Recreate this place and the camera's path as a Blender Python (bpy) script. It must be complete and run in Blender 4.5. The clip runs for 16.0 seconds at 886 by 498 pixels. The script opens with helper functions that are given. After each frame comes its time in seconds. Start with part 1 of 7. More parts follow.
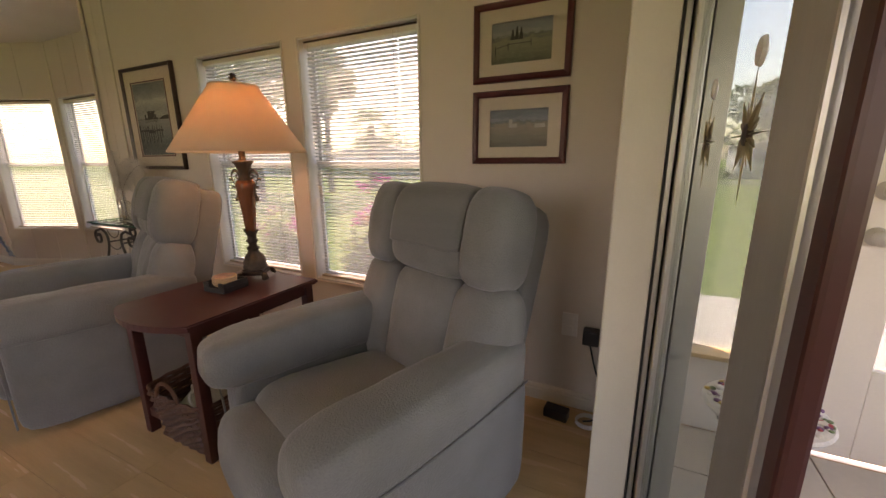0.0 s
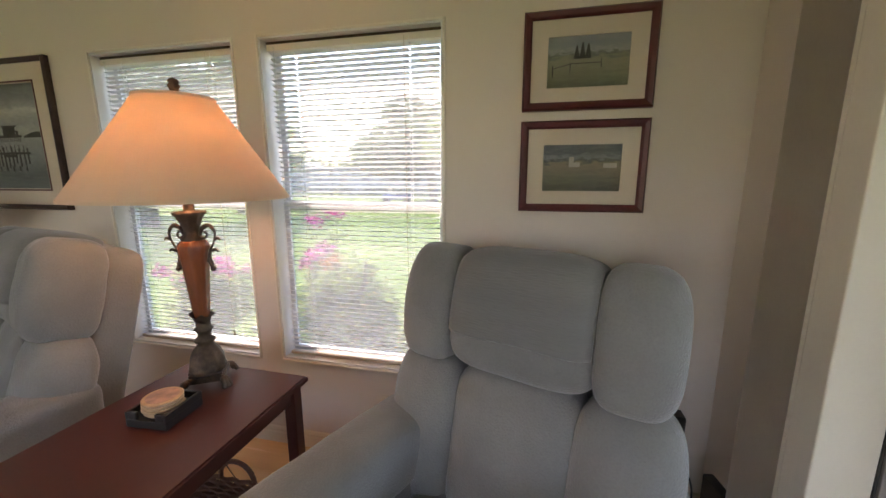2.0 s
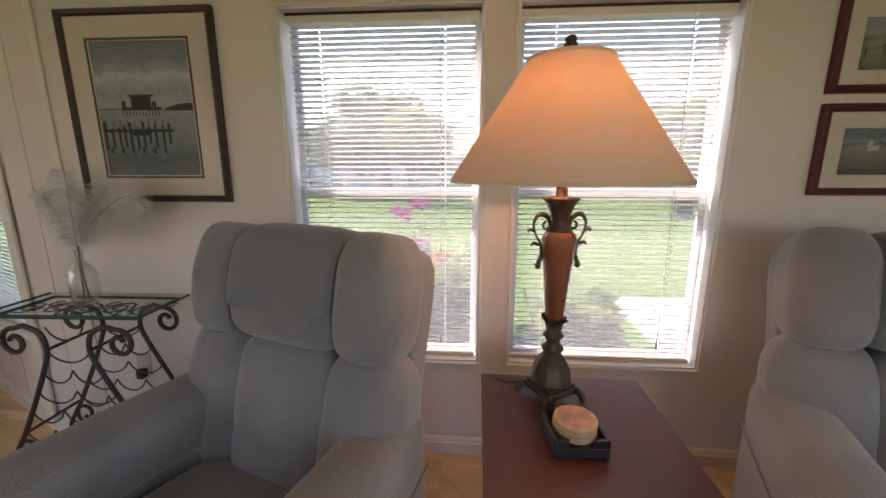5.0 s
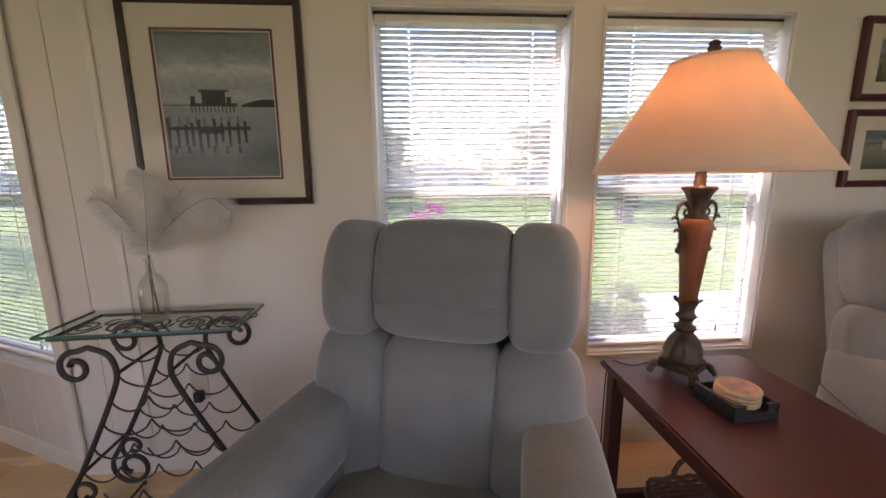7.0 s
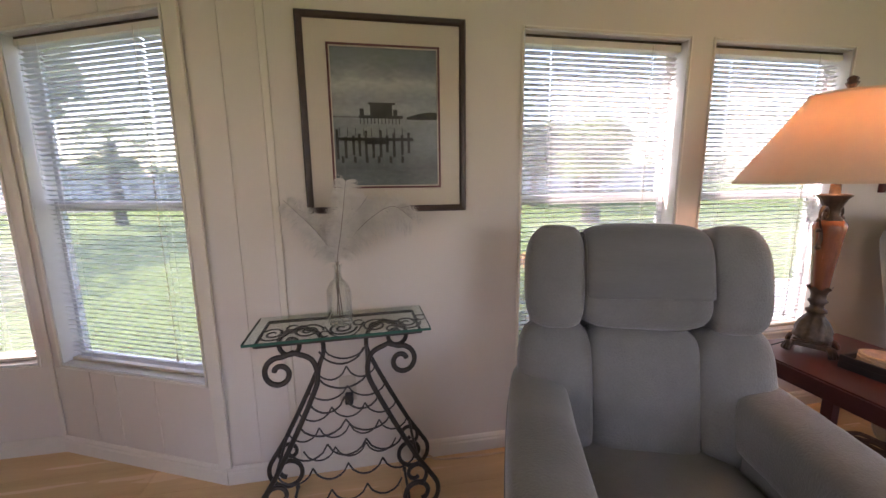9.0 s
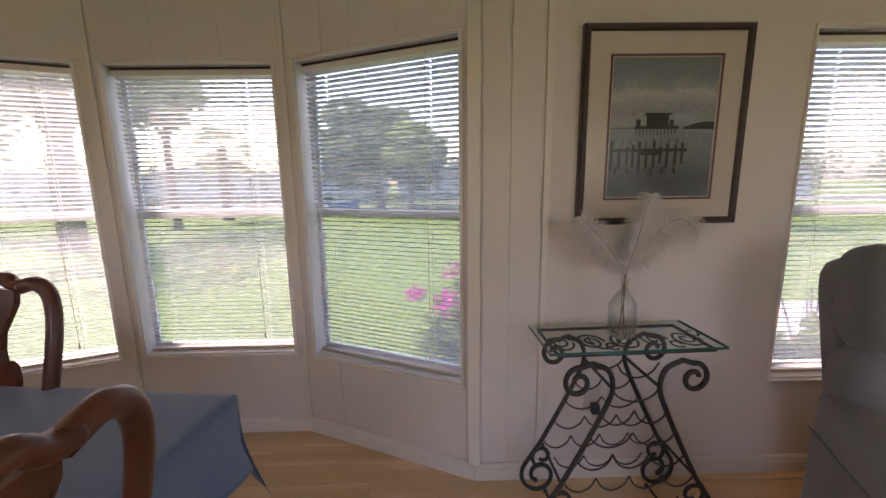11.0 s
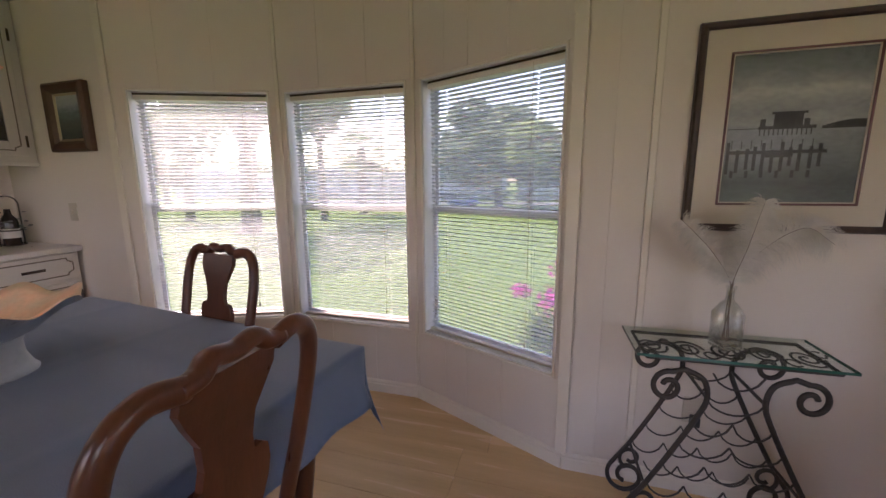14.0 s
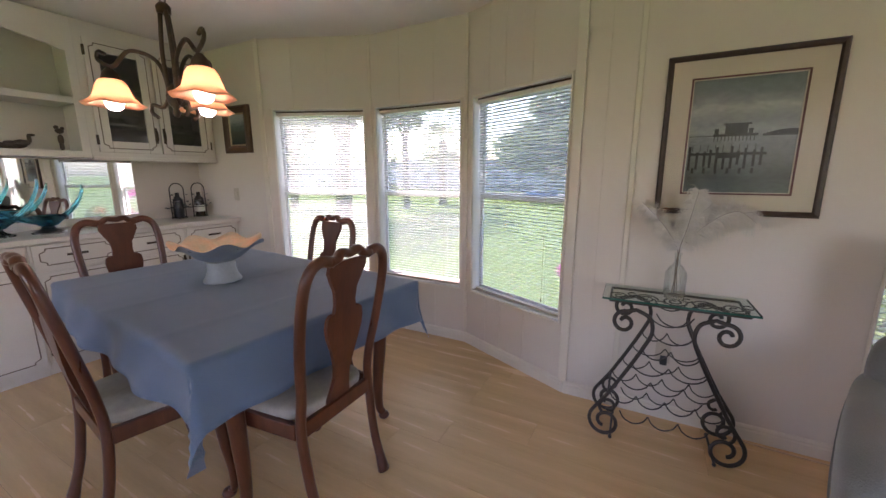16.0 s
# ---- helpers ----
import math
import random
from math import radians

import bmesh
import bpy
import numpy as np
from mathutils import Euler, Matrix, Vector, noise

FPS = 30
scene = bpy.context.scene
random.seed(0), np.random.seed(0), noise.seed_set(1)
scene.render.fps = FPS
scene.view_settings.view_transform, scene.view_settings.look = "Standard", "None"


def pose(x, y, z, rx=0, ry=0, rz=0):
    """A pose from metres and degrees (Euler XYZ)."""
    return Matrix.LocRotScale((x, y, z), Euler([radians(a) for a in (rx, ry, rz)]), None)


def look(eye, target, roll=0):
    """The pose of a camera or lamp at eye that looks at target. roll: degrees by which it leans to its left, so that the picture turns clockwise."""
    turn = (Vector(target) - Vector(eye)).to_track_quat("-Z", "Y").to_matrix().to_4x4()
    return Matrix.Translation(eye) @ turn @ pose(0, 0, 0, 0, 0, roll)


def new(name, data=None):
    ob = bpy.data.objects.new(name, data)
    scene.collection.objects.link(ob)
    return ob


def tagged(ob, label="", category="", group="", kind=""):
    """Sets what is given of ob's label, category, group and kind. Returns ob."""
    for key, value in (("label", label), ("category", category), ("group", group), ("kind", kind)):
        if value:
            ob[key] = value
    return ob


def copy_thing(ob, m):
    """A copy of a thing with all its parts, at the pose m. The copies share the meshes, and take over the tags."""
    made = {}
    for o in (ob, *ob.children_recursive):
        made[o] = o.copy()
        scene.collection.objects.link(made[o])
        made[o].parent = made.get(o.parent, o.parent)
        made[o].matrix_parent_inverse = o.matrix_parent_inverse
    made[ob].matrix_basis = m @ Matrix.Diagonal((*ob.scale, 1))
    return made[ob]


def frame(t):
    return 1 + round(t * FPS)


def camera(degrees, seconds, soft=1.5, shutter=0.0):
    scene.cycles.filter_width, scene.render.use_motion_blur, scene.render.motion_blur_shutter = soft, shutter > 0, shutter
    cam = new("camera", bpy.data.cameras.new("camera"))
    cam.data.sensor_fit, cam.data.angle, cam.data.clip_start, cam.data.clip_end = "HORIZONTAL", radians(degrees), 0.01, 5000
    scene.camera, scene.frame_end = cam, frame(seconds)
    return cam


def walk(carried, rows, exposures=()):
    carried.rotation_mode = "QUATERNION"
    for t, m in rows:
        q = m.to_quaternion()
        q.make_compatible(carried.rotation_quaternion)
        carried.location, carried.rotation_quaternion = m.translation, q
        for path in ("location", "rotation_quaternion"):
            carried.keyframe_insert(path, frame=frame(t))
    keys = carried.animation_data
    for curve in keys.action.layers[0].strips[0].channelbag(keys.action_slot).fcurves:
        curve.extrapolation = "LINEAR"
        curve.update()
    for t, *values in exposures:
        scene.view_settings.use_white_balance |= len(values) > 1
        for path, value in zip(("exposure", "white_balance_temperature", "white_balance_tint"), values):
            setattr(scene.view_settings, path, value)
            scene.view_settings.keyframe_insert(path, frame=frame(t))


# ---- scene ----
cam = camera(98.4, 16.0)
PATH = [
    (0, (0.087, 0.256, 1.2), (-0.753, 2.014, 0.746), -0.4),
    (0.5, (-0.105, 0.292, 1.237), (-0.781, 2.118, 0.781), -0.2),
    (1, (-0.25, 0.332, 1.291), (-0.806, 2.204, 0.857), -0.2),
    (1.5, (-0.396, 0.453, 1.285), (-0.885, 2.353, 0.894), -0.3),
    (2, (-0.55, 0.556, 1.307), (-0.994, 2.471, 0.937), -0.1),
    (2.5, (-0.76, 0.589, 1.32), (-1.142, 2.519, 0.959), 0.3),
    (3, (-0.983, 0.601, 1.316), (-1.313, 2.539, 0.953), 0.6),
    (3.5, (-1.202, 0.624, 1.294), (-1.47, 2.569, 0.914), 0.8),
    (4, (-1.442, 0.597, 1.275), (-1.644, 2.554, 0.912), 0.8),
    (4.5, (-1.679, 0.506, 1.285), (-1.834, 2.461, 0.893), 0.6),
    (5, (-1.848, 0.508, 1.272), (-1.989, 2.462, 0.869), -0.0),
    (7.5, (-2.583, 0.459, 1.224), (-2.362, 2.417, 0.881), -0.8),
    (8, (-2.758, 0.408, 1.231), (-2.471, 2.358, 0.886), -1.0),
    (8.5, (-3.011, 0.442, 1.255), (-2.671, 2.384, 0.917), -0.8),
    (9, (-3.223, 0.46, 1.258), (-2.868, 2.398, 0.918), -0.7),
    (9.5, (-3.457, 0.445, 1.238), (-3.126, 2.386, 0.892), -0.6),
    (10, (-3.73, 0.512, 1.267), (-3.468, 2.464, 0.922), -0.8),
    (12.5, (-4.111, 0.536, 1.333), (-4.433, 2.481, 0.994), -0.4),
    (13, (-4.107, 0.521, 1.333), (-4.514, 2.45, 0.995), -0.5),
    (13.5, (-4.02, 0.435, 1.338), (-4.512, 2.344, 0.995), -0.6),
    (14, (-3.945, 0.352, 1.332), (-4.5, 2.242, 0.988), -0.4),
    (14.5, (-3.841, 0.221, 1.313), (-4.476, 2.084, 0.957), -0.3),
    (15, (-3.729, 0.079, 1.328), (-4.455, 1.905, 0.957), -0.2),
    (15.5, (-3.568, -0.047, 1.328), (-4.39, 1.735, 0.943), -0.1),
    (16, (-3.493, -0.221, 1.344), (-4.425, 1.506, 0.957), -0.2),
]
walk(cam, [(t, look(eye, target, roll)) for t, eye, target, roll in PATH], exposures=[(0, 3.12, 8500, 41), (0.5, 3.4, 8100, 41), (1.5, 3.6, 6950, 33), (3.5, 3.58, 6750, 32), (5, 3.45, 6750, 37), (8, 3.68, 6650, 42), (9, 3.68, 6650, 43), (10, 3.52, 6700, 43), (12.5, 3.28, 6700, 46), (14.5, 3.45, 6550, 45), (16, 3.72, 6350, 39)])

# ---- world and light ----
world = bpy.data.worlds.new("world")
scene.world = world
world.use_nodes = True
wn = world.node_tree
sky = wn.nodes.new("ShaderNodeTexSky")
sky.sky_type = "NISHITA"
sky.sun_disc = False
sky.sun_elevation = radians(48)
sky.sun_rotation = radians(-65)
sky.air_density = 1.2
sky.dust_density = 2.0
wn.nodes["Background"].inputs["Strength"].default_value = 0.15
wn.links.new(sky.outputs["Color"], wn.nodes["Background"].inputs["Color"])
sun = new("sun", bpy.data.lights.new("sun", "SUN"))
sun.data.energy, sun.data.angle, sun.data.color = 2.2, radians(0.53), (1.0, 0.94, 0.84)
sun.matrix_world = look((-6.06, 2.84, 7.43), (0, 0, 0))


# ---- materials ----
def material(name, color, rough=0.5, metal=0.0, vary=0.06, scale=6.0, bump=0.0, bump_scale=60.0, stretch=(1, 1, 1), second=None, mix=0.35, spread=0.0, sheen=0.0, spec=0.5):
    """A procedural surface: base colour broken by noise at two scales, roughness that follows, and fine relief."""
    m = bpy.data.materials.new(name)
    m.use_nodes = True
    nt = m.node_tree
    b = nt.nodes["Principled BSDF"]
    co = nt.nodes.new("ShaderNodeTexCoord")
    mp = nt.nodes.new("ShaderNodeMapping")
    mp.inputs["Scale"].default_value = stretch
    nt.links.new(co.outputs["Object"], mp.inputs["Vector"])
    big = nt.nodes.new("ShaderNodeTexNoise")
    big.inputs["Scale"].default_value, big.inputs["Detail"].default_value = scale, 4
    fine = nt.nodes.new("ShaderNodeTexNoise")
    fine.inputs["Scale"].default_value, fine.inputs["Detail"].default_value = bump_scale, 3
    for n in (big, fine):
        nt.links.new(mp.outputs["Vector"], n.inputs["Vector"])
    ramp = nt.nodes.new("ShaderNodeValToRGB")
    lo = tuple(c * (1 - vary) for c in color)
    hi = tuple(min(1, c * (1 + vary)) for c in color)
    if second:
        lo = tuple(a * (1 - mix) + s * mix for a, s in zip(color, second))
    ramp.color_ramp.elements[0].color, ramp.color_ramp.elements[1].color = (*lo, 1), (*hi, 1)
    ramp.color_ramp.elements[0].position, ramp.color_ramp.elements[1].position = 0.3, 0.7
    nt.links.new(big.outputs["Fac"], ramp.inputs["Fac"])
    hsv = nt.nodes.new("ShaderNodeHueSaturation")
    nt.links.new(ramp.outputs["Color"], hsv.inputs["Color"])
    val = nt.nodes.new("ShaderNodeMapRange")
    val.inputs["To Min"].default_value, val.inputs["To Max"].default_value = 1 - vary, 1 + vary
    nt.links.new(fine.outputs["Fac"], val.inputs["Value"])
    last = val.outputs["Result"]
    if spread:
        info = nt.nodes.new("ShaderNodeObjectInfo")
        r = nt.nodes.new("ShaderNodeMapRange")
        r.inputs["To Min"].default_value, r.inputs["To Max"].default_value = 1 - spread, 1 + spread
        nt.links.new(info.outputs["Random"], r.inputs["Value"])
        mul = nt.nodes.new("ShaderNodeMath")
        mul.operation = "MULTIPLY"
        nt.links.new(last, mul.inputs[0])
        nt.links.new(r.outputs["Result"], mul.inputs[1])
        last = mul.outputs[0]
    nt.links.new(last, hsv.inputs["Value"])
    nt.links.new(hsv.outputs["Color"], b.inputs["Base Color"])
    rr = nt.nodes.new("ShaderNodeMapRange")
    rr.inputs["To Min"].default_value, rr.inputs["To Max"].default_value = max(0.02, rough - 0.07), min(1, rough + 0.07)
    nt.links.new(big.outputs["Fac"], rr.inputs["Value"])
    nt.links.new(rr.outputs["Result"], b.inputs["Roughness"])
    b.inputs["Metallic"].default_value = metal
    b.inputs["Specular IOR Level"].default_value = spec
    if sheen:
        b.inputs["Sheen Weight"].default_value = sheen
    if bump:
        bp = nt.nodes.new("ShaderNodeBump")
        bp.inputs["Strength"].default_value, bp.inputs["Distance"].default_value = bump, 0.004
        nt.links.new(fine.outputs["Fac"], bp.inputs["Height"])
        nt.links.new(bp.outputs["Normal"], b.inputs["Normal"])
    return m


def glass(name, color=(1, 1, 1), rough=0.0, thin=True, ior=1.45):
    m = bpy.data.materials.new(name)
    m.use_nodes = True
    nt = m.node_tree
    out = nt.nodes["Material Output"]
    if thin:
        tr, gl, mx = (nt.nodes.new("ShaderNodeBsdfTransparent"), nt.nodes.new("ShaderNodeBsdfGlossy"), nt.nodes.new("ShaderNodeMixShader"))
        mx.inputs["Fac"].default_value = (ior - 1) ** 2 / (ior + 1) ** 2
        tr.inputs["Color"].default_value = (*color, 1)
        gl.inputs["Roughness"].default_value = rough
        nt.links.new(tr.outputs[0], mx.inputs[1])
        nt.links.new(gl.outputs[0], mx.inputs[2])
        nt.links.new(mx.outputs[0], out.inputs["Surface"])
    else:
        b = nt.nodes["Principled BSDF"]
        b.inputs["Base Color"].default_value = (*color, 1)
        b.inputs["Transmission Weight"].default_value = 1
        b.inputs["Roughness"].default_value = rough
        b.inputs["IOR"].default_value = ior
    return m


def glowing(name, color, strength, base=(0.9, 0.85, 0.75)):
    m = material(name, base, 0.6)
    b = m.node_tree.nodes["Principled BSDF"]
    b.inputs["Emission Color"].default_value = (*color, 1)
    b.inputs["Emission Strength"].default_value = strength
    return m


WALL = material("wall_paint", (0.69, 0.615, 0.535), 0.6, vary=0.025, scale=1.4, bump=0.12, bump_scale=220)
TRIM = material("trim_paint", (0.71, 0.645, 0.54), 0.42, vary=0.03, scale=5, bump=0.05, bump_scale=120)
CEIL = material("ceiling_paint", (0.82, 0.785, 0.735), 0.8, vary=0.03, scale=2, bump=0.5, bump_scale=160)
OAK = material("oak_laminate", (0.74, 0.505, 0.275), 0.26, vary=0.06, scale=2.2, bump=0.06, bump_scale=26, stretch=(0.5, 6, 6), second=(0.56, 0.355, 0.175), mix=0.5, spread=0.03)
GROUT = material("floor_underlay", (0.40, 0.27, 0.15), 0.7)
FABRIC = material("blue_grey_chenille", (0.196, 0.197, 0.191), 0.93, vary=0.12, scale=5, bump=0.6, bump_scale=190, sheen=0.35, spec=0.2)
RIBBED = material("ribbed_cover_cloth", (0.168, 0.171, 0.168), 0.95, vary=0.07, scale=6, bump=0.45, bump_scale=120, stretch=(0.25, 1, 2.2), sheen=0.3, spec=0.2)
MAHOG = material("dark_mahogany", (0.07, 0.016, 0.013), 0.27, vary=0.07, scale=3, bump=0.03, bump_scale=30, stretch=(5, 0.7, 5), second=(0.058, 0.013, 0.011), mix=0.4)
for n in MAHOG.node_tree.nodes:
    if n.type == "MAP_RANGE" and abs(n.inputs["To Max"].default_value - 0.34) < 0.01:
        n.inputs["To Min"].default_value, n.inputs["To Max"].default_value = 0.33, 0.38
CHERRY = material("cherry_chair_wood", (0.095, 0.029, 0.013), 0.3, vary=0.25, scale=5, bump=0.05, bump_scale=45, stretch=(4, 4, 0.8), second=(0.045, 0.013, 0.007), mix=0.6)
BLINDM = material("blind_slat_vinyl", (0.80, 0.80, 0.775), 0.45, vary=0.02, scale=3)
nt_ = BLINDM.node_tree
mixs, trl = nt_.nodes.new("ShaderNodeMixShader"), nt_.nodes.new("ShaderNodeBsdfTranslucent")
mixs.inputs["Fac"].default_value = 0.45
trl.inputs["Color"].default_value = (0.75, 0.76, 0.74, 1)
nt_.links.new(nt_.nodes["Principled BSDF"].outputs[0], mixs.inputs[1])
nt_.links.new(trl.outputs[0], mixs.inputs[2])
nt_.links.new(mixs.outputs[0], nt_.nodes["Material Output"].inputs["Surface"])
CASING = material("window_casing_white", (0.76, 0.70, 0.61), 0.35, vary=0.02, scale=6)
JAMB = material("white_jamb_vinyl", (0.74, 0.74, 0.73), 0.3, vary=0.03, scale=8)
SASH = material("window_sash_aluminium", (0.66, 0.67, 0.69), 0.38, 0.25, vary=0.04, scale=8)
ALU = material("brushed_aluminium", (0.52, 0.50, 0.47), 0.36, 0.85, vary=0.08, scale=3, bump=0.08, bump_scale=60, stretch=(8, 8, 0.4))
RUBBER = material("black_rubber_seal", (0.018, 0.017, 0.016), 0.6)
DOORGL = glass("door_glass", (0.76, 0.79, 0.77))
PANE = glass("window_glass", (0.51, 0.54, 0.525))
# an even translucent veil on the panes stands in for glare and haze
nt_ = PANE.node_tree
veil_mix, veil_bsdf = nt_.nodes.new("ShaderNodeMixShader"), nt_.nodes.new("ShaderNodeBsdfTranslucent")
veil_bsdf.inputs["Color"].default_value = (0.88, 0.90, 0.92, 1)
veil_mix.inputs["Fac"].default_value = 0.042
nt_.links.new(nt_.nodes["Material Output"].inputs["Surface"].links[0].from_socket, veil_mix.inputs[1])
nt_.links.new(veil_bsdf.outputs[0], veil_mix.inputs[2])
nt_.links.new(veil_mix.outputs[0], nt_.nodes["Material Output"].inputs["Surface"])
IRON = material("wrought_iron", (0.045, 0.04, 0.036), 0.45, 0.6, vary=0.3, scale=12, bump=0.35, bump_scale=70, second=(0.08, 0.06, 0.045))
BRONZE = material("aged_bronze", (0.075, 0.050, 0.034), 0.46, 0.5, vary=0.35, scale=22, bump=0.5, bump_scale=90, second=(0.02, 0.014, 0.01), mix=0.7)
AMBERW = material("lamp_amber_wood", (0.20, 0.065, 0.026), 0.25, vary=0.25, scale=6, stretch=(5, 5, 0.6), second=(0.11, 0.03, 0.012), mix=0.6)
CLOTH = material("blue_tablecloth", (0.20, 0.29, 0.44), 0.48, vary=0.07, scale=2.5, bump=0.35, bump_scale=300, sheen=0.55, spec=0.45)
SEATF = material("cream_seat_fabric", (0.36, 0.325, 0.28), 0.9, vary=0.08, scale=30, bump=0.4, bump_scale=180)
CABP = material("cabinet_cream_paint", (0.67, 0.63, 0.57), 0.42, vary=0.035, scale=4, bump=0.05, bump_scale=90)
CABDK = material("cabinet_groove_brown", (0.20, 0.16, 0.125), 0.6)
COUNTER = material("cream_laminate_counter", (0.66, 0.62, 0.57), 0.3, vary=0.05, scale=14)
MIRROR = material("mirror_silver", (0.86, 0.87, 0.86), 0.03, 1.0, vary=0.0)
for n in MIRROR.node_tree.nodes:
    if n.type == "MAP_RANGE" and n.inputs["To Max"].default_value < 0.2:
        n.inputs["To Min"].default_value, n.inputs["To Max"].default_value = 0.0, 0.015
FRAMEDK = material("dark_walnut_frame", (0.045, 0.024, 0.018), 0.35, vary=0.25, scale=8, stretch=(4, 4, 4))
FRAMERD = material("red_mahogany_frame", (0.095, 0.018, 0.02), 0.33, vary=0.2, scale=8)
MATB = material("cream_mat_board", (0.64, 0.56, 0.45), 0.85, vary=0.02, scale=40, bump=0.1, bump_scale=300)
WHITEP = material("white_plastic", (0.78, 0.76, 0.72), 0.35, vary=0.02)
IVORY = material("ivory_plastic", (0.55, 0.48, 0.38), 0.4, vary=0.02)
BLACKP = material("black_plastic", (0.012, 0.012, 0.013), 0.4, vary=0.1)
GREENGL = glass("green_edge_glass", (0.90, 0.96, 0.94), ior=1.7)
CLEARGL = glass("clear_bottle_glass", (0.97, 0.985, 0.975))
lw = CLEARGL.node_tree.nodes.new("ShaderNodeLayerWeight")
lw.inputs["Blend"].default_value = 0.28
for n in list(CLEARGL.node_tree.nodes):
    if n.type == "MIX_SHADER":
        CLEARGL.node_tree.links.new(lw.outputs["Facing"], n.inputs["Fac"])
GLEDGE = material("glass_edge_green", (0.03, 0.12, 0.09), 0.1, vary=0.1)
FEATHER = material("ostrich_plume", (0.60, 0.56, 0.50), 0.95, vary=0.12, scale=20)
QUILL = material("plume_quill", (0.14, 0.10, 0.07), 0.6)
BASKET = material("wicker", (0.085, 0.034, 0.018), 0.6, vary=0.35, scale=30, bump=0.5, bump_scale=90, second=(0.15, 0.075, 0.04))
SHADE = material("linen_lampshade", (0.72, 0.60, 0.46), 0.85, vary=0.03, scale=20, bump=0.25, bump_scale=260)
nt_ = SHADE.node_tree
mixs = nt_.nodes.new("ShaderNodeMixShader")
mixs.inputs["Fac"].default_value = 0.3
trl = nt_.nodes.new("ShaderNodeBsdfTranslucent")
trl.inputs["Color"].default_value = (0.88, 0.66, 0.42, 1)
nt_.links.new(nt_.nodes["Principled BSDF"].outputs[0], mixs.inputs[1])
nt_.links.new(trl.outputs[0], mixs.inputs[2])
nt_.links.new(mixs.outputs[0], nt_.nodes["Material Output"].inputs["Surface"])


# ---- mesh helpers ----
def part(name, bm, mat, parent=None, label="", smooth=False, recalc=True):
    """Links a bmesh as one mesh object, under parent if there is one."""
    if recalc:
        bmesh.ops.recalc_face_normals(bm, faces=bm.faces)
    me = bpy.data.meshes.new(name)
    bm.to_mesh(me)
    bm.free()
    if smooth:
        me.polygons.foreach_set("use_smooth", [True] * len(me.polygons))
    for one in mat if isinstance(mat, (list, tuple)) else [mat]:
        me.materials.append(one)
    ob = new(name, me)
    ob.parent = parent
    if label:
        tagged(ob, label)
    return ob


def shared(name, me, parent, m):
    """Another piece on a mesh that is there already."""
    ob = new(name, me)
    ob.parent = parent
    ob.matrix_basis = m
    return ob


def thing(name, m=None, label="", category="", group="", kind=""):
    ob = new(name)
    ob.empty_display_size = 0.1
    ob.matrix_basis = m or Matrix()
    return tagged(ob, label, category, group, kind)


def box(bm, a, b, bevel=0.0, m=None, seg=2):
    """A box between two corners, its edges rounded by bevel."""
    r = bmesh.ops.create_cube(bm, size=1)
    c = [(p + q) / 2 for p, q in zip(a, b)]
    s = [abs(q - p) for p, q in zip(a, b)]
    bmesh.ops.transform(bm, matrix=Matrix.Translation(c) @ Matrix.Diagonal((*s, 1)), verts=r["verts"])
    vs = r["verts"]
    if bevel:
        es = list({e for v in vs for e in v.link_edges})
        vs = bmesh.ops.bevel(bm, geom=es, offset=min(bevel, min(s) * 0.45), segments=seg, profile=0.5, affect="EDGES")["verts"]
    if m:
        bmesh.ops.transform(bm, matrix=m, verts=vs)
    return vs


def boxes(*pairs, bevel=0.0):
    bm = bmesh.new()
    for a, b in pairs:
        box(bm, a, b, bevel)
    return bm


def soft(bm, c, s, p=5.0, n=10, shape=None, m=None):
    """A stuffed cushion: a box of half sizes s about c, rounded by the power p and bent by shape."""
    r = bmesh.ops.create_cube(bm, size=2)
    r = bmesh.ops.subdivide_edges(bm, edges=list({e for v in r["verts"] for e in v.link_edges}), cuts=n, use_grid_fill=True)
    vs = {v for g in r["geom_inner"] if isinstance(g, bmesh.types.BMVert) for v in [g]} | {v for f in r["geom"] if isinstance(f, bmesh.types.BMFace) for v in f.verts}
    for v in vs:
        x, y, z = v.co
        k = (abs(x) ** p + abs(y) ** p + abs(z) ** p) ** (1 / p)
        q = Vector((x / k, y / k, z / k))
        if shape:
            q = shape(q)
        q = Vector((c[0] + q.x * s[0], c[1] + q.y * s[1], c[2] + q.z * s[2]))
        v.co = m @ q if m else q
    return vs


def lathe(bm, profile, n=28, at=(0, 0, 0), ripple=None):
    """Turns (radius, height) points round the z axis."""
    rings = []
    for r, z in profile:
        ring = []
        for i in range(n):
            a = 2 * math.pi * i / n
            k = ripple(a, r, z) if ripple else (1, 0)
            ring.append(bm.verts.new((at[0] + r * k[0] * math.cos(a), at[1] + r * k[0] * math.sin(a), at[2] + z + k[1])))
        rings.append(ring)
    for lo, hi in zip(rings, rings[1:]):
        for i in range(n):
            bm.faces.new((lo[i], lo[(i + 1) % n], hi[(i + 1) % n], hi[i]))
    for ring, r in ((rings[0], profile[0][0]), (rings[-1], profile[-1][0])):
        if r > 1e-4 and not ripple:
            bm.faces.new(ring)
    return rings


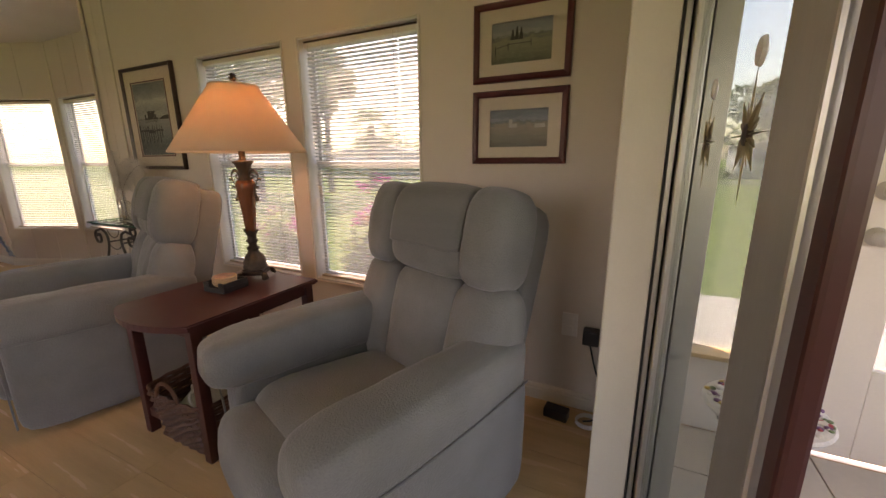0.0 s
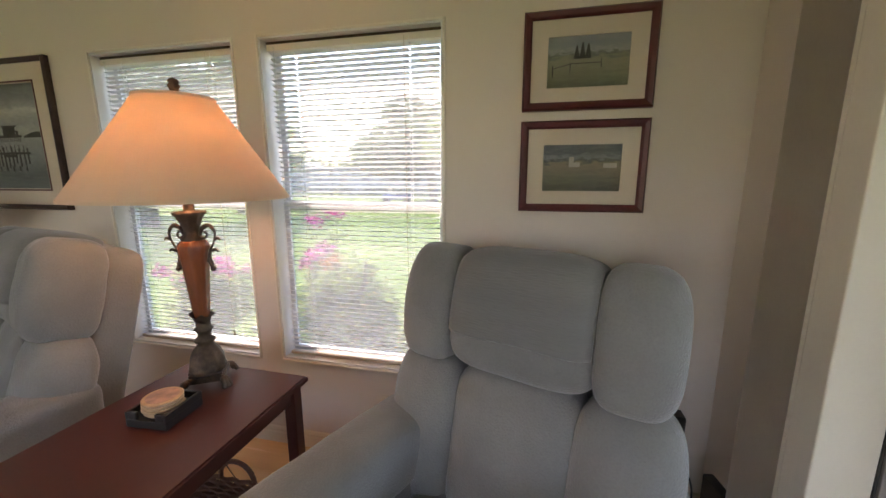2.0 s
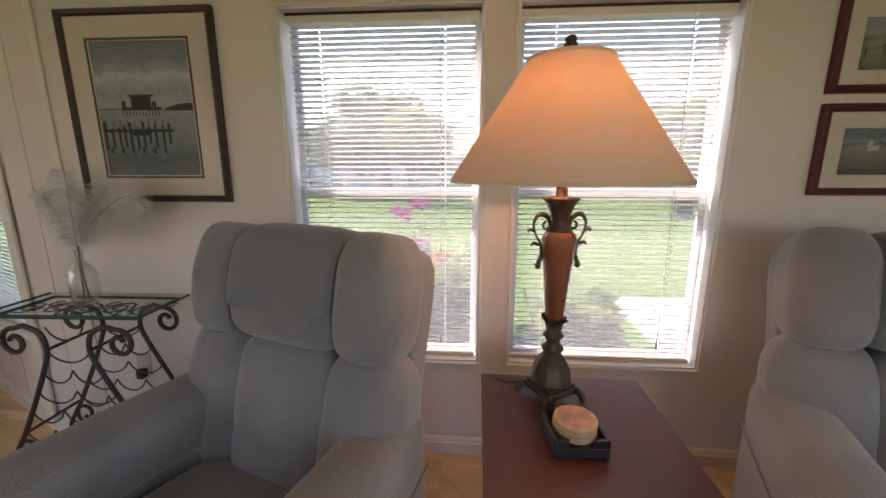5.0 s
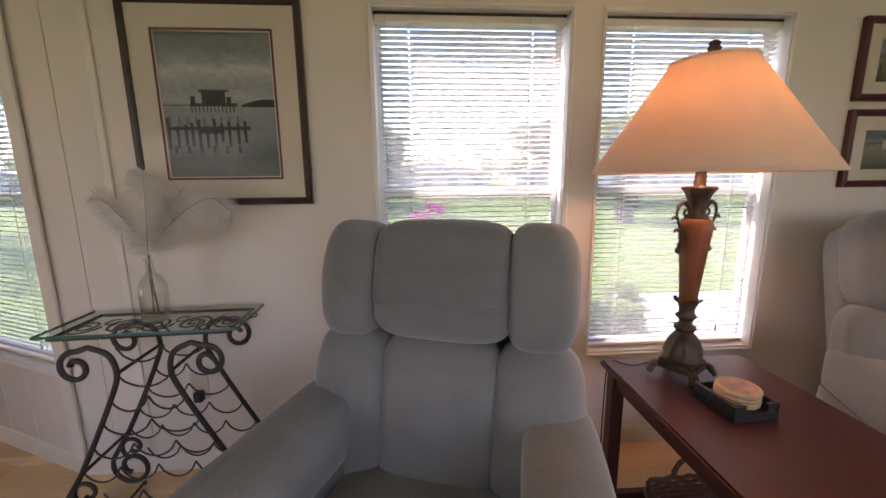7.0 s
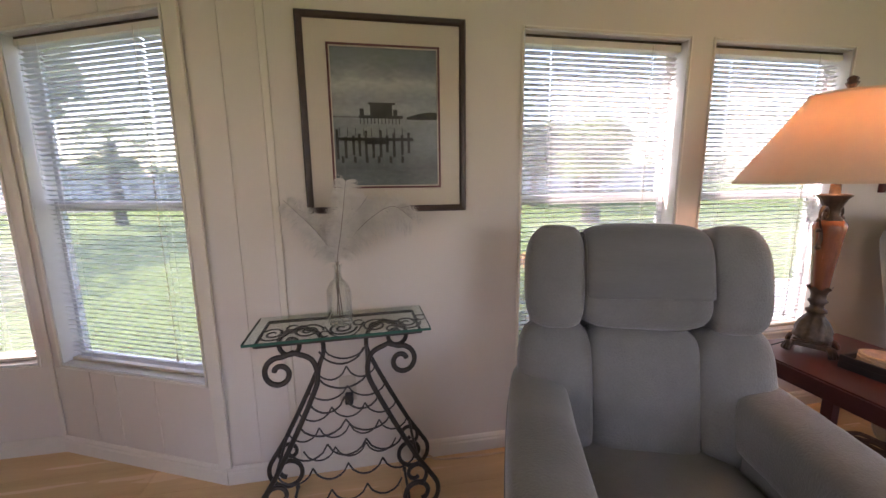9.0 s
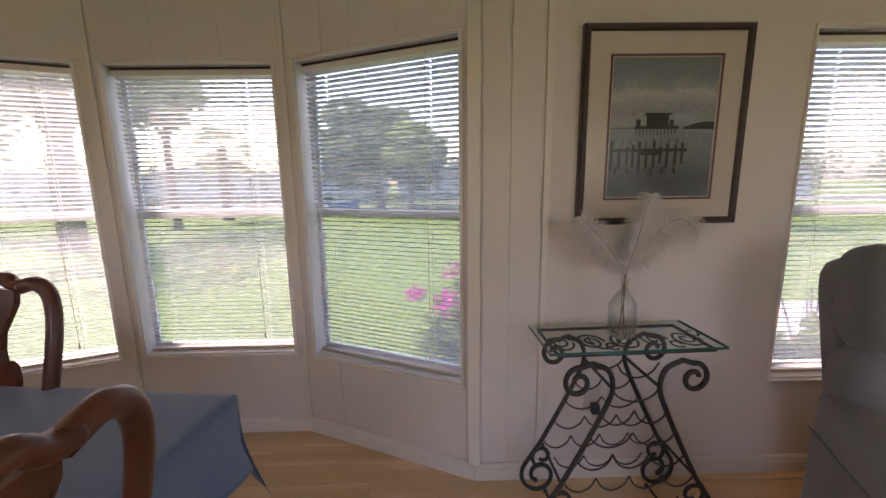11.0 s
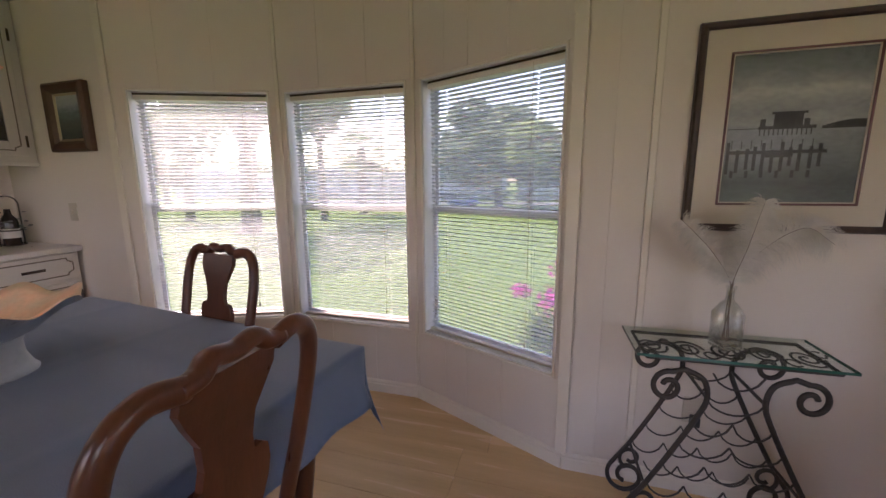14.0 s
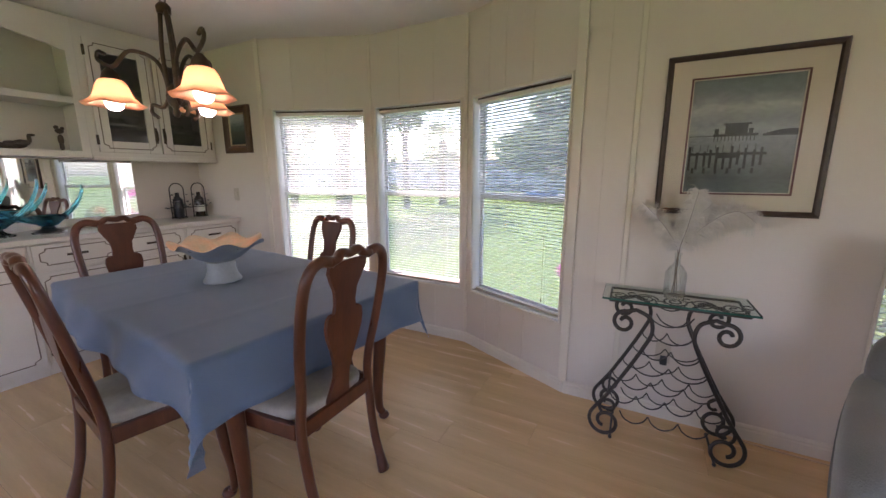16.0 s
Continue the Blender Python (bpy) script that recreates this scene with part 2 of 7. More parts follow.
def tube(bm, pts, r, n=8, flat=1.0, closed_ends=True):
    """A rod of radius r (a number, or one for each point) along pts."""
    pts = [Vector(p) for p in pts]
    rs = r if isinstance(r, (list, tuple)) else [r] * len(pts)
    up = None
    rings = []
    for i, p in enumerate(pts):
        d = (pts[min(i + 1, len(pts) - 1)] - pts[max(i - 1, 0)]).normalized()
        if up is None:
            up = Vector((0, 0, 1)) if abs(d.z) < 0.9 else Vector((0, 1, 0))
        side = d.cross(up).normalized()
        up = side.cross(d).normalized()
        rings.append([bm.verts.new(p + (side * math.cos(2 * math.pi * k / n) + up * flat * math.sin(2 * math.pi * k / n)) * rs[i]) for k in range(n)])
    for lo, hi in zip(rings, rings[1:]):
        for k in range(n):
            bm.faces.new((lo[k], lo[(k + 1) % n], hi[(k + 1) % n], hi[k]))
    if closed_ends:
        bm.faces.new(rings[0][::-1])
        bm.faces.new(rings[-1])


def curve(*pts, steps=8):
    """Points on a smooth line through pts (Catmull-Rom)."""
    ps = [Vector(p) for p in pts]
    ps = [2 * ps[0] - ps[1], *ps, 2 * ps[-1] - ps[-2]]
    out = []
    for a, b, c, d in zip(ps, ps[1:], ps[2:], ps[3:]):
        for i in range(steps):
            t = i / steps
            out.append(0.5 * ((2 * b) + (c - a) * t + (2 * a - 5 * b + 4 * c - d) * t * t + (3 * b - a - 3 * c + d) * t ** 3))
    return out + [ps[-2]]


def slab(bm, outline, z0, z1):
    """A prism over an outline in x and y."""
    lo = [bm.verts.new((x, y, z0)) for x, y in outline]
    hi = [bm.verts.new((x, y, z1)) for x, y in outline]
    bm.faces.new(lo[::-1])
    bm.faces.new(hi)
    for i in range(len(lo)):
        j = (i + 1) % len(lo)
        bm.faces.new((lo[i], lo[j], hi[j], hi[i]))


def picture_frame(bm, w, h, wide, deep, inner=0.6):
    """A mitred moulding round a picture w by h, standing in x and z, its face towards -y."""
    prof = ((0.0, 0.0), (0.0, -deep * 0.7), (wide * 0.25, -deep), (wide * 0.7, -deep * 0.85), (wide, -deep * inner), (wide, 0.0))
    loops = []
    for d, y in prof:
        x, z = w / 2 - d, h / 2 - d
        loops.append([bm.verts.new(p) for p in ((-x, y, -z), (x, y, -z), (x, y, z), (-x, y, z))])
    for lo, hi in zip(loops, loops[1:] + loops[:1]):
        for i in range(4):
            bm.faces.new((lo[i], lo[(i + 1) % 4], hi[(i + 1) % 4], hi[i]))

# ---- the large structure ----
CEILING, GROUND = 2.437, -0.62
C0, C1, C2, C3 = (-6.47, 2.06), (-5.60, 2.435), (-4.72, 2.435), (-3.87, 2.05)
EAST, WEST, SOUTH = 0.14, -7.50, -3.2


def wall(name, p0, p1, openings=(), thick=0.11, z0=0.0, z1=CEILING, mat=WALL, label="", deep0=0.0, deep1=0.0):
    """A wall from p0 to p1, its room face on the right of that line; openings are (u0, u1, z0, z1) along it."""
    d = Vector((p1[0] - p0[0], p1[1] - p0[1]))
    bm = bmesh.new()
    us = sorted({-deep0, d.length + deep1, *(u for o in openings for u in o[:2])})
    for a, b in zip(us, us[1:]):
        zs = [z0]
        for o in openings:
            if o[0] <= a + 1e-6 and b <= o[1] + 1e-6:
                zs += [o[2], o[3]]
        zs.append(z1)
        for lo, hi in zip(zs[::2], zs[1::2]):
            if hi - lo > 1e-4:
                box(bm, (a, 0, lo), (b, thick, hi))
    bmesh.ops.remove_doubles(bm, verts=bm.verts, dist=1e-5)
    ob = part(name, bm, mat)
    ob.matrix_basis = pose(p0[0], p0[1], 0, 0, 0, math.degrees(math.atan2(d.y, d.x)))
    return tagged(ob, label, kind="structure"), d.length


def casing(o, parent, wide=0.04, proud=0.008):
    """Flat trim round an opening, in the wall's own axes."""
    u0, u1, z0, z1 = o
    for a, b in (((u0, -proud, z0), (u0 + wide, 0, z1)), ((u1 - wide, -proud, z0), (u1, 0, z1)),
                 ((u0 + wide, -proud, z1 - wide), (u1 - wide, 0, z1)), ((u0 + wide, -proud - 0.004, z0), (u1 - wide, 0, z0 + wide))):
        part("casing", boxes((a, b), bevel=0.004), CASING, parent)


SLAT = None
REVEAL = 0.12


def slat_mesh(L, holes):
    """One curved blind slat of length L with a punched slot at each hole."""
    bm = bmesh.new()
    xs = sorted([-L / 2, L / 2] + [h + d for h in holes for d in (-0.0045, 0.0045)])
    for dz in (0, -0.0005):
        rows = []
        for t in (-0.5, -0.47, -0.1, 0.2, 0.5):
            rows.append([bm.verts.new((x, t * 0.025, 0.0022 * (1 - 4 * t * t) + dz)) for x in xs])
        for k in range(4):
            for i in range(len(xs) - 1):
                if k in (1, 2) and i % 2:
                    continue
                bm.faces.new((rows[k][i], rows[k][i + 1], rows[k + 1][i + 1], rows[k + 1][i]))
    me = bpy.data.meshes.new("slat")
    bm.to_mesh(me)
    bm.free()
    me.materials.append(BLINDM)
    return me


def window(name, host, o, wide=0.011, mid=1.178):
    """A single-hung window deep in the wall host, with jambs, two sashes and panes, and its blind in the reveal."""
    global SLAT
    u0, u1, z0, z1 = o
    base = host.matrix_basis
    w = thing(name, base.copy(), "white trimmed single-hung window with two glass sashes", "window", kind="structure")
    casing(o, w, wide)
    a, b, lo, hi = u0 + wide, u1 - wide, z0 + wide, z1 - wide
    for p, q in (((a - 0.002, 0, lo), (a + 0.006, REVEAL, hi)), ((b - 0.006, 0, lo), (b + 0.002, REVEAL, hi)), ((a, 0, hi - 0.006), (b, REVEAL, hi + 0.002)), ((a, 0, lo - 0.002), (b, REVEAL, lo + 0.008))):
        part("jamb", boxes((p, q)), JAMB, w)
    for n, (s, e, y) in {"upper_sash": (mid - 0.018, hi - 0.006, 0.096), "lower_sash": (lo + 0.008, mid + 0.018, 0.076)}.items():
        f = 0.026
        bm = boxes(((a + 0.006, y, s), (a + 0.006 + f, y + 0.018, e)), ((b - 0.006 - f, y, s), (b - 0.006, y + 0.018, e)),
                   ((a + 0.006 + f, y, s), (b - 0.006 - f, y + 0.018, s + f + 0.006)), ((a + 0.006 + f, y, e - f - 0.006), (b - 0.006 - f, y + 0.018, e)), bevel=0.003)
        sash = part(n, bm, SASH, w)
        pane = part("pane", boxes(((a + 0.028, y + 0.007, s + 0.02), (b - 0.028, y + 0.011, e - 0.02))), PANE, sash)
        pane.visible_shadow = False
    blind = thing("mini_blind", base.copy(), "white aluminium mini blind lowered with half-open slats", "window blind", "mini blinds")
    yb = 0.046
    part("headrail", boxes(((a + 0.010, yb - 0.012, hi - 0.044), (b - 0.010, yb + 0.016, hi - 0.018)), bevel=0.002), CASING, blind, "cream headrail")
    # brown strip gives the top of the reveal its shade by colour
    part("gap_shade", boxes(((a + 0.007, yb - 0.006, hi - 0.018), (b - 0.007, yb + 0.02, hi - 0.006))), BRONZE, blind, "brown strip standing in for the shade above the headrail")
    part("bottom_rail", boxes(((a + 0.014, yb - 0.013, lo + 0.010), (b - 0.014, yb + 0.013, lo + 0.026)), bevel=0.004), IVORY, blind, "beige bottom rail")
    L = b - a - 0.044
    cords = (-L / 2 + 0.12, L / 2 - 0.12)
    if SLAT is None or abs(SLAT[0] - L) > 0.002:
        SLAT = (L, slat_mesh(L, cords))
    z = hi - 0.056
    rnd = random.Random(name)
    while z > lo + 0.036:
        shared("slat", SLAT[1], blind, pose((a + b) / 2, yb, z, -17 + rnd.uniform(-2, 2), rnd.uniform(-0.10, 0.10)))
        z -= 0.0212
    for c in cords:
        u = (a + b) / 2 + c
        bm = bmesh.new()
        tube(bm, [(u, yb - 0.0135, hi - 0.03), (u, yb - 0.0135, lo + 0.02)], 0.0009, 4)
        tube(bm, [(u, yb + 0.0135, hi - 0.03), (u, yb + 0.0135, lo + 0.02)], 0.0009, 4)
        part("ladder_cord", bm, BLINDM, blind)
    bm = bmesh.new()
    tube(bm, [(b - 0.16, yb - 0.02, hi - 0.03), (b - 0.158, yb - 0.022, lo + 0.17), (b - 0.16, yb - 0.022, lo + 0.10)], 0.0014, 5)
    lathe(bm, [(0.001, 0.03), (0.003, 0.026), (0.006, 0.0), (0.001, -0.002)], 8, (b - 0.16, yb - 0.022, lo + 0.075))
    part("pull_cord", bm, IVORY, blind)
    bm = bmesh.new()
    tube(bm, [(a + 0.05, yb - 0.02, hi - 0.03), (a + 0.052, yb - 0.024, hi - 0.62)], 0.003, 6)
    part("tilt_wand", bm, CLEARGL, blind)
    return w


MW = [(-2.597, -1.800, 0.442, 1.884), (-1.690, -0.885, 0.442, 1.884)]
main, _ = wall("wall_north", C3, (EAST + 0.1, 2.05), [(a - C3[0] + 0.009, b - C3[0] - 0.009, c + 0.009, d - 0.009) for a, b, c, d in MW], label="warm off-white painted wall with two windows", thick=REVEAL)
for i, (a, b, c, d) in enumerate(MW):
    window("window_%d" % (i + 1), main, (a - C3[0], b - C3[0], c, d))
BAY = [("wall_bay_west", C0, C1, (0.084, 0.893)), ("wall_bay_middle", C1, C2, (0.036, 0.837)), ("wall_bay_east", C2, C3, (0.052, 0.882))]
bays = []
for i, (n, p, q, (u0, u1)) in enumerate(BAY):
    o = (u0, u1, 0.438, 1.886)
    w, L = wall(n, p, q, [(u0 + 0.009, u1 - 0.009, o[2] + 0.009, o[3] - 0.009)], label="off-white grooved panel wall of the bay", thick=REVEAL)
    bays.append((w, L, o))
    window("window_%d" % (i + 3), w, o)
wnw, _ = wall("wall_north_west", (WEST - 0.1, 2.06), C0, label="warm off-white painted wall beside the built-in cabinets")
west, _ = wall("wall_west", (WEST, SOUTH), (WEST, 2.3), label="plain off-white wall behind the cabinets")
# openings added in the unseen south wall to fill the room with daylight
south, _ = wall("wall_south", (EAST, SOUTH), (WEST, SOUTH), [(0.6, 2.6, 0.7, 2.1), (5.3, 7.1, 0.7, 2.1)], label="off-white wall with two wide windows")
# the east wall with the sliding door's opening
east, _ = wall("wall_east", (EAST, 2.05), (EAST, SOUTH), [(0.575, 2.60, 0.0, 2.06)], label="off-white wall with the opening of the sliding door", thick=0.10)

bm = bmesh.new()
slab(bm, [(WEST - 0.1, SOUTH - 0.1), (3.2, SOUTH - 0.1), (3.2, 2.25), (EAST + 0.1, 2.16), C3, C2, C1, C0, (WEST - 0.1, 2.16)][::1], CEILING, CEILING + 0.12)
tagged(part("ceiling", bm, CEIL), "white textured ceiling", kind="structure")
bm = bmesh.new()
slab(bm, [(WEST, SOUTH), (EAST + 0.1, SOUTH), (EAST + 0.1, 2.05), C3, C2, C1, C0, (WEST, 2.05)], -0.12, -0.006)
floor = tagged(part("floor", bm, GROUT), "honey oak laminate plank floor with a satin finish", kind="structure")


def baseboard(p0, p1, u0=0.0, u1=0.0, name="baseboard"):
    """A moulded skirting along the room face of a wall."""
    d = Vector((p1[0] - p0[0], p1[1] - p0[1]))
    bm = bmesh.new()
    prof = ((0, 0), (-0.014, 0), (-0.014, 0.052), (-0.010, 0.060), (-0.011, 0.068), (-0.006, 0.078), (0, 0.082))
    ends = [[bm.verts.new((u, y, z)) for y, z in prof] for u in (u0, d.length - u1)]
    for i in range(len(prof)):
        j = (i + 1) % len(prof)
        bm.faces.new((ends[0][i], ends[0][j], ends[1][j], ends[1][i]))
    bm.faces.new(ends[0])
    bm.faces.new(ends[1][::-1])
    ob = part(name, bm, TRIM)
    ob.matrix_basis = pose(p0[0], p0[1], 0, 0, 0, math.degrees(math.atan2(d.y, d.x)))
    return tagged(ob, "white moulded baseboard along the wall", kind="structure")


baseboard(C3, (EAST, 2.05))
for n, p, q, _ in BAY:
    baseboard(p, q)
baseboard((WEST + 0.42, 2.06), C0)
baseboard((EAST, 2.05), (EAST, 1.52))


def batten(x, y, z0, z1, w=0.03, t=0.012, turn=0.0, name="trim"):
    ob = part(name, boxes(((-w / 2, -t, z0), (w / 2, 0, z1)), bevel=0.004), TRIM)
    ob.matrix_basis = pose(x, y, 0, 0, 0, turn)
    return tagged(ob, "narrow white vertical wall batten", kind="structure")


batten(-3.59, 2.05, 0.083, CEILING, 0.028)
batten(-3.875, 2.045, 0.083, CEILING, 0.055, 0.014, -12)
batten(-4.72, 2.43, 0.083, CEILING, 0.022, 0.010, -12)
batten(-5.60, 2.43, 0.083, CEILING, 0.022, 0.010, 12)
batten(-6.475, 2.058, 0.083, CEILING, 0.045, 0.012, 12)
# grooved panels of the bay
for (w, L, o), cuts in zip(bays, ((0.0, 0.30, 0.62, 1.0), (0.0, 0.33, 0.68, 1.0), (0.0, 0.24, 0.40, 0.64, 1.0))):
    for a, b in zip(cuts, cuts[1:]):
        for z0, z1 in ((0.083, o[2] - 0.002), (o[3] + 0.002, CEILING - 0.002)):
            part("panel", boxes(((a * L + 0.016, -0.004, z0), (b * L - 0.001 if b < 1 else L - 0.016, -0.0005, z1))), WALL, w)
for a, b in ((-3.842, -3.735), (-3.731, -3.606)):
    part("panel", boxes(((a - C3[0], -0.004, 0.083), (b - C3[0], -0.0005, CEILING - 0.002))), WALL, main)

# ---- sunroom beyond the sliding door ----
SR = 2.13
o1 = (0.10, 0.485, 0.38, 2.15)
srn, _ = wall("wall_sunroom_north", (EAST + 0.1, SR), (3.2, SR), [o1, (0.59, 1.45, -0.02, 2.06)], label="off-white sunroom wall with a sidelight window and a door", z0=-0.1)
# east and south openings are made up, out of view, to bring in daylight
sre, _ = wall("wall_sunroom_east", (3.2, SR + 0.1), (3.2, SOUTH), [(0.4, 3.4, 0.7, 2.1)], label="off-white sunroom wall with a wide window")
srs, _ = wall("wall_sunroom_south", (3.3, SOUTH), (EAST, SOUTH), [(0.5, 2.4, 0.8, 2.1)], label="off-white sunroom wall with a wide window")
TILE = material("sunroom_tile", (0.50, 0.45, 0.38), 0.4, vary=0.06, scale=3, bump=0.1, bump_scale=50)
bm = bmesh.new()
slab(bm, [(EAST + 0.1, SOUTH), (3.2, SOUTH), (3.2, SR), (EAST + 0.1, SR)], -0.12, -0.004)
srf = tagged(part("floor_sunroom", bm, GROUT), "beige tiled sunroom floor with thin grout lines", kind="structure")
bm = boxes(((-0.148, -0.148, -0.004), (0.148, 0.148, 0.006)), bevel=0.002)
tile = bpy.data.meshes.new("tile")
bm.to_mesh(tile)
bm.free()
tile.materials.append(TILE)
for i in range(9):
    for j in range(17):
        shared("tile", tile, srf, pose(EAST + 0.27 + i * 0.302, 1.96 - j * 0.302, 0))
sw = thing("window_6", srn.matrix_basis.copy(), "tall sidelight window with a pale wooden sill", "window", kind="structure")
casing((o1[0] - 0.03, o1[1] + 0.03, o1[2] - 0.03, o1[3] + 0.03), sw, 0.03)
pn = part("pane", boxes(((o1[0], 0.05, o1[2]), (o1[1], 0.055, o1[3]))), PANE, sw)
pn.visible_shadow = False
part("window_sill", boxes(((o1[0] - 0.05, -0.05, o1[2] - 0.02), (o1[1] + 0.05, 0.05, o1[2] + 0.002)), bevel=0.004), material("pale_pine_sill", (0.55, 0.38, 0.2), 0.5, scale=9), sw)
dr = thing("door_1", srn.matrix_basis @ Matrix.Translation((-0.10, 0, 0)), "white painted exterior door with glazed panel and two knobs", "door", kind="structure")
DW = TRIM
part("stile", boxes(((0.695, 0.02, 0.005), (0.86, 0.062, 2.05)), bevel=0.003), DW, dr)
part("stile", boxes(((1.40, 0.02, 0.005), (1.545, 0.062, 2.05)), bevel=0.003), DW, dr)
part("bottom_panel", boxes(((0.86, 0.02, 0.005), (1.40, 0.062, 0.40)), bevel=0.003), DW, dr)
part("top_rail", boxes(((0.86, 0.02, 1.93), (1.40, 0.062, 2.05)), bevel=0.003), DW, dr)
dp = part("pane", boxes(((0.86, 0.038, 0.40), (1.40, 0.043, 1.93))), PANE, dr)
dp.visible_shadow = False
for z in (0.92, 1.085):
    bm = bmesh.new()
    lathe(bm, [(0.0, 0.0), (0.034, 0.0), (0.034, 0.008), (0.012, 0.014), (0.012, 0.03), (0.026, 0.036), (0.030, 0.052), (0.022, 0.062), (0.0, 0.064)], 20)
    bmesh.ops.transform(bm, matrix=pose(0.775, 0.02, z, 90, 0, 0), verts=bm.verts)
    part("door_knob", bm, ALU, dr, "satin metal knob", smooth=True)
part("frame", boxes(((0.655, -0.01, 0), (0.692, 0.07, 2.09)), ((1.548, -0.01, 0), (1.585, 0.07, 2.09)), ((0.692, -0.01, 2.053), (1.548, 0.07, 2.09)), bevel=0.003), TRIM, dr)

# ---- the sliding door ----
sd = thing("sliding_door", Matrix(), "aluminium sliding glass door standing half open", "sliding door", kind="structure")
Y1, Y0 = 1.475, -0.55
part("jamb", boxes(((0.055, Y1 - 0.04, 0), (EAST + 0.03, Y1 + 0.06, 2.06)), bevel=0.004), TRIM, sd, "white painted jamb")
part("jamb", boxes(((EAST - 0.012, Y0 - 0.05, 0), (EAST + 0.11, Y0, 2.06)), bevel=0.003), TRIM, sd, "white painted jamb")
part("track", boxes(((EAST + 0.02, Y0, 0.0), (EAST + 0.11, Y1, 0.012)), ((EAST + 0.045, Y0, 0.012), (EAST + 0.050, Y1, 0.024)), ((EAST + 0.08, Y0, 0.012), (EAST + 0.085, Y1, 0.024))), ALU, sd)
part("head_track", boxes(((EAST + 0.02, Y0, 2.03), (EAST + 0.11, Y1, 2.06))), ALU, sd)
for xa, xb, ya, yb, mt in ((0.031, 0.037, 0.0, 0.04, RUBBER), (0.037, 0.050, 0.0, 0.046, ALU), (0.050, 0.055, 0.0, 0.03, RUBBER), (0.090, 0.096, 0.0, 0.04, RUBBER), (0.096, 0.150, 0.0, 0.05, ALU)):
    part("channel", boxes(((EAST + xa, Y1 - yb, 0.012), (EAST + xb, Y1 - ya, 2.03)), bevel=0.002), mt, sd)
G = 0.70
pnl = part("door_panel", boxes(((EAST + 0.056, Y1 - 0.085, 0.026), (EAST + 0.088, Y1 - 0.015, 2.03)), ((EAST + 0.056, G - 0.10, 0.026), (EAST + 0.088, G, 2.03)),
                               ((EAST + 0.056, G, 0.026), (EAST + 0.088, Y1 - 0.085, 0.10)), ((EAST + 0.056, G, 1.97), (EAST + 0.088, Y1 - 0.085, 2.03)), bevel=0.004), ALU, sd)
gp = part("pane", boxes(((EAST + 0.069, G, 0.1), (EAST + 0.075, Y1 - 0.085, 1.97))), DOORGL, pnl)
gp.visible_shadow = False
part("handle", boxes(((EAST + 0.058, G - 0.146, 0.2), (EAST + 0.074, G - 0.118, 2.0)), bevel=0.004), MAHOG, pnl, "dark brown full-height pull strip")

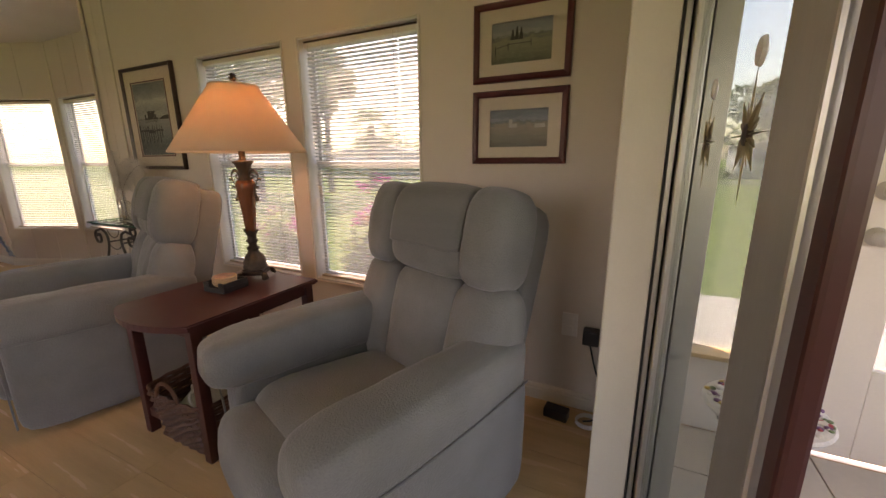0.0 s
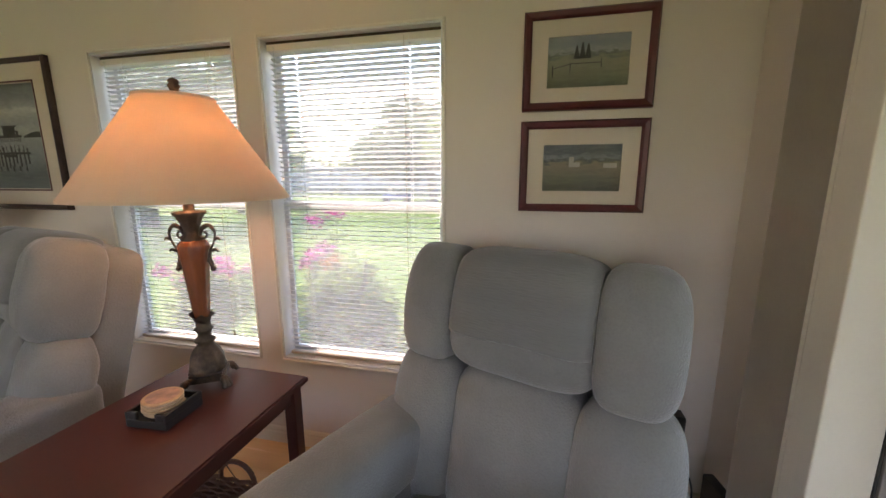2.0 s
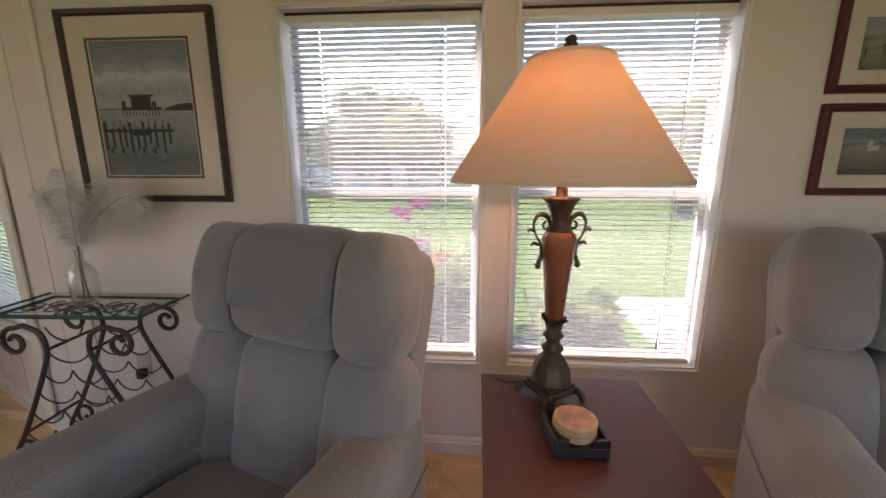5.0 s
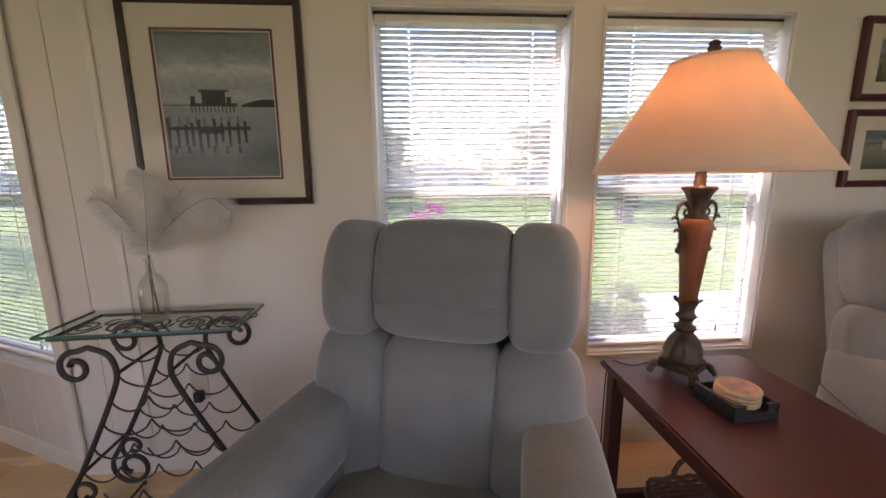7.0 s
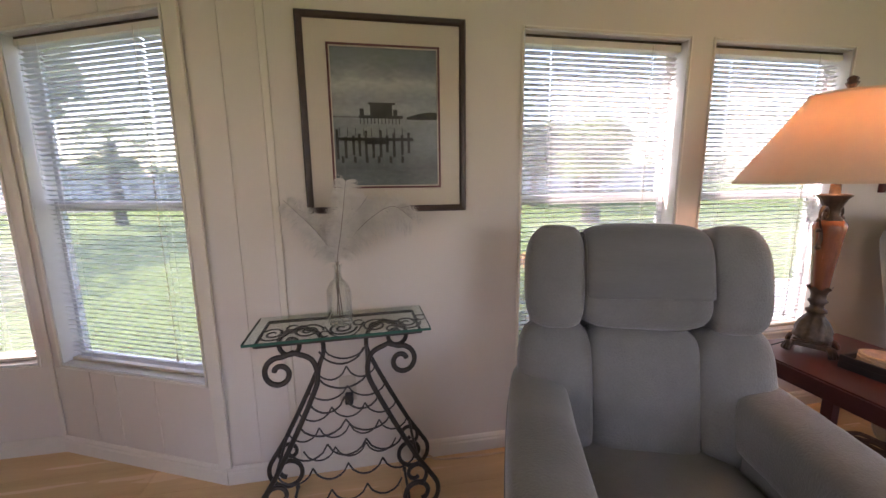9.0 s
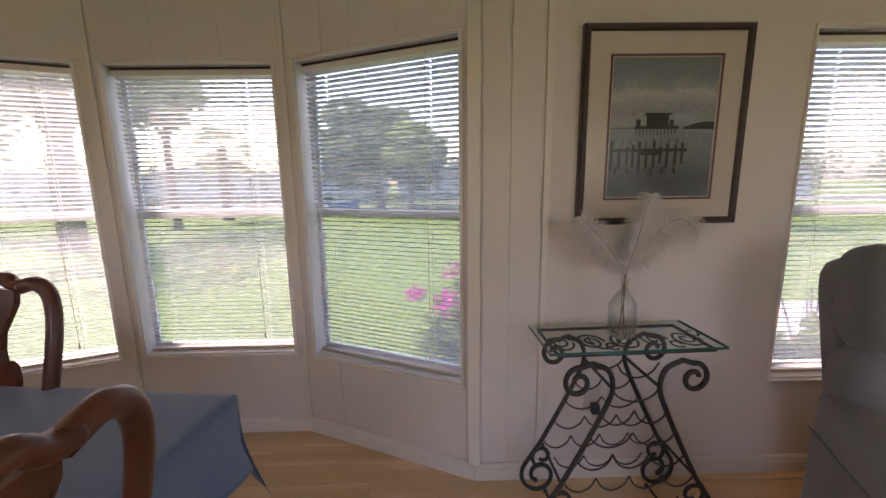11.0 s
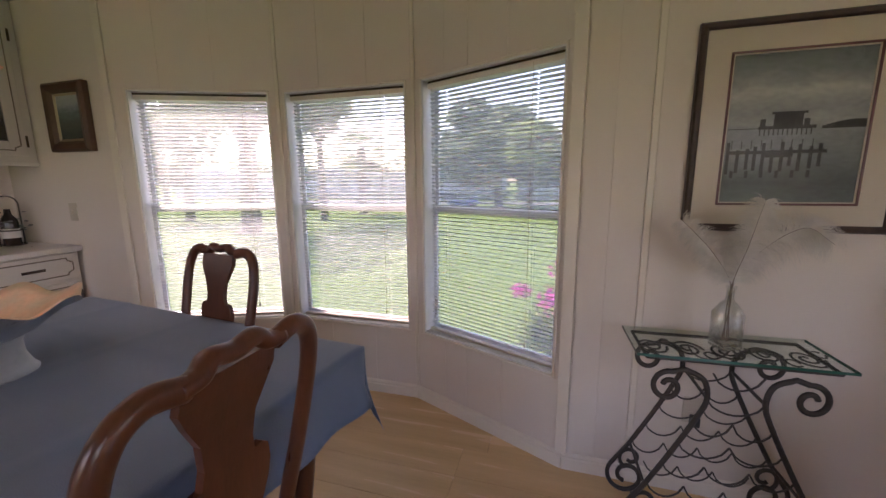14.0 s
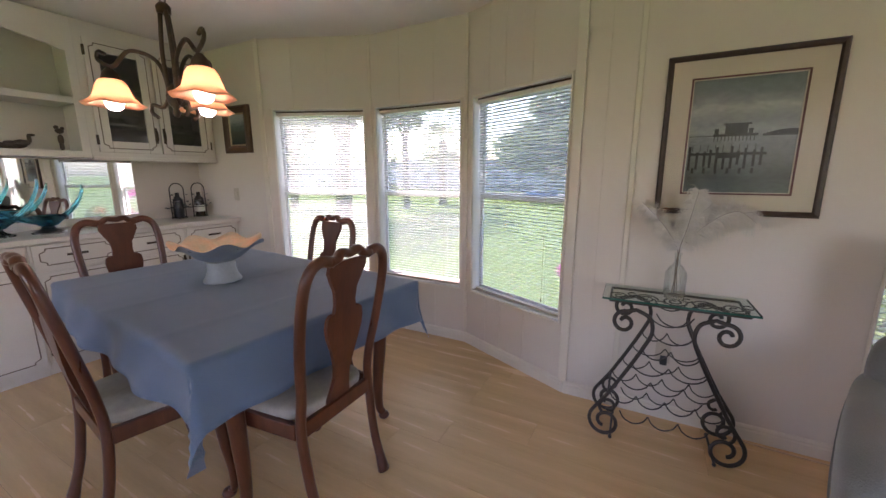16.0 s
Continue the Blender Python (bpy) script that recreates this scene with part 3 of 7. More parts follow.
# ---- living room ----
def recliner(m, label):
    """An upholstered recliner that faces -y, its middle over the origin."""
    c = thing("recliner", m, label, "recliner", "pair of recliners")
    lean = radians(14)

    def back(v, y0=0.20, z0=0.42):
        # tips the back about the seat's rear edge
        y, z = v.y - y0, v.z - z0
        return Vector((v.x, y0 + y * math.cos(lean) + z * math.sin(lean), z0 - y * math.sin(lean) + z * math.cos(lean)))

    def tip(bm):
        for v in bm.verts:
            v.co = back(v.co)
        return bm

    rnd = random.Random(4)

    def rumple(bm, a=0.004, f=9.0):
        for v in bm.verts:
            n = noise.noise(v.co * f) + 0.5 * noise.noise(v.co * f * 2.7)
            v.co += Vector((0, -0.7, 0.7)) * n * a * 1.3
        return bm

    # seat frame and plinth
    part("base", boxes(((-0.34, -0.36, 0.03), (0.34, 0.26, 0.24)), bevel=0.02), FABRIC, c)
    part("plinth", boxes(((-0.30, -0.28, 0.0), (0.30, 0.24, 0.035)), bevel=0.004), BLACKP, c)
    bm = bmesh.new()
    soft(bm, (0, -0.12, 0.385), (0.268, 0.37, 0.095), 4.5, 14, lambda q: Vector((q.x, q.y, q.z - 0.42 * (q.y + 1) + 0.12 * (1 - q.x * q.x) * (q.z > 0) - (0.35 * max(0, -q.y - 0.55) ** 2 * (1 if q.z > 0 else 0)))))
    part("seat", rumple(bm), FABRIC, c, smooth=True)
    bm = bmesh.new()
    soft(bm, (0, -0.50, 0.275), (0.262, 0.085, 0.175), 3.6, 14, lambda q: Vector((q.x, q.y - 0.18 * (1 - q.z * q.z) + 0.25 * max(0, -q.z), q.z)))
    part("footrest", rumple(bm, 0.007), FABRIC, c, "rounded upholstered footrest folded down", smooth=True)
    for s in (-1, 1):
        bm = bmesh.new()
        soft(bm, (s * 0.345, -0.125, 0.26), (0.080, 0.375, 0.23), 9, 10, lambda q, s=s: Vector((q.x - s * 0.25 * max(0, q.y), q.y, q.z)))
        part("side_panel", rumple(bm, 0.002, 5), FABRIC, c, smooth=True)
        # the padded arm rolls over the side panel and ends in a flat front
        bm = bmesh.new()
        soft(bm, (s * 0.345, -0.155, 0.532), (0.094, 0.410, 0.092), 5.0, 18,
             lambda q, s=s: Vector((q.x * (1.02 + 0.05 * max(0, -q.y)) - s * 0.22 * max(0, q.y), q.y - 0.03 * (1 - q.z * q.z), q.z + 0.12 * (1 - q.x * q.x) * (q.z > 0) + (-0.05 * q.y if q.y > 0 else 0) - 0.10 * max(0, -q.y - 0.6))))
        part("arm", rumple(bm, 0.006, 8), FABRIC, c, smooth=True)
        bm = bmesh.new()
        tube(bm, curve((s * 0.441, -0.49, 0.462), (s * 0.443, -0.3, 0.462), (s * 0.436, 0.0, 0.470), (s * 0.424, 0.20, 0.476), steps=5), 0.0035, 5)
        part("arm_seam", bm, RIBBED, c)
        bm = bmesh.new()
        tube(bm, curve((s * 0.430, -0.505, 0.08), (s * 0.432, -0.507, 0.30), (s * 0.438, -0.520, 0.45), steps=5), 0.004, 5)
        part("front_welt", bm, FABRIC, c)
    # the back: three stuffed columns below, three above that make the headrest
    bm = bmesh.new()
    soft(bm, (0, 0.232, 0.700), (0.362, 0.068, 0.372), 9, 12, lambda q: Vector((q.x * (0.95 + 0.04 * q.z), q.y, q.z)))
    part("back_shell", tip(bm), FABRIC, c, smooth=True)
    bm = bmesh.new()
    soft(bm, (0, 0.128, 0.532), (0.178, 0.098, 0.240), 5, 20, lambda q: Vector((q.x * (1.0 + 0.04 * q.z), q.y - 0.20 * (1 - q.x ** 4) * (1 - 0.6 * (q.z + 0.2) ** 2) * min(1, max(0, -1.6 * q.y)), q.z)))
    part("back_cushion", rumple(tip(bm)), FABRIC, c, smooth=True)
    for s in (-1, 1):
        bm = bmesh.new()
        soft(bm, (s * 0.270, 0.108, 0.540), (0.118, 0.088, 0.236), 4.0, 18, lambda q, s=s: Vector((q.x * (1.0 + 0.05 * q.z) + s * (0.06 * q.z - 0.34 * max(0, -q.z - 0.1) * max(0, q.x * s) + 0.06 * (1 - q.z * q.z) * max(0, q.x * s)), q.y - 0.16 * (1 - q.z * q.z) * (1 - 0.5 * q.x * q.x) * min(1, max(0, -1.6 * q.y)) + 0.34 * max(0, q.x * s - 0.1) ** 2 * min(1, max(0, -1.4 * q.y)), q.z - 0.08 * max(0, q.x * s) ** 3 * max(0, q.z))))
        part("back_bolster", rumple(tip(bm), 0.005), FABRIC, c, smooth=True)

    def head(q):
        return Vector((q.x, q.y - 0.14 * (1 - q.z * q.z) * min(1, max(0, -1.6 * q.y)) + 0.10 * max(0, q.z) ** 4 * min(1, max(0, -1.6 * q.y)), q.z + 0.03 * (1 - q.x * q.x) * (q.z > 0)))

    bm = bmesh.new()
    soft(bm, (0, 0.12, 0.922), (0.206, 0.120, 0.168), 5.0, 20, head)
    part("headrest", rumple(tip(bm)), FABRIC, c, smooth=True)
    for s in (-1, 1):
        bm = bmesh.new()
        soft(bm, (s * 0.278, 0.090, 0.924), (0.091, 0.098, 0.174), 4.6, 18, lambda q, s=s: Vector((q.x + s * 0.06 * (1 - q.z * q.z) * max(0, q.x * s), q.y - 0.15 * (1 - q.z * q.z) * min(1, max(0, -1.6 * q.y)) + 0.36 * max(0, q.x * s - 0.1) ** 2 * min(1, max(0, -1.4 * q.y)) + 0.12 * max(0, q.z) ** 4 * min(1, max(0, -1.4 * q.y)), q.z - 0.26 * max(0, q.x * s - 0.1) ** 2.5 * (q.z if q.z > 0 else 0.4 * q.z))))
        part("head_wing", rumple(tip(bm), 0.004, 12), FABRIC, c, smooth=True)
    # a ribbed cloth laid close over the headrest
    bm = bmesh.new()
    nx, nz, p = 22, 44, 5.0
    layers = []
    for off in (0.012, 0.003):
        grid = []
        for j in range(nz + 1):
            th = radians(-21 + 151 * j / nz)
            row = []
            for i in range(nx + 1):
                x = (i / nx * 2 - 1) * 0.90 + 0.01
                k = (1 - abs(x) ** p) ** (1 / p)
                cy, cz = -math.cos(th), math.sin(th)
                r = k / (abs(cy) ** p + abs(cz) ** p) ** (1 / p)
                q = head(Vector((x, cy * r, cz * r)))
                wave = 0.004 * math.sin(3.1 * x + 1.3) * max(0, 1 - j / 4)
                row.append(bm.verts.new(back(Vector((q.x * 0.208, 0.12 + q.y * 0.122 + cy * off, 0.922 + q.z * 0.168 + cz * off + wave)))))
            grid.append(row)
        for g0, g1 in zip(grid, grid[1:]):
            for i in range(nx):
                bm.faces.new((g0[i], g0[i + 1], g1[i + 1], g1[i]))
        layers.append(grid[0] + [g[-1] for g in grid[1:]] + grid[-1][-2::-1] + [g[0] for g in grid[-2:0:-1]])
    n = len(layers[0])
    for i in range(n):
        j = (i + 1) % n
        bm.faces.new((layers[0][i], layers[0][j], layers[1][j], layers[1][i]))
    part("headrest_cover", bm, RIBBED, c, "ribbed blue-grey cloth draped over the headrest", smooth=True)
    return c


r1 = recliner(pose(-2.42, 1.37, 0, 0, 0, -19), "blue-grey chenille recliner with a draped headrest cover beside the iron table")
r2 = copy_thing(r1, pose(-0.622, 1.37, 0, 0, 0, -20))
tagged(r2, "blue-grey chenille recliner with a draped headrest cover beside the sliding door")


def side_table():
    t = thing("side_table", pose(-1.56, 1.37, 0, 0, 0, -1), "dark mahogany side table with a bowed front edge", "side table")
    H = 0.612
    w, y0, y1 = 0.25, -0.40, 0.306
    out = [(w, y1), (-w, y1)]
    out += [(-w + 2 * w * i / 14, y0 + 0.055 - 0.075 * (1 - ((i - 7) / 7) ** 2)) for i in range(15)]
    bm = bmesh.new()
    slab(bm, out[::-1], H - 0.026, H)
    bmesh.ops.bevel(bm, geom=[e for e in bm.edges if abs(e.verts[0].co.z - e.verts[1].co.z) < 1e-5], offset=0.006, segments=2, affect="EDGES")
    part("tabletop", bm, MAHOG, t)
    for sx in (-1, 1):
        part("apron", boxes(((sx * (w - 0.035) - 0.009, y0 + 0.11, H - 0.075), (sx * (w - 0.035) + 0.009, y1 - 0.06, H - 0.026)), bevel=0.002), MAHOG, t)
        part("stretcher", boxes(((sx * (w - 0.035) - 0.013, y0 + 0.11, 0.085), (sx * (w - 0.035) + 0.013, y1 - 0.06, 0.125)), bevel=0.002), MAHOG, t)
        for y in (y0 + 0.09, y1 - 0.045):
            part("leg", boxes(((sx * (w - 0.035) - 0.021, y - 0.021, 0), (sx * (w - 0.035) + 0.021, y + 0.021, H - 0.026)), bevel=0.003), MAHOG, t)
    for y in (y0 + 0.09, y1 - 0.045):
        part("apron", boxes(((-w + 0.056, y - 0.009, H - 0.07), (w - 0.056, y + 0.009, H - 0.026)), bevel=0.002), MAHOG, t)
        part("stretcher", boxes(((-w + 0.056, y - 0.012, 0.085), (w - 0.056, y + 0.012, 0.125)), bevel=0.002), MAHOG, t)
    return H


TOP = side_table()


def table_lamp(x, y, z):
    L = thing("table_lamp", pose(x, y, z, 0, 0, 12), "ornate bronze and amber table lamp with a lit cone shade", "table lamp")
    bm = boxes(((-0.068, -0.068, 0.026), (0.068, 0.068, 0.046)), ((-0.060, -0.060, 0.046), (0.060, 0.060, 0.056)), bevel=0.004)
    bmesh.ops.transform(bm, matrix=pose(0, 0, 0, 0, 0, 20) @ Matrix.Diagonal((0.82, 0.82, 1, 1)), verts=bm.verts)
    part("base_plate", bm, BRONZE, L)
    for sx in (-1, 1):
        for sy in (-1, 1):
            bm = bmesh.new()
            for k in (-1, 0, 1):
                a = math.atan2(sy, sx) + k * 0.42
                d = Vector((math.cos(a), math.sin(a), 0))
                p = Vector((sx * 0.060, sy * 0.060, 0.034))
                tube(bm, curve(p, p + d * 0.02 + Vector((0, 0, -0.004)), p + d * 0.034 + Vector((0, 0, -0.026))), [0.011] * 9 + [0.009] * 7 + [0.006], 7)
            bmesh.ops.transform(bm, matrix=pose(0, 0, 0, 0, 0, 20) @ Matrix.Diagonal((0.82, 0.82, 1, 1)), verts=bm.verts)
            part("foot", bm, BRONZE, L, "leaf-shaped bronze foot", smooth=True)
    bm = bmesh.new()
    prof = [(0.056, 0.056), (0.058, 0.064), (0.054, 0.070), (0.053, 0.085), (0.049, 0.10), (0.043, 0.116), (0.034, 0.13), (0.027, 0.14), (0.024, 0.15), (0.031, 0.155), (0.031, 0.163), (0.021, 0.17),
            (0.0185, 0.18), (0.024, 0.19), (0.030, 0.197), (0.022, 0.206), (0.022, 0.222), (0.027, 0.236), (0.036, 0.25)]
    lathe(bm, prof, 32, ripple=lambda a, r, z: (1 + 0.07 * math.sin(8 * a) * (0.08 < z < 0.14) + 0.10 * math.sin(6 * a) * (z > 0.24), 0.006 * math.cos(6 * a) * (z > 0.245)))
    part("pedestal", bm, BRONZE, L, smooth=True)
    bm = bmesh.new()
    lathe(bm, [(0.020, 0.225), (0.024, 0.25), (0.030, 0.32), (0.036, 0.39), (0.042, 0.45), (0.045, 0.475), (0.041, 0.49), (0.032, 0.498)], 40, ripple=lambda a, r, z: (1 + 0.05 * abs(math.sin(4 * a)), 0))
    part("stem", bm, AMBERW, L, "fluted amber-brown tapering stem", smooth=True)
    bm = bmesh.new()
    lathe(bm, [(0.030, 0.494), (0.033, 0.502), (0.022, 0.515), (0.022, 0.53), (0.027, 0.55), (0.036, 0.572), (0.047, 0.585), (0.044, 0.59), (0.016, 0.592), (0.014, 0.64), (0.014, 0.655), (0.0, 0.656)], 32,
          ripple=lambda a, r, z: (1 + 0.06 * math.sin(10 * a) * (0.53 < z < 0.59), 0))
    part("neck", bm, BRONZE, L, smooth=True)
    for s in (-1, 1):
        bm = bmesh.new()
        pts = curve((s * 0.030, 0, 0.512), (s * 0.040, 0, 0.535), (s * 0.066, 0, 0.545), (s * 0.086, 0, 0.523), (s * 0.078, 0, 0.49), (s * 0.062, 0, 0.465), (s * 0.056, 0, 0.435), (s * 0.066, 0, 0.41), steps=6)
        tube(bm, pts, [0.0055 + 0.002 * math.sin(i * 0.2) for i in range(len(pts))], 8)
        tube(bm, curve((s * 0.030, 0, 0.512), (s * 0.048, 0, 0.505), (s * 0.056, 0, 0.517), (s * 0.047, 0, 0.526), steps=5), 0.004, 7)
        for z, o in ((0.505, 0.096), (0.468, 0.083), (0.43, 0.050)):
            tube(bm, curve((s * (o - 0.014), 0, z - 0.006), (s * o, 0, z), (s * (o + 0.010), 0, z - 0.008)), [0.005] * 9 + [0.004] * 7 + [0.002], 6)
        bmesh.ops.create_icosphere(bm, subdivisions=2, radius=0.010, matrix=Matrix.Translation((s * 0.067, 0, 0.404)))
        bmesh.ops.transform(bm, matrix=Matrix.Diagonal((0.86, 1, 1, 1)), verts=bm.verts)
        part("handle", bm, BRONZE, L, "scrolled bronze handle", smooth=True)
    z0, z1 = 0.63, 0.93
    bm = bmesh.new()
    lathe(bm, [(0.296, z0), (0.297, z0 + 0.006), (0.106, z1 - 0.004), (0.105, z1), (0.102, z1 - 0.002), (0.293, z0 + 0.004), (0.296, z0)], 64, ripple=lambda a, r, z: (1, 0))
    bmesh.ops.remove_doubles(bm, verts=bm.verts, dist=1e-5)
    sh = part("shade", bm, SHADE, L, "cream linen cone shade glowing orange near its top", smooth=True)
    bm = bmesh.new()
    for z, r in ((z0 + 0.004, 0.297), (z1 - 0.003, 0.1065)):
        lathe(bm, [(r - 0.001, z - 0.005), (r + 0.0015, z - 0.005), (r + 0.0015, z + 0.004), (r - 0.001, z + 0.004)], 64, ripple=lambda a, r, z: (1, 0))
    part("piping", bm, SHADE, sh)
    bm = bmesh.new()
    for k in range(3):
        a = 2 * math.pi * k / 3
        tube(bm, [(0, 0, z1 - 0.012), (0.105 * math.cos(a), 0.105 * math.sin(a), z1 - 0.006)], 0.0015, 5)
    tube(bm, curve((0.0, 0.05, 0.70), (0, 0.055, 0.80), (0, 0.0, z1 - 0.010)), 0.0018, 5)
    part("spider", bm, BRONZE, L)
    bm = bmesh.new()
    lathe(bm, [(0.004, z1 - 0.014), (0.006, z1), (0.012, z1 + 0.008), (0.008, z1 + 0.014), (0.011, z1 + 0.022), (0.017, z1 + 0.034), (0.011, z1 + 0.040), (0.015, z1 + 0.046), (0.009, z1 + 0.054), (0.0, z1 + 0.058)], 18, ripple=lambda a, r, z: (1 + 0.15 * math.sin(5 * a) * (z > z1 + 0.02), 0))
    part("finial", bm, BRONZE, L, smooth=True)
    bm = bmesh.new()
    lathe(bm, [(0.0, 0.76), (0.02, 0.765), (0.030, 0.785), (0.031, 0.80), (0.024, 0.825), (0.014, 0.845), (0.013, 0.87), (0.0, 0.871)], 16)
    part("bulb", bm, glowing("lamp_bulb_glow", (1.0, 0.62, 0.32), 9.0), L, smooth=True)
    bm = bmesh.new()
    tube(bm, curve((-0.06, 0.05, 0.03), (-0.10, 0.085, 0.004), (-0.125, 0.11, 0.004), (-0.135, 0.15, -0.004), (-0.14, 0.165, -0.05), (-0.14, 0.17, -0.25), (-0.12, 0.19, -0.45), (-0.08, 0.22, -0.605)), 0.0022, 6)
    part("cord", bm, BLACKP, L)


table_lamp(-1.606, 1.555, TOP)

# coasters in their holder
ch = thing("coaster_holder", pose(-1.585, 1.372, TOP, 0, 0, 4), "black wooden coaster holder on the side table", "coaster holder")
part("tray", boxes(((-0.066, -0.066, 0), (0.066, 0.066, 0.024)), bevel=0.002), BLACKP, ch)
for a, b in (((-0.066, -0.066, 0.024), (-0.056, 0.066, 0.046)), ((0.056, -0.066, 0.024), (0.066, 0.066, 0.046)), ((-0.056, 0.056, 0.024), (0.056, 0.066, 0.046)), ((-0.056, -0.066, 0.024), (-0.030, -0.056, 0.046)), ((0.030, -0.066, 0.024), (0.056, -0.056, 0.046))):
    part("rim", boxes((a, b), bevel=0.002), BLACKP, ch)
CORK = material("sandstone_coaster", (0.50, 0.34, 0.20), 0.8, vary=0.15, scale=40, bump=0.3, bump_scale=200)
PRINT = material("coaster_print", (0.42, 0.24, 0.17), 0.7, vary=0.3, scale=26, second=(0.25, 0.2, 0.18), mix=0.8)
for i in range(4):
    co = thing("coaster", ch.matrix_basis @ pose(random.uniform(-0.003, 0.003), -0.004 + random.uniform(-0.003, 0.003), 0.0245 + i * 0.0105), "round tan stone coaster with a faded print", "coaster", "stack of coasters")
    bm = bmesh.new()
    lathe(bm, [(0.0, 0), (0.050, 0), (0.0525, 0.003), (0.0525, 0.008), (0.050, 0.010), (0.0, 0.010)], 36)
    part("disc", bm, CORK, co, smooth=False)
    if i == 3:
        bm = bmesh.new()
        lathe(bm, [(0.0, 0.0101), (0.042, 0.0101), (0.042, 0.0106), (0.0, 0.0106)], 32)
        part("printed_face", bm, PRINT, co)

# extension cord along the wall
ec = thing("extension_lead", Matrix(), "thin cream power cord lying along the baseboard", "extension lead")
bm = bmesh.new()
tube(bm, curve((-3.02, 2.015, 0.03), (-2.94, 2.005, 0.006), (-2.6, 1.995, 0.006), (-2.25, 1.99, 0.006), (-2.0, 1.93, 0.006), (-1.86, 1.80, 0.006), (-1.83, 1.66, 0.006), (-1.70, 1.62, 0.006), steps=6), 0.0045, 6)
part("cable", bm, material("cream_cable", (0.60, 0.42, 0.26), 0.5), ec, smooth=True)
part("plug", boxes(((-3.05, 2.015, 0.02), (-3.015, 2.036, 0.05)), bevel=0.004), IVORY, ec)

# wicker basket below the side table
def basket():
    b = thing("wicker_basket", pose(-1.53, 1.28, 0, 0, 0, 0), "dark wicker basket with hoop handles and white contents", "basket")
    w, d, h = 0.205, 0.26, 0.25
    bm = bmesh.new()
    box(bm, (-w * 0.85, -d * 0.85, 0), (w * 0.85, d * 0.85, 0.012))
    n = 16
    for k in range(n):
        z = 0.01 + (h - 0.01) * k / (n - 1)
        f = 0.85 + 0.15 * k / (n - 1)
        loop = []
        for i in range(88):
            a = 2 * math.pi * i / 88
            p = (abs(math.cos(a)) ** 6 + abs(math.sin(a)) ** 6) ** (-1 / 6)
            wob = 0.0045 * math.sin(22 * a + (k % 2) * math.pi)
            loop.append(((w * f + wob) * p * math.cos(a), (d * f + wob) * p * math.sin(a), z))
        tube(bm, loop + loop[:1], 0.0082, 5, closed_ends=False)
    part("weave", bm, BASKET, b)
    for s in (-1, 1):
        bm = bmesh.new()
        pts = [(0.07 * math.cos(math.pi * i / 12), s * (d + 0.004), h + 0.075 * math.sin(math.pi * i / 12)) for i in range(13)]
        tube(bm, pts, 0.008, 7)
        for k in range(2):
            tube(bm, [(p[0] + 0.007 * math.cos(i * 1.7 + k * 3.1), p[1] + 0.007 * math.sin(i * 1.7 + k * 3.1), p[2]) for i, p in enumerate(pts)], 0.004, 5)
        part("handle", bm, BASKET, b, smooth=True)
    return h


BH = basket()
PAPERW = material("white_paper_stuff", (0.62, 0.60, 0.55), 0.8, vary=0.15, scale=18, second=(0.30, 0.33, 0.24))
for i, (x, y, z, rz, tilt) in enumerate(((-1.58, 1.2, 0.13, 20, 22), (-1.5, 1.38, 0.12, -30, -18), (-1.46, 1.17, 0.15, 70, 30))):
    pp = thing("magazine", pose(x, y, z, tilt, tilt * 0.5, rz), "rolled pale magazine lying in the wicker basket", "magazine", "magazines in the basket")
    part("page_block", boxes(((-0.09, -0.12, 0), (0.09, 0.12, 0.012)), bevel=0.003), PAPERW, pp)
bm = bmesh.new()
tube(bm, curve((-1.62, 1.16, 0.16), (-1.56, 1.22, 0.22), (-1.49, 1.15, 0.255), (-1.45, 1.06, 0.27), (-1.40, 1.05, 0.22), (-1.37, 1.1, 0.14)), 0.004, 6)
tagged(part("charging_cable", bm, WHITEP, smooth=True), "white charging cable trailing over the wicker basket", "cable")


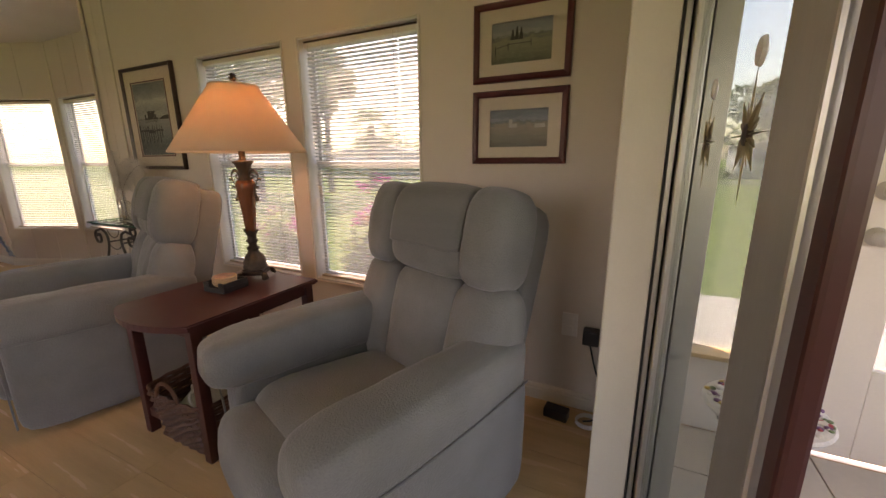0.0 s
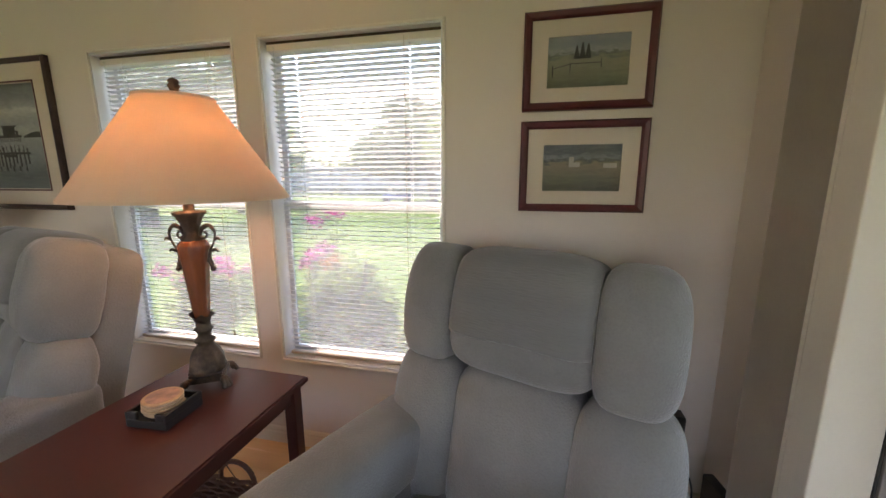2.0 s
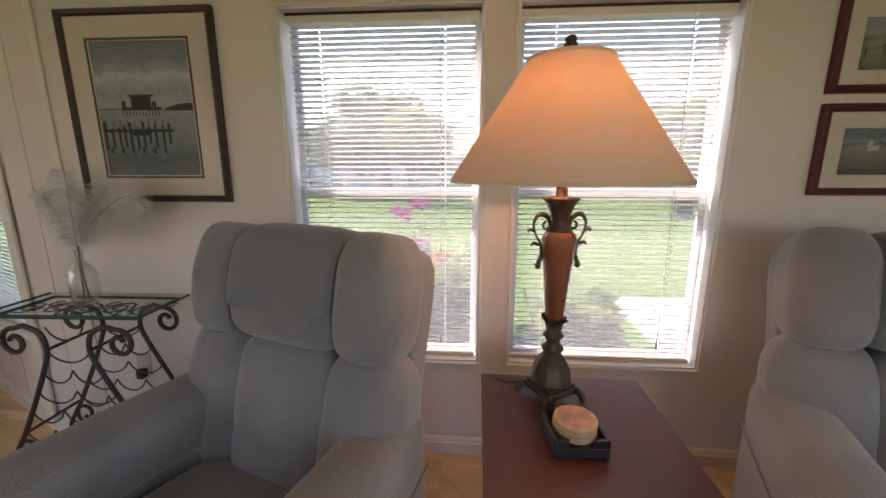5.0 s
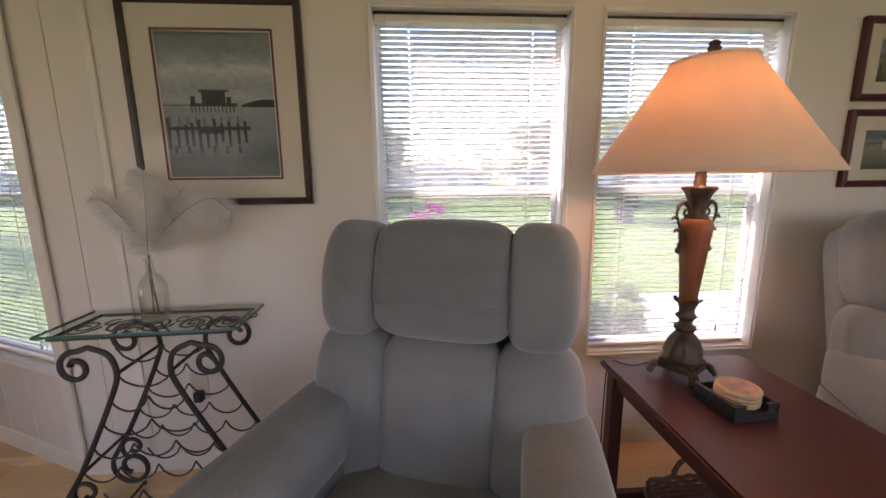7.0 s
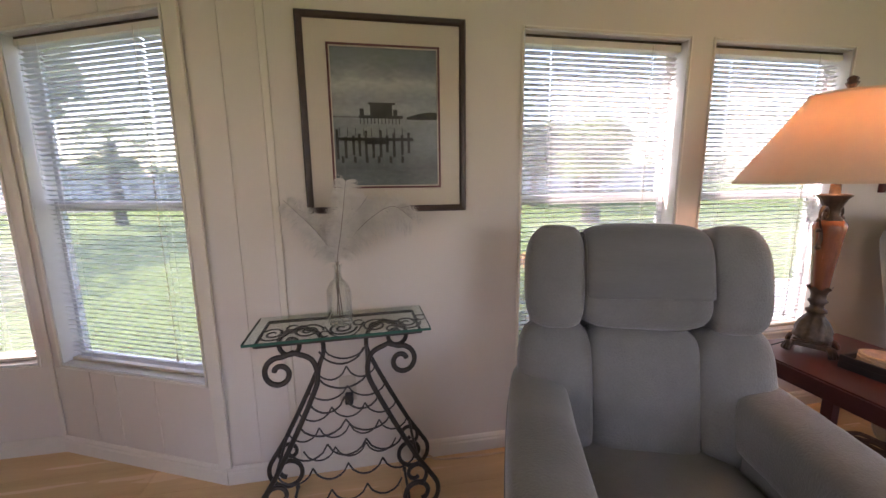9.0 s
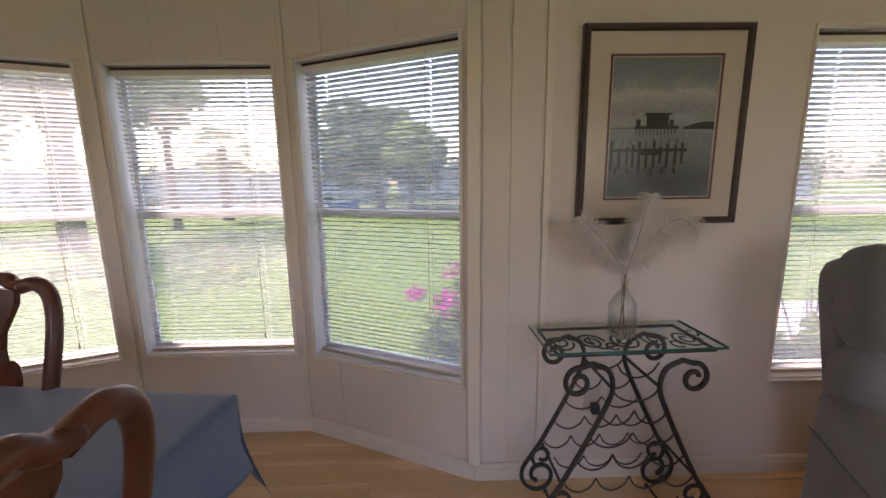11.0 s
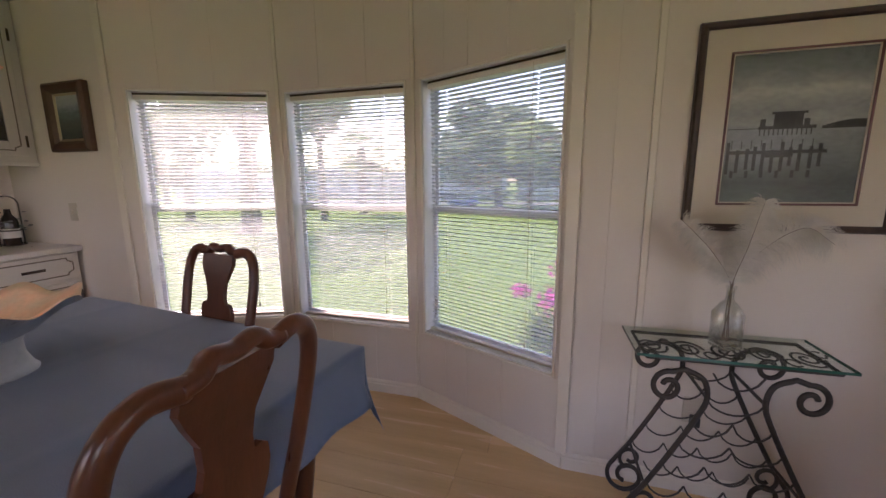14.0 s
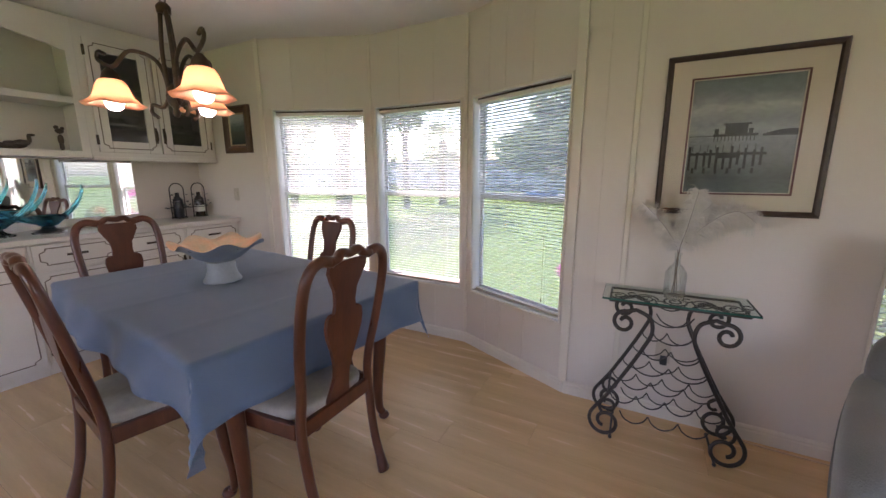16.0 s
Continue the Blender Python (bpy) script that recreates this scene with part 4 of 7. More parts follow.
# ---- pictures ----
def painted(name, build):
    """A picture's surface, worked out from its own width and height (0 to 1)."""
    m = bpy.data.materials.new(name)
    m.use_nodes = True
    nt = m.node_tree
    b = nt.nodes["Principled BSDF"]
    b.inputs["Roughness"].default_value = 0.75
    co = nt.nodes.new("ShaderNodeTexCoord")
    sep = nt.nodes.new("ShaderNodeSeparateXYZ")
    nt.links.new(co.outputs["Generated"], sep.inputs[0])
    nz = nt.nodes.new("ShaderNodeTexNoise")
    nz.inputs["Scale"].default_value, nz.inputs["Detail"].default_value, nz.inputs["Distortion"].default_value = build["scale"], 5, 0.6
    mp = nt.nodes.new("ShaderNodeMapping")
    mp.inputs["Scale"].default_value = (1, 1, 2.2)
    nt.links.new(co.outputs["Generated"], mp.inputs[0])
    nt.links.new(mp.outputs[0], nz.inputs["Vector"])
    add = nt.nodes.new("ShaderNodeMath")
    add.operation = "MULTIPLY_ADD"
    add.inputs[1].default_value = build["wobble"]
    nt.links.new(nz.outputs["Fac"], add.inputs[0])
    nt.links.new(sep.outputs["Z"], add.inputs[2])
    ramp = nt.nodes.new("ShaderNodeValToRGB")
    els = ramp.color_ramp.elements
    while len(els) > 1:
        els.remove(els[-1])
    for i, (p, col) in enumerate(build["bands"]):
        e = els[0] if i == 0 else els.new(p)
        e.position, e.color = p, (*col, 1)
    mid = nt.nodes.new("ShaderNodeMath")
    mid.operation = "SUBTRACT"
    mid.inputs[1].default_value = build["wobble"] / 2
    nt.links.new(add.outputs[0], mid.inputs[0])
    nt.links.new(mid.outputs[0], ramp.inputs["Fac"])
    # brush marks and speckle over the bands
    sp = nt.nodes.new("ShaderNodeTexNoise")
    sp.inputs["Scale"].default_value, sp.inputs["Detail"].default_value = build["scale"] * 6, 6
    nt.links.new(mp.outputs[0], sp.inputs["Vector"])
    hv = nt.nodes.new("ShaderNodeHueSaturation")
    vr = nt.nodes.new("ShaderNodeMapRange")
    vr.inputs["From Min"].default_value, vr.inputs["From Max"].default_value = 0.3, 0.7
    vr.inputs["To Min"].default_value, vr.inputs["To Max"].default_value = 0.86, 1.16
    nt.links.new(sp.outputs["Fac"], vr.inputs["Value"])
    nt.links.new(vr.outputs["Result"], hv.inputs["Value"])
    hv.inputs["Saturation"].default_value = 0.65
    nt.links.new(ramp.outputs["Color"], hv.inputs["Color"])
    nt.links.new(hv.outputs["Color"], b.inputs["Base Color"])
    return m


PGLASS = glass("picture_glass", (0.98, 0.98, 0.98), 0.12, ior=1.13)


def picture(m, w, h, frame_mat, wide, deep, mat_w, mat_b, art, label, group="", liner=None):
    p = thing("framed_picture", m, label, "picture", group)
    bm = bmesh.new()
    picture_frame(bm, w, h, wide, deep)
    part("frame", bm, frame_mat, p)
    bm = bmesh.new()
    iw, ih = w / 2 - wide * 0.9, h / 2 - wide * 0.9
    ax, lo, hi = iw - mat_w, -ih + mat_b, ih - mat_w
    box(bm, (-iw, -deep * 0.5, -ih), (-ax, -deep * 0.38, ih))
    box(bm, (ax, -deep * 0.5, -ih), (iw, -deep * 0.38, ih))
    box(bm, (-ax, -deep * 0.5, -ih), (ax, -deep * 0.38, lo))
    box(bm, (-ax, -deep * 0.5, hi), (ax, -deep * 0.38, ih))
    part("mat_board", bm, MATB, p)
    if liner:
        bm = bmesh.new()
        picture_frame(bm, 2 * ax + 0.024, hi - lo + 0.024, 0.008, 0.003)
        o = part("mat_liner", bm, liner, p)
        o.location = (0, -deep * 0.5, (lo + hi) / 2)
    art_o = part("print", boxes(((-ax, -deep * 0.36, lo), (ax, -deep * 0.30, hi))), art, p)
    g = part("glazing", boxes(((-iw, -deep * 0.58, -ih), (iw, -deep * 0.55, ih))), PGLASS, p)
    g.visible_shadow = False
    return p, ax, lo, hi, -deep * 0.365


ART1 = painted("dock_print", {"scale": 2.6, "wobble": 0.20, "bands": ((0.0, (0.13, 0.165, 0.16)), (0.14, (0.10, 0.13, 0.125)), (0.28, (0.19, 0.23, 0.215)), (0.50, (0.24, 0.28, 0.265)), (0.545, (0.34, 0.37, 0.34)), (0.63, (0.27, 0.31, 0.30)), (0.69, (0.33, 0.36, 0.335)), (0.745, (0.45, 0.465, 0.42)), (0.79, (0.29, 0.325, 0.315)), (0.87, (0.19, 0.235, 0.235)), (1.0, (0.16, 0.205, 0.205)))})
DOCKW = material("dock_ink", (0.05, 0.05, 0.045), 0.8, vary=0.25, scale=40)
p1, ax, lo, hi, py = picture(pose((-3.472 - 2.836) / 2, 2.048, 1.513), 0.636, 0.738, FRAMEDK, 0.026, 0.03, 0.093, 0.085, ART1, "framed print of a fishing dock at dusk in a dark frame", liner=FRAMERD)
H0 = hi - lo
bm = bmesh.new()


def ink(bm, x0, z0, x1, z1):
    box(bm, (x0 * 2 * ax - ax, py - 0.0012, lo + z0 * H0), (x1 * 2 * ax - ax, py - 0.0004, lo + z1 * H0))


rnd = random.Random(8)
ink(bm, 0.35, 0.52, 0.56, 0.60)
ink(bm, 0.33, 0.60, 0.59, 0.615)
ink(bm, 0.24, 0.50, 0.66, 0.522)
ink(bm, 0.25, 0.522, 0.29, 0.57)
ink(bm, 0.57, 0.522, 0.61, 0.565)
for k in range(12):
    x = 0.25 + k * 0.034
    ink(bm, x, 0.46, x + 0.008, 0.50)
for k in range(11):
    x = 0.02 + k * 0.068 + rnd.uniform(-0.01, 0.01)
    t = rnd.uniform(0.36, 0.42)
    ink(bm, x, rnd.uniform(0.19, 0.25), x + 0.026, t)
ink(bm, 0.02, 0.335, 0.76, 0.358)
for k in range(6):
    ink(bm, 0.06 + k * 0.115, 0.17, 0.085 + k * 0.115, 0.22)
ink(bm, 0.30, 0.31, 0.52, 0.335)
for k in range(9):
    x = 0.05 + k * 0.075
    ink(bm, x, 0.37, x + 0.006, 0.43)
ink(bm, 0.0, 0.505, 0.26, 0.51)
for k in range(10):
    x = 0.70 + k * 0.03
    ink(bm, x, 0.495, x + 0.031, 0.515 + 0.035 * math.sin(k / 9 * 1.9))
part("dock_drawing", bm, DOCKW, p1)

ART2 = painted("farm_print_light", {"scale": 7.0, "wobble": 0.45, "bands": ((0.0, (0.11, 0.13, 0.06)), (0.3, (0.20, 0.22, 0.11)), (0.55, (0.25, 0.26, 0.15)), (0.64, (0.12, 0.15, 0.12)), (0.7, (0.30, 0.33, 0.31)), (0.85, (0.20, 0.25, 0.27)), (1.0, (0.27, 0.29, 0.29)))})
ART3 = painted("farm_print_dark", {"scale": 7.0, "wobble": 0.45, "bands": ((0.0, (0.07, 0.085, 0.05)), (0.35, (0.20, 0.18, 0.11)), (0.58, (0.28, 0.23, 0.13)), (0.66, (0.085, 0.11, 0.10)), (0.72, (0.22, 0.25, 0.27)), (0.86, (0.09, 0.12, 0.15)), (1.0, (0.17, 0.19, 0.21)))})
cx = (-0.598 - 0.169) / 2
pa, ax, lo, hi, py = picture(pose(cx, 2.048, 1.70), 0.432, 0.325, FRAMERD, 0.028, 0.03, 0.058, 0.05, ART2, "framed farm landscape print in a red mahogany frame", "pair of farm prints")
H0 = hi - lo
bm = bmesh.new()
for k, t in ((0.36, 0.80), (0.43, 0.86), (0.50, 0.83)):
    for j in range(6):
        ink(bm, k - 0.035 + j * 0.005, 0.56 + j * (t - 0.56) / 6, k + 0.035 - j * 0.005, 0.57 + (j + 1) * (t - 0.56) / 6)
ink(bm, 0.06, 0.22, 0.075, 0.45)
ink(bm, 0.28, 0.30, 0.292, 0.50)
ink(bm, 0.66, 0.36, 0.67, 0.54)
ink(bm, 0.28, 0.46, 0.67, 0.475)
for j in range(8):
    ink(bm, 0.06 + j * 0.03, 0.38 + j * 0.011, 0.09 + j * 0.03, 0.392 + j * 0.011)
part("farm_drawing", bm, DOCKW, pa)
pb, ax, lo, hi, py = picture(pose(cx, 2.048, 1.342), 0.432, 0.322, FRAMERD, 0.028, 0.03, 0.058, 0.05, ART3, "framed lighthouse landscape print in a red mahogany frame", "pair of farm prints")
H0 = hi - lo
bm = bmesh.new()
ink(bm, 0.34, 0.52, 0.40, 0.74)
ink(bm, 0.40, 0.52, 0.48, 0.62)
ink(bm, 0.78, 0.50, 0.95, 0.60)
part("lighthouse_drawing", bm, material("pale_ink", (0.5, 0.48, 0.42), 0.8), pb)


# ---- iron and glass table ----
def console():
    c = thing("wine_rack_table", pose(-3.35, 1.836, 0, 0, 0, 2) @ Matrix.Diagonal((0.95, 0.90, 1.018, 1)), "black wrought iron wine rack table with a glass top", "console table")
    top = 0.742
    bm = bmesh.new()
    box(bm, (-0.325, -0.125, top - 0.011), (0.325, 0.165, top), 0.004)
    gl = part("glass_top", bm, GREENGL, c)
    gl.visible_shadow = False
    bm = boxes(((-0.326, -0.1265, top - 0.010), (0.326, -0.1252, top - 0.001)), ((-0.3265, -0.125, top - 0.010), (-0.3252, 0.165, top - 0.001)), ((0.3252, -0.125, top - 0.010), (0.3265, 0.165, top - 0.001)))
    part("glass_edge", bm, GLEDGE, c, "green polished glass edge")
    bm = bmesh.new()
    z = top - 0.017
    for a, b in (((-0.29, -0.11, z), (0.29, -0.11, z)), ((-0.29, 0.145, z), (0.29, 0.145, z)), ((-0.29, -0.11, z), (-0.29, 0.145, z)), ((0.29, -0.11, z), (0.29, 0.145, z))):
        tube(bm, [a, b], 0.006, 6)
    part("top_frame", bm, IRON, c)
    for i in range(5):
        x0 = -0.25 + i * 0.125
        bm = bmesh.new()
        s = 1 if i % 2 else -1
        sp = []
        for k in range(34):
            a = k * 0.36
            r = 0.05 * (1 - k / 40)
            sp.append((x0 + r * math.cos(a) * 1.1, 0.005 + s * r * math.sin(a) * 1.5, z))
        tube(bm, sp, 0.0052, 5, flat=0.5)
        sp2 = [(x0 + 0.062 + 0.02 * math.cos(k * 0.5), 0.005 - s * (0.05 - 0.03 * math.sin(k * 0.5)), z) for k in range(12)]
        tube(bm, sp2, 0.0046, 5, flat=0.5)
        part("top_scroll", bm, IRON, c)

    def spiral(cx, cz, r0, a0, turns, s, n=30):
        return [(cx + s * r0 * (1 - 0.68 * k / n) * math.cos(a0 + turns * 2 * math.pi * k / n), cz + r0 * (1 - 0.68 * k / n) * math.sin(a0 + turns * 2 * math.pi * k / n)) for k in range(n + 1)]

    R = 0.0095
    for y in (-0.115, 0.145):
        for s in (-1, 1):
            # an S: upper scroll outwards, straight run out to the foot, lower scroll inwards
            up = spiral(s * 0.215, 0.628, 0.056, math.pi / 2 + 0.2, -1.22, s)[::-1]
            low = spiral(s * 0.268, 0.090, 0.082, 0.62, -1.3, s, 34)
            mid = [(s * 0.165, 0.695), (s * 0.105, 0.665), (s * 0.088, 0.60), (s * 0.112, 0.53), (s * 0.185, 0.385), (s * 0.262, 0.245)]
            pts = [(x, y, z) for x, z in up] + [tuple(p) for p in curve(*[(x, y, z) for x, z in mid], steps=4)] + [(x, y, z) for x, z in low]
            bm = bmesh.new()
            tube(bm, pts, R, 8)
            part("scroll_leg", bm, IRON, c, smooth=True)
            bm = bmesh.new()
            pts = [(x, y, z) for x, z in spiral(s * 0.255, 0.175, 0.05, -1.2, 1.05, s, 22)]
            tube(bm, pts, R * 0.85, 7)
            part("scroll", bm, IRON, c, smooth=True)
            bm = bmesh.new()
            bmesh.ops.create_uvsphere(bm, u_segments=12, v_segments=8, radius=0.0095, matrix=Matrix.Translation((s * 0.235, y, 0.0095)))
            part("foot", bm, IRON, c, smooth=True)
    rows = ((0.678, 1, 0.078), (0.59, 1, 0.092), (0.505, 2, 0.128), (0.42, 2, 0.168), (0.335, 3, 0.212), (0.25, 4, 0.258), (0.155, 3, 0.20))
    for y in (-0.115, 0.145):
        for z, n, hw in rows:
            bm = bmesh.new()
            pts = []
            for i in range(n):
                for k in range(9):
                    t = k / 8
                    pts.append((-hw + 2 * hw * (i + t) / n, y, z - 0.040 * math.sin(math.pi * t) ** 0.8 + 0.012 * (abs(2 * t - 1) ** 8)))
            tube(bm, pts, 0.0034, 6)
            part("bottle_cradle", bm, IRON, c)
    for s in (-1, 1):
        for x, z in ((0.088, 0.60), (0.262, 0.245), (0.235, 0.012)):
            bm = bmesh.new()
            tube(bm, [(s * x, -0.115, z), (s * x, 0.145, z)], 0.006, 6)
            part("cross_bar", bm, IRON, c)
    return top


CT = console() * 1.018
bt = thing("bottle_vase", pose(-3.355, 1.845, CT, 0, 0, 20) @ Matrix.Diagonal((0.92, 0.92, 1.12, 1)), "clear glass bottle vase on the glass tabletop", "vase")
bm = bmesh.new()
sq = lambda a, r, z: ((abs(math.cos(a)) ** 5 + abs(math.sin(a)) ** 5) ** (-0.2) if z < 0.12 and r > 0.03 else 1, 0)
lathe(bm, [(0.0, 0.0), (0.040, 0.0), (0.043, 0.006), (0.043, 0.11), (0.040, 0.125), (0.030, 0.140), (0.016, 0.150), (0.0135, 0.160), (0.0135, 0.185), (0.018, 0.190), (0.018, 0.196), (0.011, 0.196), (0.0105, 0.16), (0.014, 0.150), (0.036, 0.125), (0.039, 0.11), (0.039, 0.012), (0.0, 0.010)], 40, ripple=sq)
bmesh.ops.remove_doubles(bm, verts=bm.verts, dist=1e-5)
o = part("bottle", bm, CLEARGL, bt, smooth=True)


def plume(seed, pts, length, droop):
    """A soft ostrich plume: a quill with hundreds of drooping barbs."""
    rnd = random.Random(seed)
    f = thing("ostrich_feather", Matrix(), "pale beige ostrich feather standing in the bottle vase", "feather", "feathers in the vase")
    line = curve(*pts, steps=10)
    bm = bmesh.new()
    tube(bm, line, [0.0022 - 0.0016 * i / len(line) for i in range(len(line))], 5)
    part("quill", bm, QUILL, f)
    verts, faces = [], []
    first = len(line) * 0.36
    for i in range(1000):
        u = first + (len(line) - 2 - first) * (i / 1000) ** 0.9
        k = int(u)
        p = line[k].lerp(line[k + 1], u - k)
        d = (line[k + 1] - line[k]).normalized()
        side = d.cross(Vector((rnd.uniform(-0.5, 0.5), 1, rnd.uniform(-0.5, 0.5)))).normalized() * (1 if i % 2 else -1)
        ln = length * (0.55 + 0.45 * math.sin(math.pi * min(1, (u - first) / (len(line) - first) * 0.8 + 0.2))) * rnd.uniform(0.6, 1.15)
        a = p.copy()
        v = (side * 0.9 + d * rnd.uniform(0.3, 0.9) + Vector((0, rnd.uniform(-0.35, 0.35), 0))).normalized()
        wdt = d * 0.0012
        prev = None
        for s in range(5):
            b0, b1 = len(verts), len(verts) + 1
            verts += [a - wdt * (1 - s / 5), a + wdt * (1 - s / 5)]
            if prev:
                faces.append((prev[0], prev[1], b1, b0))
            prev = (b0, b1)
            a = a + v * ln / 4
            v = (v + Vector((rnd.uniform(-0.45, 0.45), rnd.uniform(-0.45, 0.45), -droop * (0.3 + s * 0.25)))).normalized()
            if a.y > 2.03:
                a.y = 2.03
    me = bpy.data.meshes.new("vane")
    me.from_pydata([tuple(v) for v in verts], [], faces)
    me.materials.append(FEATHER)
    ob = new("vane", me)
    ob.parent = f


V = Vector((-3.355, 1.845, CT))
plume(1, [V + Vector(q) for q in ((0.01, 0, 0.02), (0.0, 0, 0.21), (0.025, -0.02, 0.36), (0.05, -0.04, 0.53))], 0.075, 0.9)
plume(2, [V + Vector(q) for q in ((-0.01, 0, 0.02), (0.0, 0, 0.21), (-0.06, 0.02, 0.33), (-0.17, 0.03, 0.45))], 0.070, 0.7)
plume(3, [V + Vector(q) for q in ((0.0, 0.01, 0.02), (0.0, 0, 0.21), (0.08, 0.02, 0.34), (0.20, 0.04, 0.42), (0.28, 0.03, 0.37))], 0.105, 1.3)
plume(4, [V + Vector(q) for q in ((0.0, -0.01, 0.02), (0.0, 0, 0.21), (0.03, 0.03, 0.34), (0.12, 0.05, 0.46))], 0.095, 1.1)


# ---- outlets, cords and small boxes along the wall ----
def wall_plate(m, mat, label, kind_, holes=True):
    w = thing(kind_, m, label, "wall outlet" if holes else "light switch")
    part("plate", boxes(((-0.036, -0.006, -0.058), (0.036, 0, 0.058)), bevel=0.003), mat, w)
    if holes:
        for z in (-0.02, 0.02):
            part("socket", boxes(((-0.016, -0.009, z - 0.014), (0.016, -0.006, z + 0.014)), bevel=0.002), mat, w)
    else:
        part("toggle", boxes(((-0.005, -0.016, -0.010), (0.005, -0.006, 0.012)), bevel=0.002), mat, w)
    return w


wall_plate(pose(-3.36, 2.05, 0.385), IVORY, "beige outlet plate behind the iron table", "wall_outlet")
o = thing("power_adapter", pose(-3.355, 2.04, 0.35), "black plug adapter in the beige outlet", "plug adapter")
part("body", boxes(((-0.017, -0.035, -0.022), (0.017, 0.0, 0.022)), bevel=0.006), BLACKP, o)
wall_plate(pose(-6.93, 2.06, 1.16), IVORY, "ivory light switch on the wall beside the bay", "light_switch", False)
wall_plate(pose(-0.10, 2.05, 0.43), WHITEP, "white outlet plate behind the recliner", "wall_outlet")
o = thing("power_adapter", pose(0.0, 2.03, 0.40), "black plug adapter on the wall by the corner", "plug adapter")
part("body", boxes(((-0.035, -0.045, -0.035), (0.035, 0.018, 0.035)), bevel=0.006), BLACKP, o)
o = thing("power_strip", pose(-0.12, 1.93, 0.0, 0, 0, -8), "black power box on the floor by the baseboard", "power strip")
part("body", boxes(((-0.055, -0.03, 0), (0.055, 0.03, 0.05)), bevel=0.006), BLACKP, o)
bm = bmesh.new()
tube(bm, [(0.02 + 0.05 * math.cos(k * 0.5) * (1 + 0.1 * math.sin(k)), 1.93 + 0.05 * math.sin(k * 0.5), 0.006 + 0.0006 * k) for k in range(40)], 0.0035, 5)
tagged(part("coiled_cable", bm, WHITEP), "white cable coiled on the floor by the baseboard", "cable")
bm = bmesh.new()
tube(bm, curve((0.0, 1.99, 0.37), (0.03, 1.95, 0.28), (0.07, 1.96, 0.15), (0.05, 1.95, 0.03), (0.0, 1.93, 0.012)), 0.004, 5)
tagged(part("black_cable", bm, BLACKP), "black power cord hanging from the wall adapter", "cable")
o = thing("modem", pose(0.095, 1.80, 0.0, 0, 0, -80), "slim black upright modem standing on the floor", "modem")
part("body", boxes(((-0.09, -0.018, 0.012), (0.09, 0.018, 0.30)), bevel=0.006), BLACKP, o)
part("foot", boxes(((-0.06, -0.03, 0.0), (0.06, 0.03, 0.014)), bevel=0.003), BLACKP, o)

# vertical blinds pushed to the end of the sliding door
vb = thing("vertical_blind", Matrix(), "beige vertical blind stacked open beside the sliding door", "window blind")
VANE = material("vertical_blind_vane", (0.82, 0.77, 0.70), 0.75, vary=0.05, scale=10, bump=0.2, bump_scale=120)
nt_ = VANE.node_tree
mixs, trl = nt_.nodes.new("ShaderNodeMixShader"), nt_.nodes.new("ShaderNodeBsdfTranslucent")
mixs.inputs["Fac"].default_value = 0.45
trl.inputs["Color"].default_value = (0.72, 0.64, 0.54, 1)
nt_.links.new(nt_.nodes["Principled BSDF"].outputs[0], mixs.inputs[1])
nt_.links.new(trl.outputs[0], mixs.inputs[2])
nt_.links.new(mixs.outputs[0], nt_.nodes["Material Output"].inputs["Surface"])
part("headrail", boxes(((0.055, -0.5, 2.09), (0.105, 1.76, 2.13)), bevel=0.003), WHITEP, vb)
for i in range(14):
    y = 1.545 + i * 0.0155
    bm = bmesh.new()
    rows = []
    for k in range(6):
        t = k / 5 - 0.5
        rows.append([bm.verts.new((0.085 + t * 0.062, y + t * 0.058 + 0.008 * math.sin(2 * math.pi * t), z)) for z in (0.03, 2.09)])
    for a, b in zip(rows, rows[1:]):
        bm.faces.new((a[0], b[0], b[1], a[1]))
    bmesh.ops.solidify(bm, geom=bm.faces[:], thickness=0.0012)
    part("vane", bm, VANE, vb)

BRASS = material("dull_brass_wire", (0.36, 0.30, 0.18), 0.4, 0.6, vary=0.1)
# ornaments hung on the door's glass
for y, z in ((1.055, 1.225), (0.80, 1.225)):
    st = thing("star_ornament", pose(EAST + 0.062, y, z, 0, 0, 90), "brass wire starburst ornament hung on the door glass", "ornament", "star ornaments")
    for k in range(16):
        a = 2 * math.pi * k / 16 + math.pi / 2
        ln = 0.078 if k % 4 == 0 else 0.055 if k % 2 == 0 else 0.04
        bm = bmesh.new()
        tube(bm, [(0, 0, 0), (ln * 0.4 * math.cos(a), 0, ln * 0.4 * math.sin(a)), (ln * math.cos(a), 0, ln * math.sin(a))], [0.002, 0.0035, 0.0004], 4, flat=0.4)
        part("ray", bm, BRASS, st)
    bm = bmesh.new()
    lathe(bm, [(0.0, -0.004), (0.012, -0.003), (0.012, 0.003), (0.0, 0.004)], 12)
    bmesh.ops.transform(bm, matrix=pose(0, 0, 0, 90), verts=bm.verts)
    part("hub", bm, BRONZE, st)
    bm = bmesh.new()
    lathe(bm, [(0.0, 0), (0.014, 0), (0.016, 0.004), (0.006, 0.007), (0.0, 0.008)], 12)
    bmesh.ops.transform(bm, matrix=pose(0, 0.002, 0.085, 90), verts=bm.verts)
    part("suction_cup", bm, WHITEP, st)

